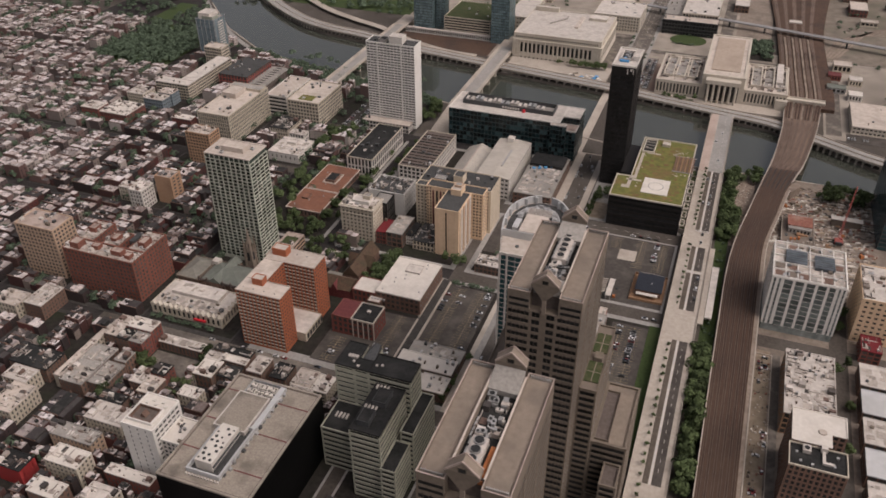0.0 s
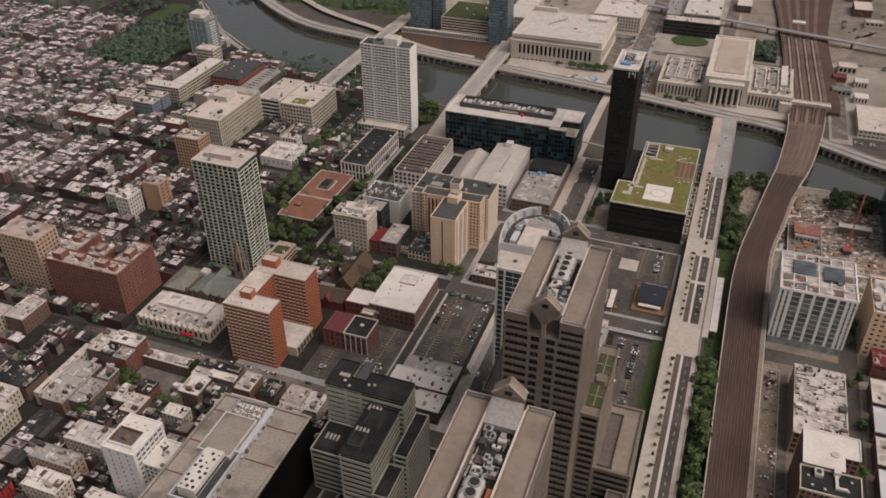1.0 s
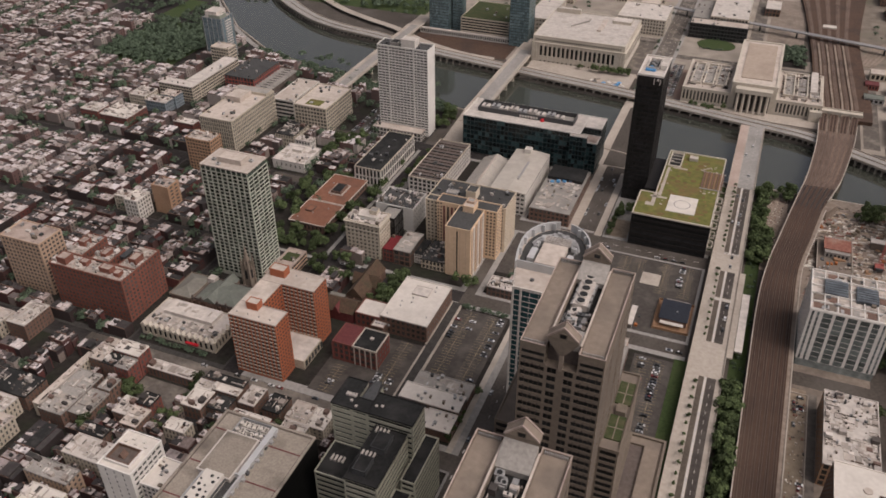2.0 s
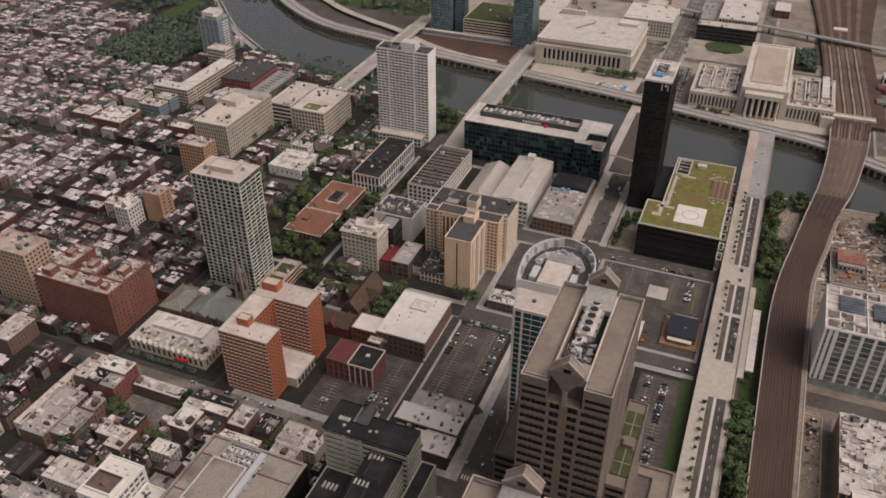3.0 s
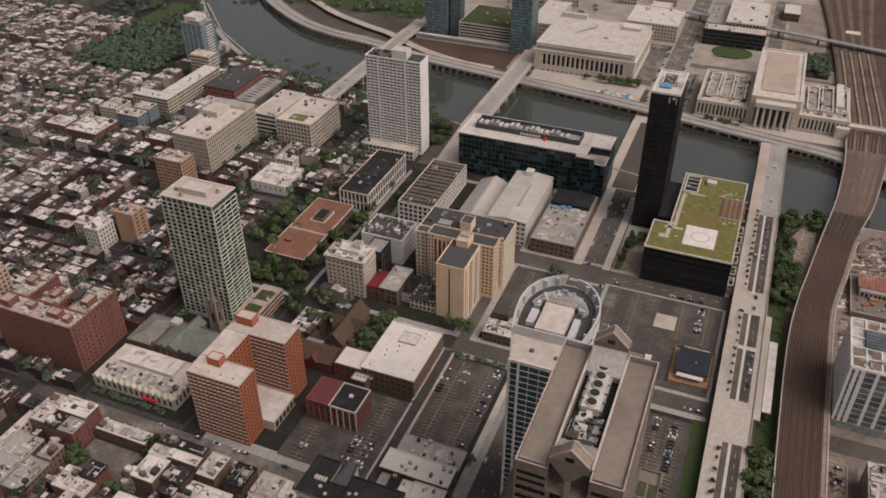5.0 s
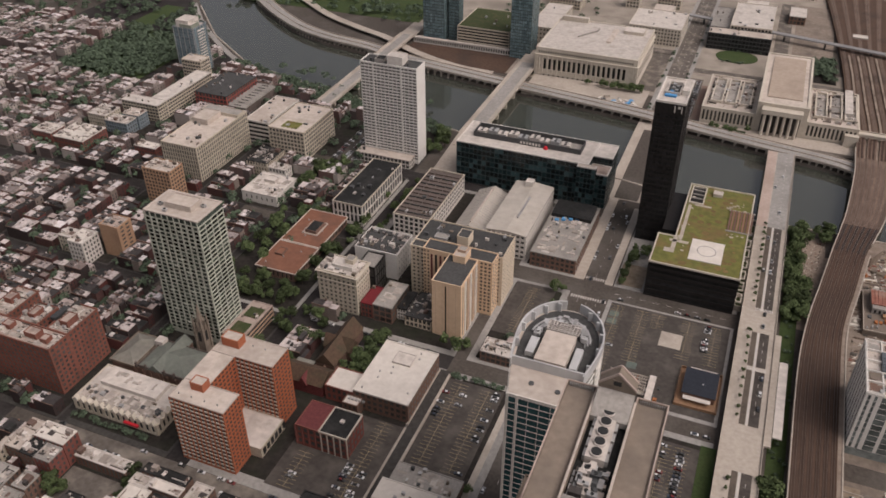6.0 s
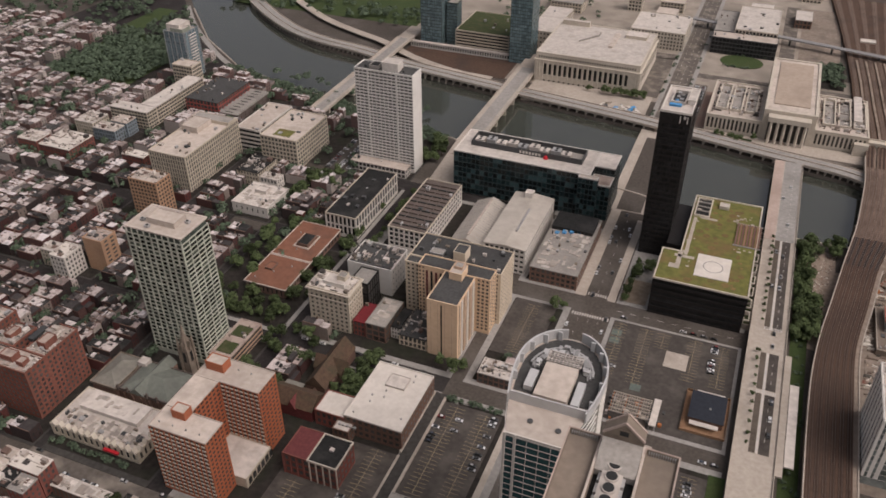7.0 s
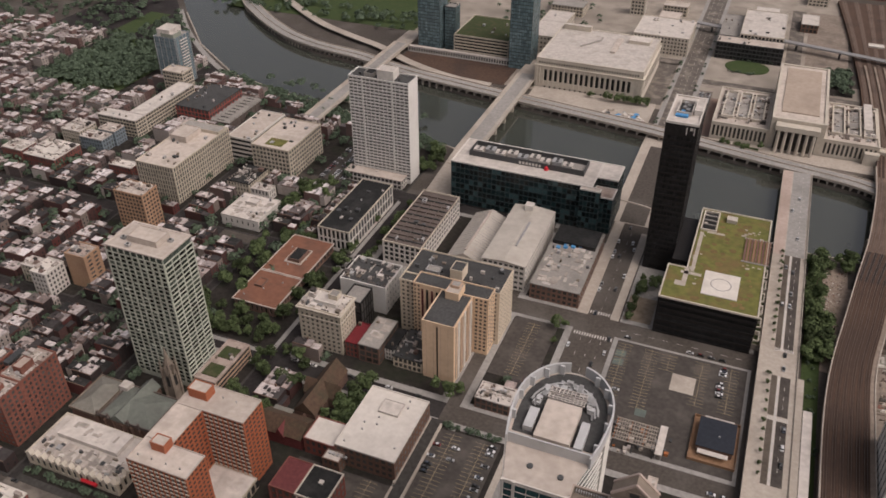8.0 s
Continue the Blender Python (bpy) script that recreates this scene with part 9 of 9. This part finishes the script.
for x, y, s in ((-176, 500, 1.2), (-338, 322, 1.2), (-334, 318, 1.0), (-331, 321, 0.9), (-297, 326, 0.9), (-298, 336, 1.1), (-300, 300, 1.0), (-341, 286, 1.2), (-339, 281, 1.1), (-233, 329, 0.8), (-304, 310, 0.9), (-266, 312, 0.8), (-301, 344, 0.9), (-295, 313, 1.0), (-186, 503, 1.0), (-172, 506, 0.9), (-134, 356, 0.7), (-134, 363, 0.8), (-133, 372, 0.7), (-134, 380, 0.6), (-131, 400, 0.7), (-130, 588, 0.8), (-136, 586, 0.9), (-132, 570, 0.6)):
    spots.append((x, y, 0.2, s))
for i in range(10):
    spots.append((rnd.uniform(-232, -219), rnd.uniform(450, 492), 0.2, rnd.uniform(1.0, 1.5)))
for y in np.arange(500, 688, 8.5):  # street rows round the school
    for x in (-295, -282.5):
        if rnd.random() < 0.6:
            spots.append((x + rnd.uniform(-0.8, 0.8), y + rnd.uniform(-2, 2), 0.2, rnd.uniform(0.55, 0.95)))
for x in np.arange(-340, -300, 6):
    spots.append((x + rnd.uniform(-1, 1), 508 + rnd.uniform(-6, 6), 0.2, rnd.uniform(0.7, 1.05)))
for i in range(24):  # beside the school
    spots.append((rnd.uniform(-308, -298), rnd.uniform(508, 612), 0.2, rnd.uniform(0.6, 1.05)))
for i in range(12):
    spots.append((rnd.uniform(-345, -304), rnd.uniform(500, 524), 0.2, rnd.uniform(0.7, 1.1)))
for i in range(12):  # behind the school
    spots.append((rnd.uniform(-340, -302), rnd.uniform(612, 622), 0.2, rnd.uniform(0.8, 1.2)))
for i in range(30):
    spots.append((rnd.uniform(-364, -344), rnd.uniform(484, 625), 0.2, rnd.uniform(0.9, 1.5)))
for i in range(24):
    spots.append((rnd.uniform(-300, -262), rnd.uniform(430, 496), 0.2, rnd.uniform(0.8, 1.25)))
for i in range(14):
    spots.append((rnd.uniform(-284, -266), rnd.uniform(424, 450), 0.2, rnd.uniform(0.7, 1.2)))
for i in range(10):
    spots.append((rnd.uniform(-236, -220), rnd.uniform(455, 480), 0.2, rnd.uniform(0.8, 1.3)))
for i in range(14):
    spots.append((rnd.uniform(-372, -345), rnd.uniform(640, 690), 0.2, rnd.uniform(0.9, 1.5)))
for i in range(16):
    spots.append((rnd.uniform(-300, -285), rnd.uniform(740, 775), 0.2, rnd.uniform(0.8, 1.3)))
for i in range(13):
    spots.append((rnd.uniform(95, 138), rnd.uniform(698, 722), 0.2, rnd.uniform(1.0, 1.5)))
for i in range(9):
    spots.append((104 + rnd.uniform(-1, 8), rnd.uniform(395, 560), 0.2, rnd.uniform(0.7, 1.1)))
for i in range(16):
    spots.append((rnd.uniform(-205, -140), 938 + rnd.uniform(-3, 3), 1.8, rnd.uniform(0.7, 1.2)))
for i in range(8):
    spots.append((rnd.uniform(-70, -30), 880 + rnd.uniform(-2, 2), 2.4, rnd.uniform(0.6, 0.9)))
for i in range(400):  # yards among the houses
    x, y = rnd.uniform(-520, -180), rnd.uniform(160, 700)
    if free(x - 1, x + 1, y - 1, y + 1, 0.5) and len(spots) < 300 and not any(abs(x - p[1] - p[3] * 6) < 9 and abs(y - p[2]) < 5 for p in plots[:700]):
        spots.append((x, y, 0.2, rnd.uniform(0.7, 1.2)))
spots += [(rnd.uniform(92, 136), rnd.uniform(700, 728), 0.2, rnd.uniform(0.8, 1.3)) for _ in range(10)] + [(rnd.uniform(14, 46), 722 + rnd.uniform(-4, 8), 0.2, rnd.uniform(0.8, 1.3)) for _ in range(12)]
spots += [(rnd.uniform(-95, -82), rnd.uniform(640, 668), 0.2, rnd.uniform(0.6, 0.9)) for _ in range(9)]
rnd.shuffle(spots)
spots.sort(key=lambda q: q[1] > 770)
for k, (x, y, z, s) in enumerate(spots[:270]):
    tree(x, y, z, s, k)
more = Solid()
for k, (x, y, z, s) in enumerate(spots[270:]):
    t, c = TREES[k % 8]
    m = pose(x, y, z, 0, 0, (k * 53) % 360) @ Matrix.Scale(s, 4)
    n = len(more.v)
    more.v += [tuple(m @ v.co) for v in c.vertices]
    more.f += [tuple(n + i for i in p.vertices) for p in c.polygons]
tagged(new("more_trees", more.mesh("more_trees", "leaf")), "leafy trees along streets and banks", "trees", kind="stuff")


def woods(name, places, label, seed):
    """Far trees as one mass of leaf clumps."""
    r, s = random.Random(seed), Solid()
    for x, y, size in places:
        for _ in range(42):
            v = Vector((r.gauss(0, 1), r.gauss(0, 1), abs(r.gauss(0, 1)))).normalized() * size * r.uniform(0.6, 1.1)
            p = Vector((x, y, size * 0.9)) + Vector((v.x, v.y, v.z * 0.9))
            n = (v.normalized() + Vector((r.uniform(-0.5, 0.5), r.uniform(-0.5, 0.5), 0.3))).normalized()
            t = n.orthogonal().normalized()
            u = n.cross(t)
            q = size * r.uniform(0.16, 0.34)
            s.face(*[tuple(p + (t * math.cos(k * 1.2566) + u * math.sin(k * 1.2566)) * q * r.uniform(0.7, 1.2)) for k in range(5)])
    tagged(new(name, s.mesh(name, "leaf_bush")), label, "trees", kind="stuff")


r = random.Random(3)
woods("park_trees", [(r.uniform(-755, -652), r.uniform(772, 900), r.uniform(3.5, 6)) for _ in range(330)] + [(x, y, 4.2) for x, y in [(r.uniform(-800, -655), r.uniform(895, 1010)) for _ in range(190)] if y < east_bank(x) - 14 and not (-780 < x < -742 and y > 910)], "dense green park trees", 1)
woods("bank_trees", [(x, east_bank(x) - r.uniform(4, 22), r.uniform(2.2, 4.2)) for x in [r.uniform(-570, -290) for _ in range(300)]], "bushes and trees along the river bank", 2)
woods("yard_trees", [(p[1] + p[3] * (p[0][1] + p[0][3] + 2.5), p[2] + r.uniform(-2, 2), r.uniform(2.4, 5.2)) for p in plots[200:] if r.random() < (0.56 if p[1] < -520 else 0.48 if p[2] > 340 else 0.25)], "garden trees between the house rows", 4)
woods("field_trees", [(r.uniform(-720, -330), r.uniform(440, 860), r.uniform(2.8, 5.4)) for _ in range(470)] + [(r.uniform(-1000, -600), r.uniform(300, 900), r.uniform(3, 6)) for _ in range(240)], "trees scattered among the house rows", 9)
woods("street_trees", [(p[1] - p[3] * 2.2, p[2] + r.uniform(-2, 2), r.uniform(2.0, 4.0)) for p in plots if r.random() < (0.34 if p[2] > 380 else 0.14)], "small street trees before the houses", 5)
woods("west_woods", [(r.uniform(-720, -440), r.uniform(1040, 1100) + 110 * (r.random() < 0.5), r.uniform(3, 6)) for _ in range(170)] + [(r.uniform(120, 320), r.uniform(935, 1300), r.uniform(1.5, 3.5)) for _ in range(70)] + [(r.uniform(13, 42), r.uniform(1040, 1100), r.uniform(3, 5)) for _ in range(60)] + [(r.uniform(-76, -36), r.uniform(881, 885.5), r.uniform(0.9, 1.8)) for _ in range(40)] + [(r.uniform(-84, -36), r.choice((1060, 1098)) + r.uniform(-2, 2), r.uniform(1, 2)) for _ in range(30)] + [(-127.6 - 2 * r.random() + 25 * r.choice((0, 1)), r.uniform(905, 1200), r.uniform(1.2, 2.2)) for _ in range(40)] + [(r.uniform(-380, -240), r.uniform(1080, 1400), r.uniform(2.5, 4.5)) for _ in range(80)], "trees beyond the river", 6)
woods("south_woods", [(r.uniform(-1080, -760), r.uniform(820, 1180), r.uniform(3, 6)) for _ in range(60)] + [(x, y, r.uniform(3, 6)) for x, y in [(r.uniform(-1100, -790), r.uniform(840, 1150)) for _ in range(420)] if y < east_bank(x) - 20], "trees in the hazy distance by the river", 7)
woods("rail_bushes", [(r.uniform(-366, -312), r.uniform(366, 369), r.uniform(1.2, 2.4)) for _ in range(26)] + [(r.uniform(-441, -384), r.uniform(366, 372), r.uniform(1.5, 3)) for _ in range(20)] + [(r.uniform(14, 24), r.uniform(470, 610), r.uniform(0.8, 1.8)) for _ in range(40)] + [(r.uniform(-171, -137), r.uniform(478.5, 482), r.uniform(0.9, 1.8)) for _ in range(40)], "low bushes along verges", 8)


# ---- cars ----
def car_meshes():
    L, W = 2.25, 0.9
    prof = [(-L, 0.35), (L, 0.35), (L, 0.75), (L * 0.55, 0.92), (-L * 0.8, 0.95), (-L, 0.85)]
    body = Solid()
    n = len(prof)
    body.v = [(x, -W, z) for x, z in prof] + [(x, W, z) for x, z in prof]
    body.f = [tuple(range(n)), tuple(range(2 * n - 1, n - 1, -1))] + [(i + n, (i + 1) % n + n, (i + 1) % n, i) for i in range(n)]
    cab = Solid().prism([(-L * 0.72, -0.82), (L * 0.5, -0.82), (L * 0.5, 0.82), (-L * 0.72, 0.82)], 0.93, 1.42, [(-L * 0.5, -0.66), (L * 0.16, -0.66), (L * 0.16, 0.66), (-L * 0.5, 0.66)])
    top = Solid().box(-L * 0.5, L * 0.16, -0.66, 0.66, 1.42, 1.47)
    wheel = Solid()
    k = 10
    wheel.v = [(0.32 * math.cos(6.283 * i / k), s, 0.32 + 0.32 * math.sin(6.283 * i / k)) for s in (-0.12, 0.12) for i in range(k)]
    wheel.f = [tuple(range(k)), tuple(range(2 * k - 1, k - 1, -1))] + [(i + k, (i + 1) % k + k, (i + 1) % k, i) for i in range(k)]
    return body.mesh("body", "car"), cab.mesh("cabin", "glass_dark"), top.mesh("roof", "car"), wheel.mesh("wheel", "tyre")


BODY, CABIN, TOP, WHEEL = car_meshes()
SHOD = bpy.data.meshes.new("body")
tyres = Solid()
for sx in (-1.4, 1.4):
    for sy in (-0.84, 0.84):
        tyres.box(sx - 0.3, sx + 0.3, sy - 0.1, sy + 0.1, 0, 0.6)
SHOD.from_pydata([tuple(v.co) for v in BODY.vertices] + tyres.v, [], [tuple(p.vertices) for p in BODY.polygons] + [tuple(len(BODY.vertices) + i for i in f) for f in tyres.f])
SHOD.materials.append(M["car"])
SHOD.materials.append(M["tyre"])
for f in SHOD.polygons[len(BODY.polygons):]:
    f.material_index = 1
SHOD.update()
CAR_WORDS = ["parked passenger car on asphalt", "passenger car standing in a parking bay", "passenger car parked at the kerb"]
cars = 0


def car(x, y, z, turn):
    global cars
    root = new("car", BODY if cars < 45 else SHOD)
    root.matrix_world = pose(x, y, z, 0, 0, turn)
    tagged(root, CAR_WORDS[cars % 3], "car", "cars")
    part("cabin", CABIN, None, root)
    part("roof", TOP, None, root)
    if cars >= 45:
        cars += 1
        return
    for sx in (-1.4, 1.4):
        for sy in (-0.8, 0.8):
            part("wheel", WHEEL, None, root).location = (sx, sy, 0)
    cars += 1


rnd = random.Random(44)
bays = []
for x, y0, y1, step, fill in ((-40, 392, 472, 2.85, 0.6), (-30, 392, 472, 2.85, 0.75), (-139.5, 410, 475, 2.8, 0.35), (-169, 440, 476, 2.8, 0.35), (-158, 455, 476, 2.8, 0.3), (-224, 369, 394, 2.75, 0.15), (-197, 369, 394, 2.75, 0.7), (-188, 369, 394, 2.75, 0.6),
                              (-87, 505, 586, 3, 0.03), (-55, 565, 586, 2.8, 0.1), (-30, 560, 586, 2.8, 0.55), (57, 340, 385, 2.8, 0.45), (59, 452, 474, 2.8, 0.25), (-372, 702, 760, 2.8, 0.6), (-362, 702, 760, 2.8, 0.6), (-353, 702, 760, 2.8, 0.5)):
    for y in np.arange(y0, y1, step):
        if rnd.random() < fill:
            bays.append((x + rnd.uniform(-0.4, 0.4), y, 0.29, rnd.choice((0, 180))))
for y in np.arange(356, 700, 7):  # kerbs of the main street and traffic
    for x in (-123.6, -100.6):
        if rnd.random() < 0.3 and not any(a - 3 < y < b + 3 for a, b in ((336, 349), (484, 497), (591, 607))):
            bays.append((x + (5.2 if x < -110 else -5.0) * (y > 606), y, 0.0, 90))
for x, y in ((-108, 640), (-114, 680), (-108, 700), (-114, 720), (-106, 560), (-115, 610), (-115, 365), (-107, 412)):
    bays.append((x, y, 0.0, 90))
for x in np.arange(-90, -18, 6.5):
    if rnd.random() < 0.45:
        bays.append((x, 593.2, 0.0, 0))
    if rnd.random() < 0.12:
        bays.append((x, 487, 0.0, 0))
for x in np.arange(-366, -182, 6.4):
    for y in (485.6, 495.6, 351.4, 359.4):
        if rnd.random() < 0.4 and (x > -280 or y < 400):
            bays.append((x, y, 0.0, 0))
for y in np.arange(500, 720, 13):
    if rnd.random() < 0.4:
        bays.append((rnd.choice((-1.7, 3.1, 6)), y, DECK + 0.06, 90))
for x, y in ((3, 655), (-1.7, 700), (4, 740), (-1.5, 780), (3, 800), (6, 540)):
    bays.append((x, y, DECK + 0.06, 90))
rnd.shuffle(bays)
bays.sort(key=lambda q: not (-45 < q[0] < -25 and q[1] < 480))
for x, y0, y1, fill in ((61, 345, 400, 0.3), (55.5, 440, 474, 0.3)):  # gravel strip beside the railway
    for y in np.arange(y0, y1, 3.2):
        if rnd.random() < fill:
            bays.append((x + rnd.uniform(-0.8, 0.8), y, 0.3, rnd.choice((80, 90, 95, 0))))
for y in np.arange(906, 998, 3.1):
    for x in (-97, -90.5):
        if rnd.random() < 0.5:
            bays.append((x, y, 0.35, 0))
for x in np.arange(124, 172, 2.9):
    if rnd.random() < 0.6:
        bays.append((x, 846, 0.31, 90))
for y in np.arange(905, 1180, 17):
    bays.append((rnd.choice((-118, -112, -106, -124)), y + rnd.uniform(-5, 5), 0.33, 90))
for y in np.arange(-20, 330, 19):
    bays.append((rnd.choice((-1.7, 3.1, 6)), y, DECK + 0.06, 90))
for i in range(26):  # expressway traffic
    (x, y), (x2, y2) = EXPRESS[8 + i], EXPRESS[9 + i]
    d = Vector((x2 - x, y2 - y)).normalized()
    off = rnd.choice((-5.4, -2.6, 2.6, 5.4))
    bays.append((x + d.y * off, y - d.x * off, 5.1, math.degrees(math.atan2(d.y, d.x))))
for x, y, z, t in bays[:255]:
    car(x, y, z, t)
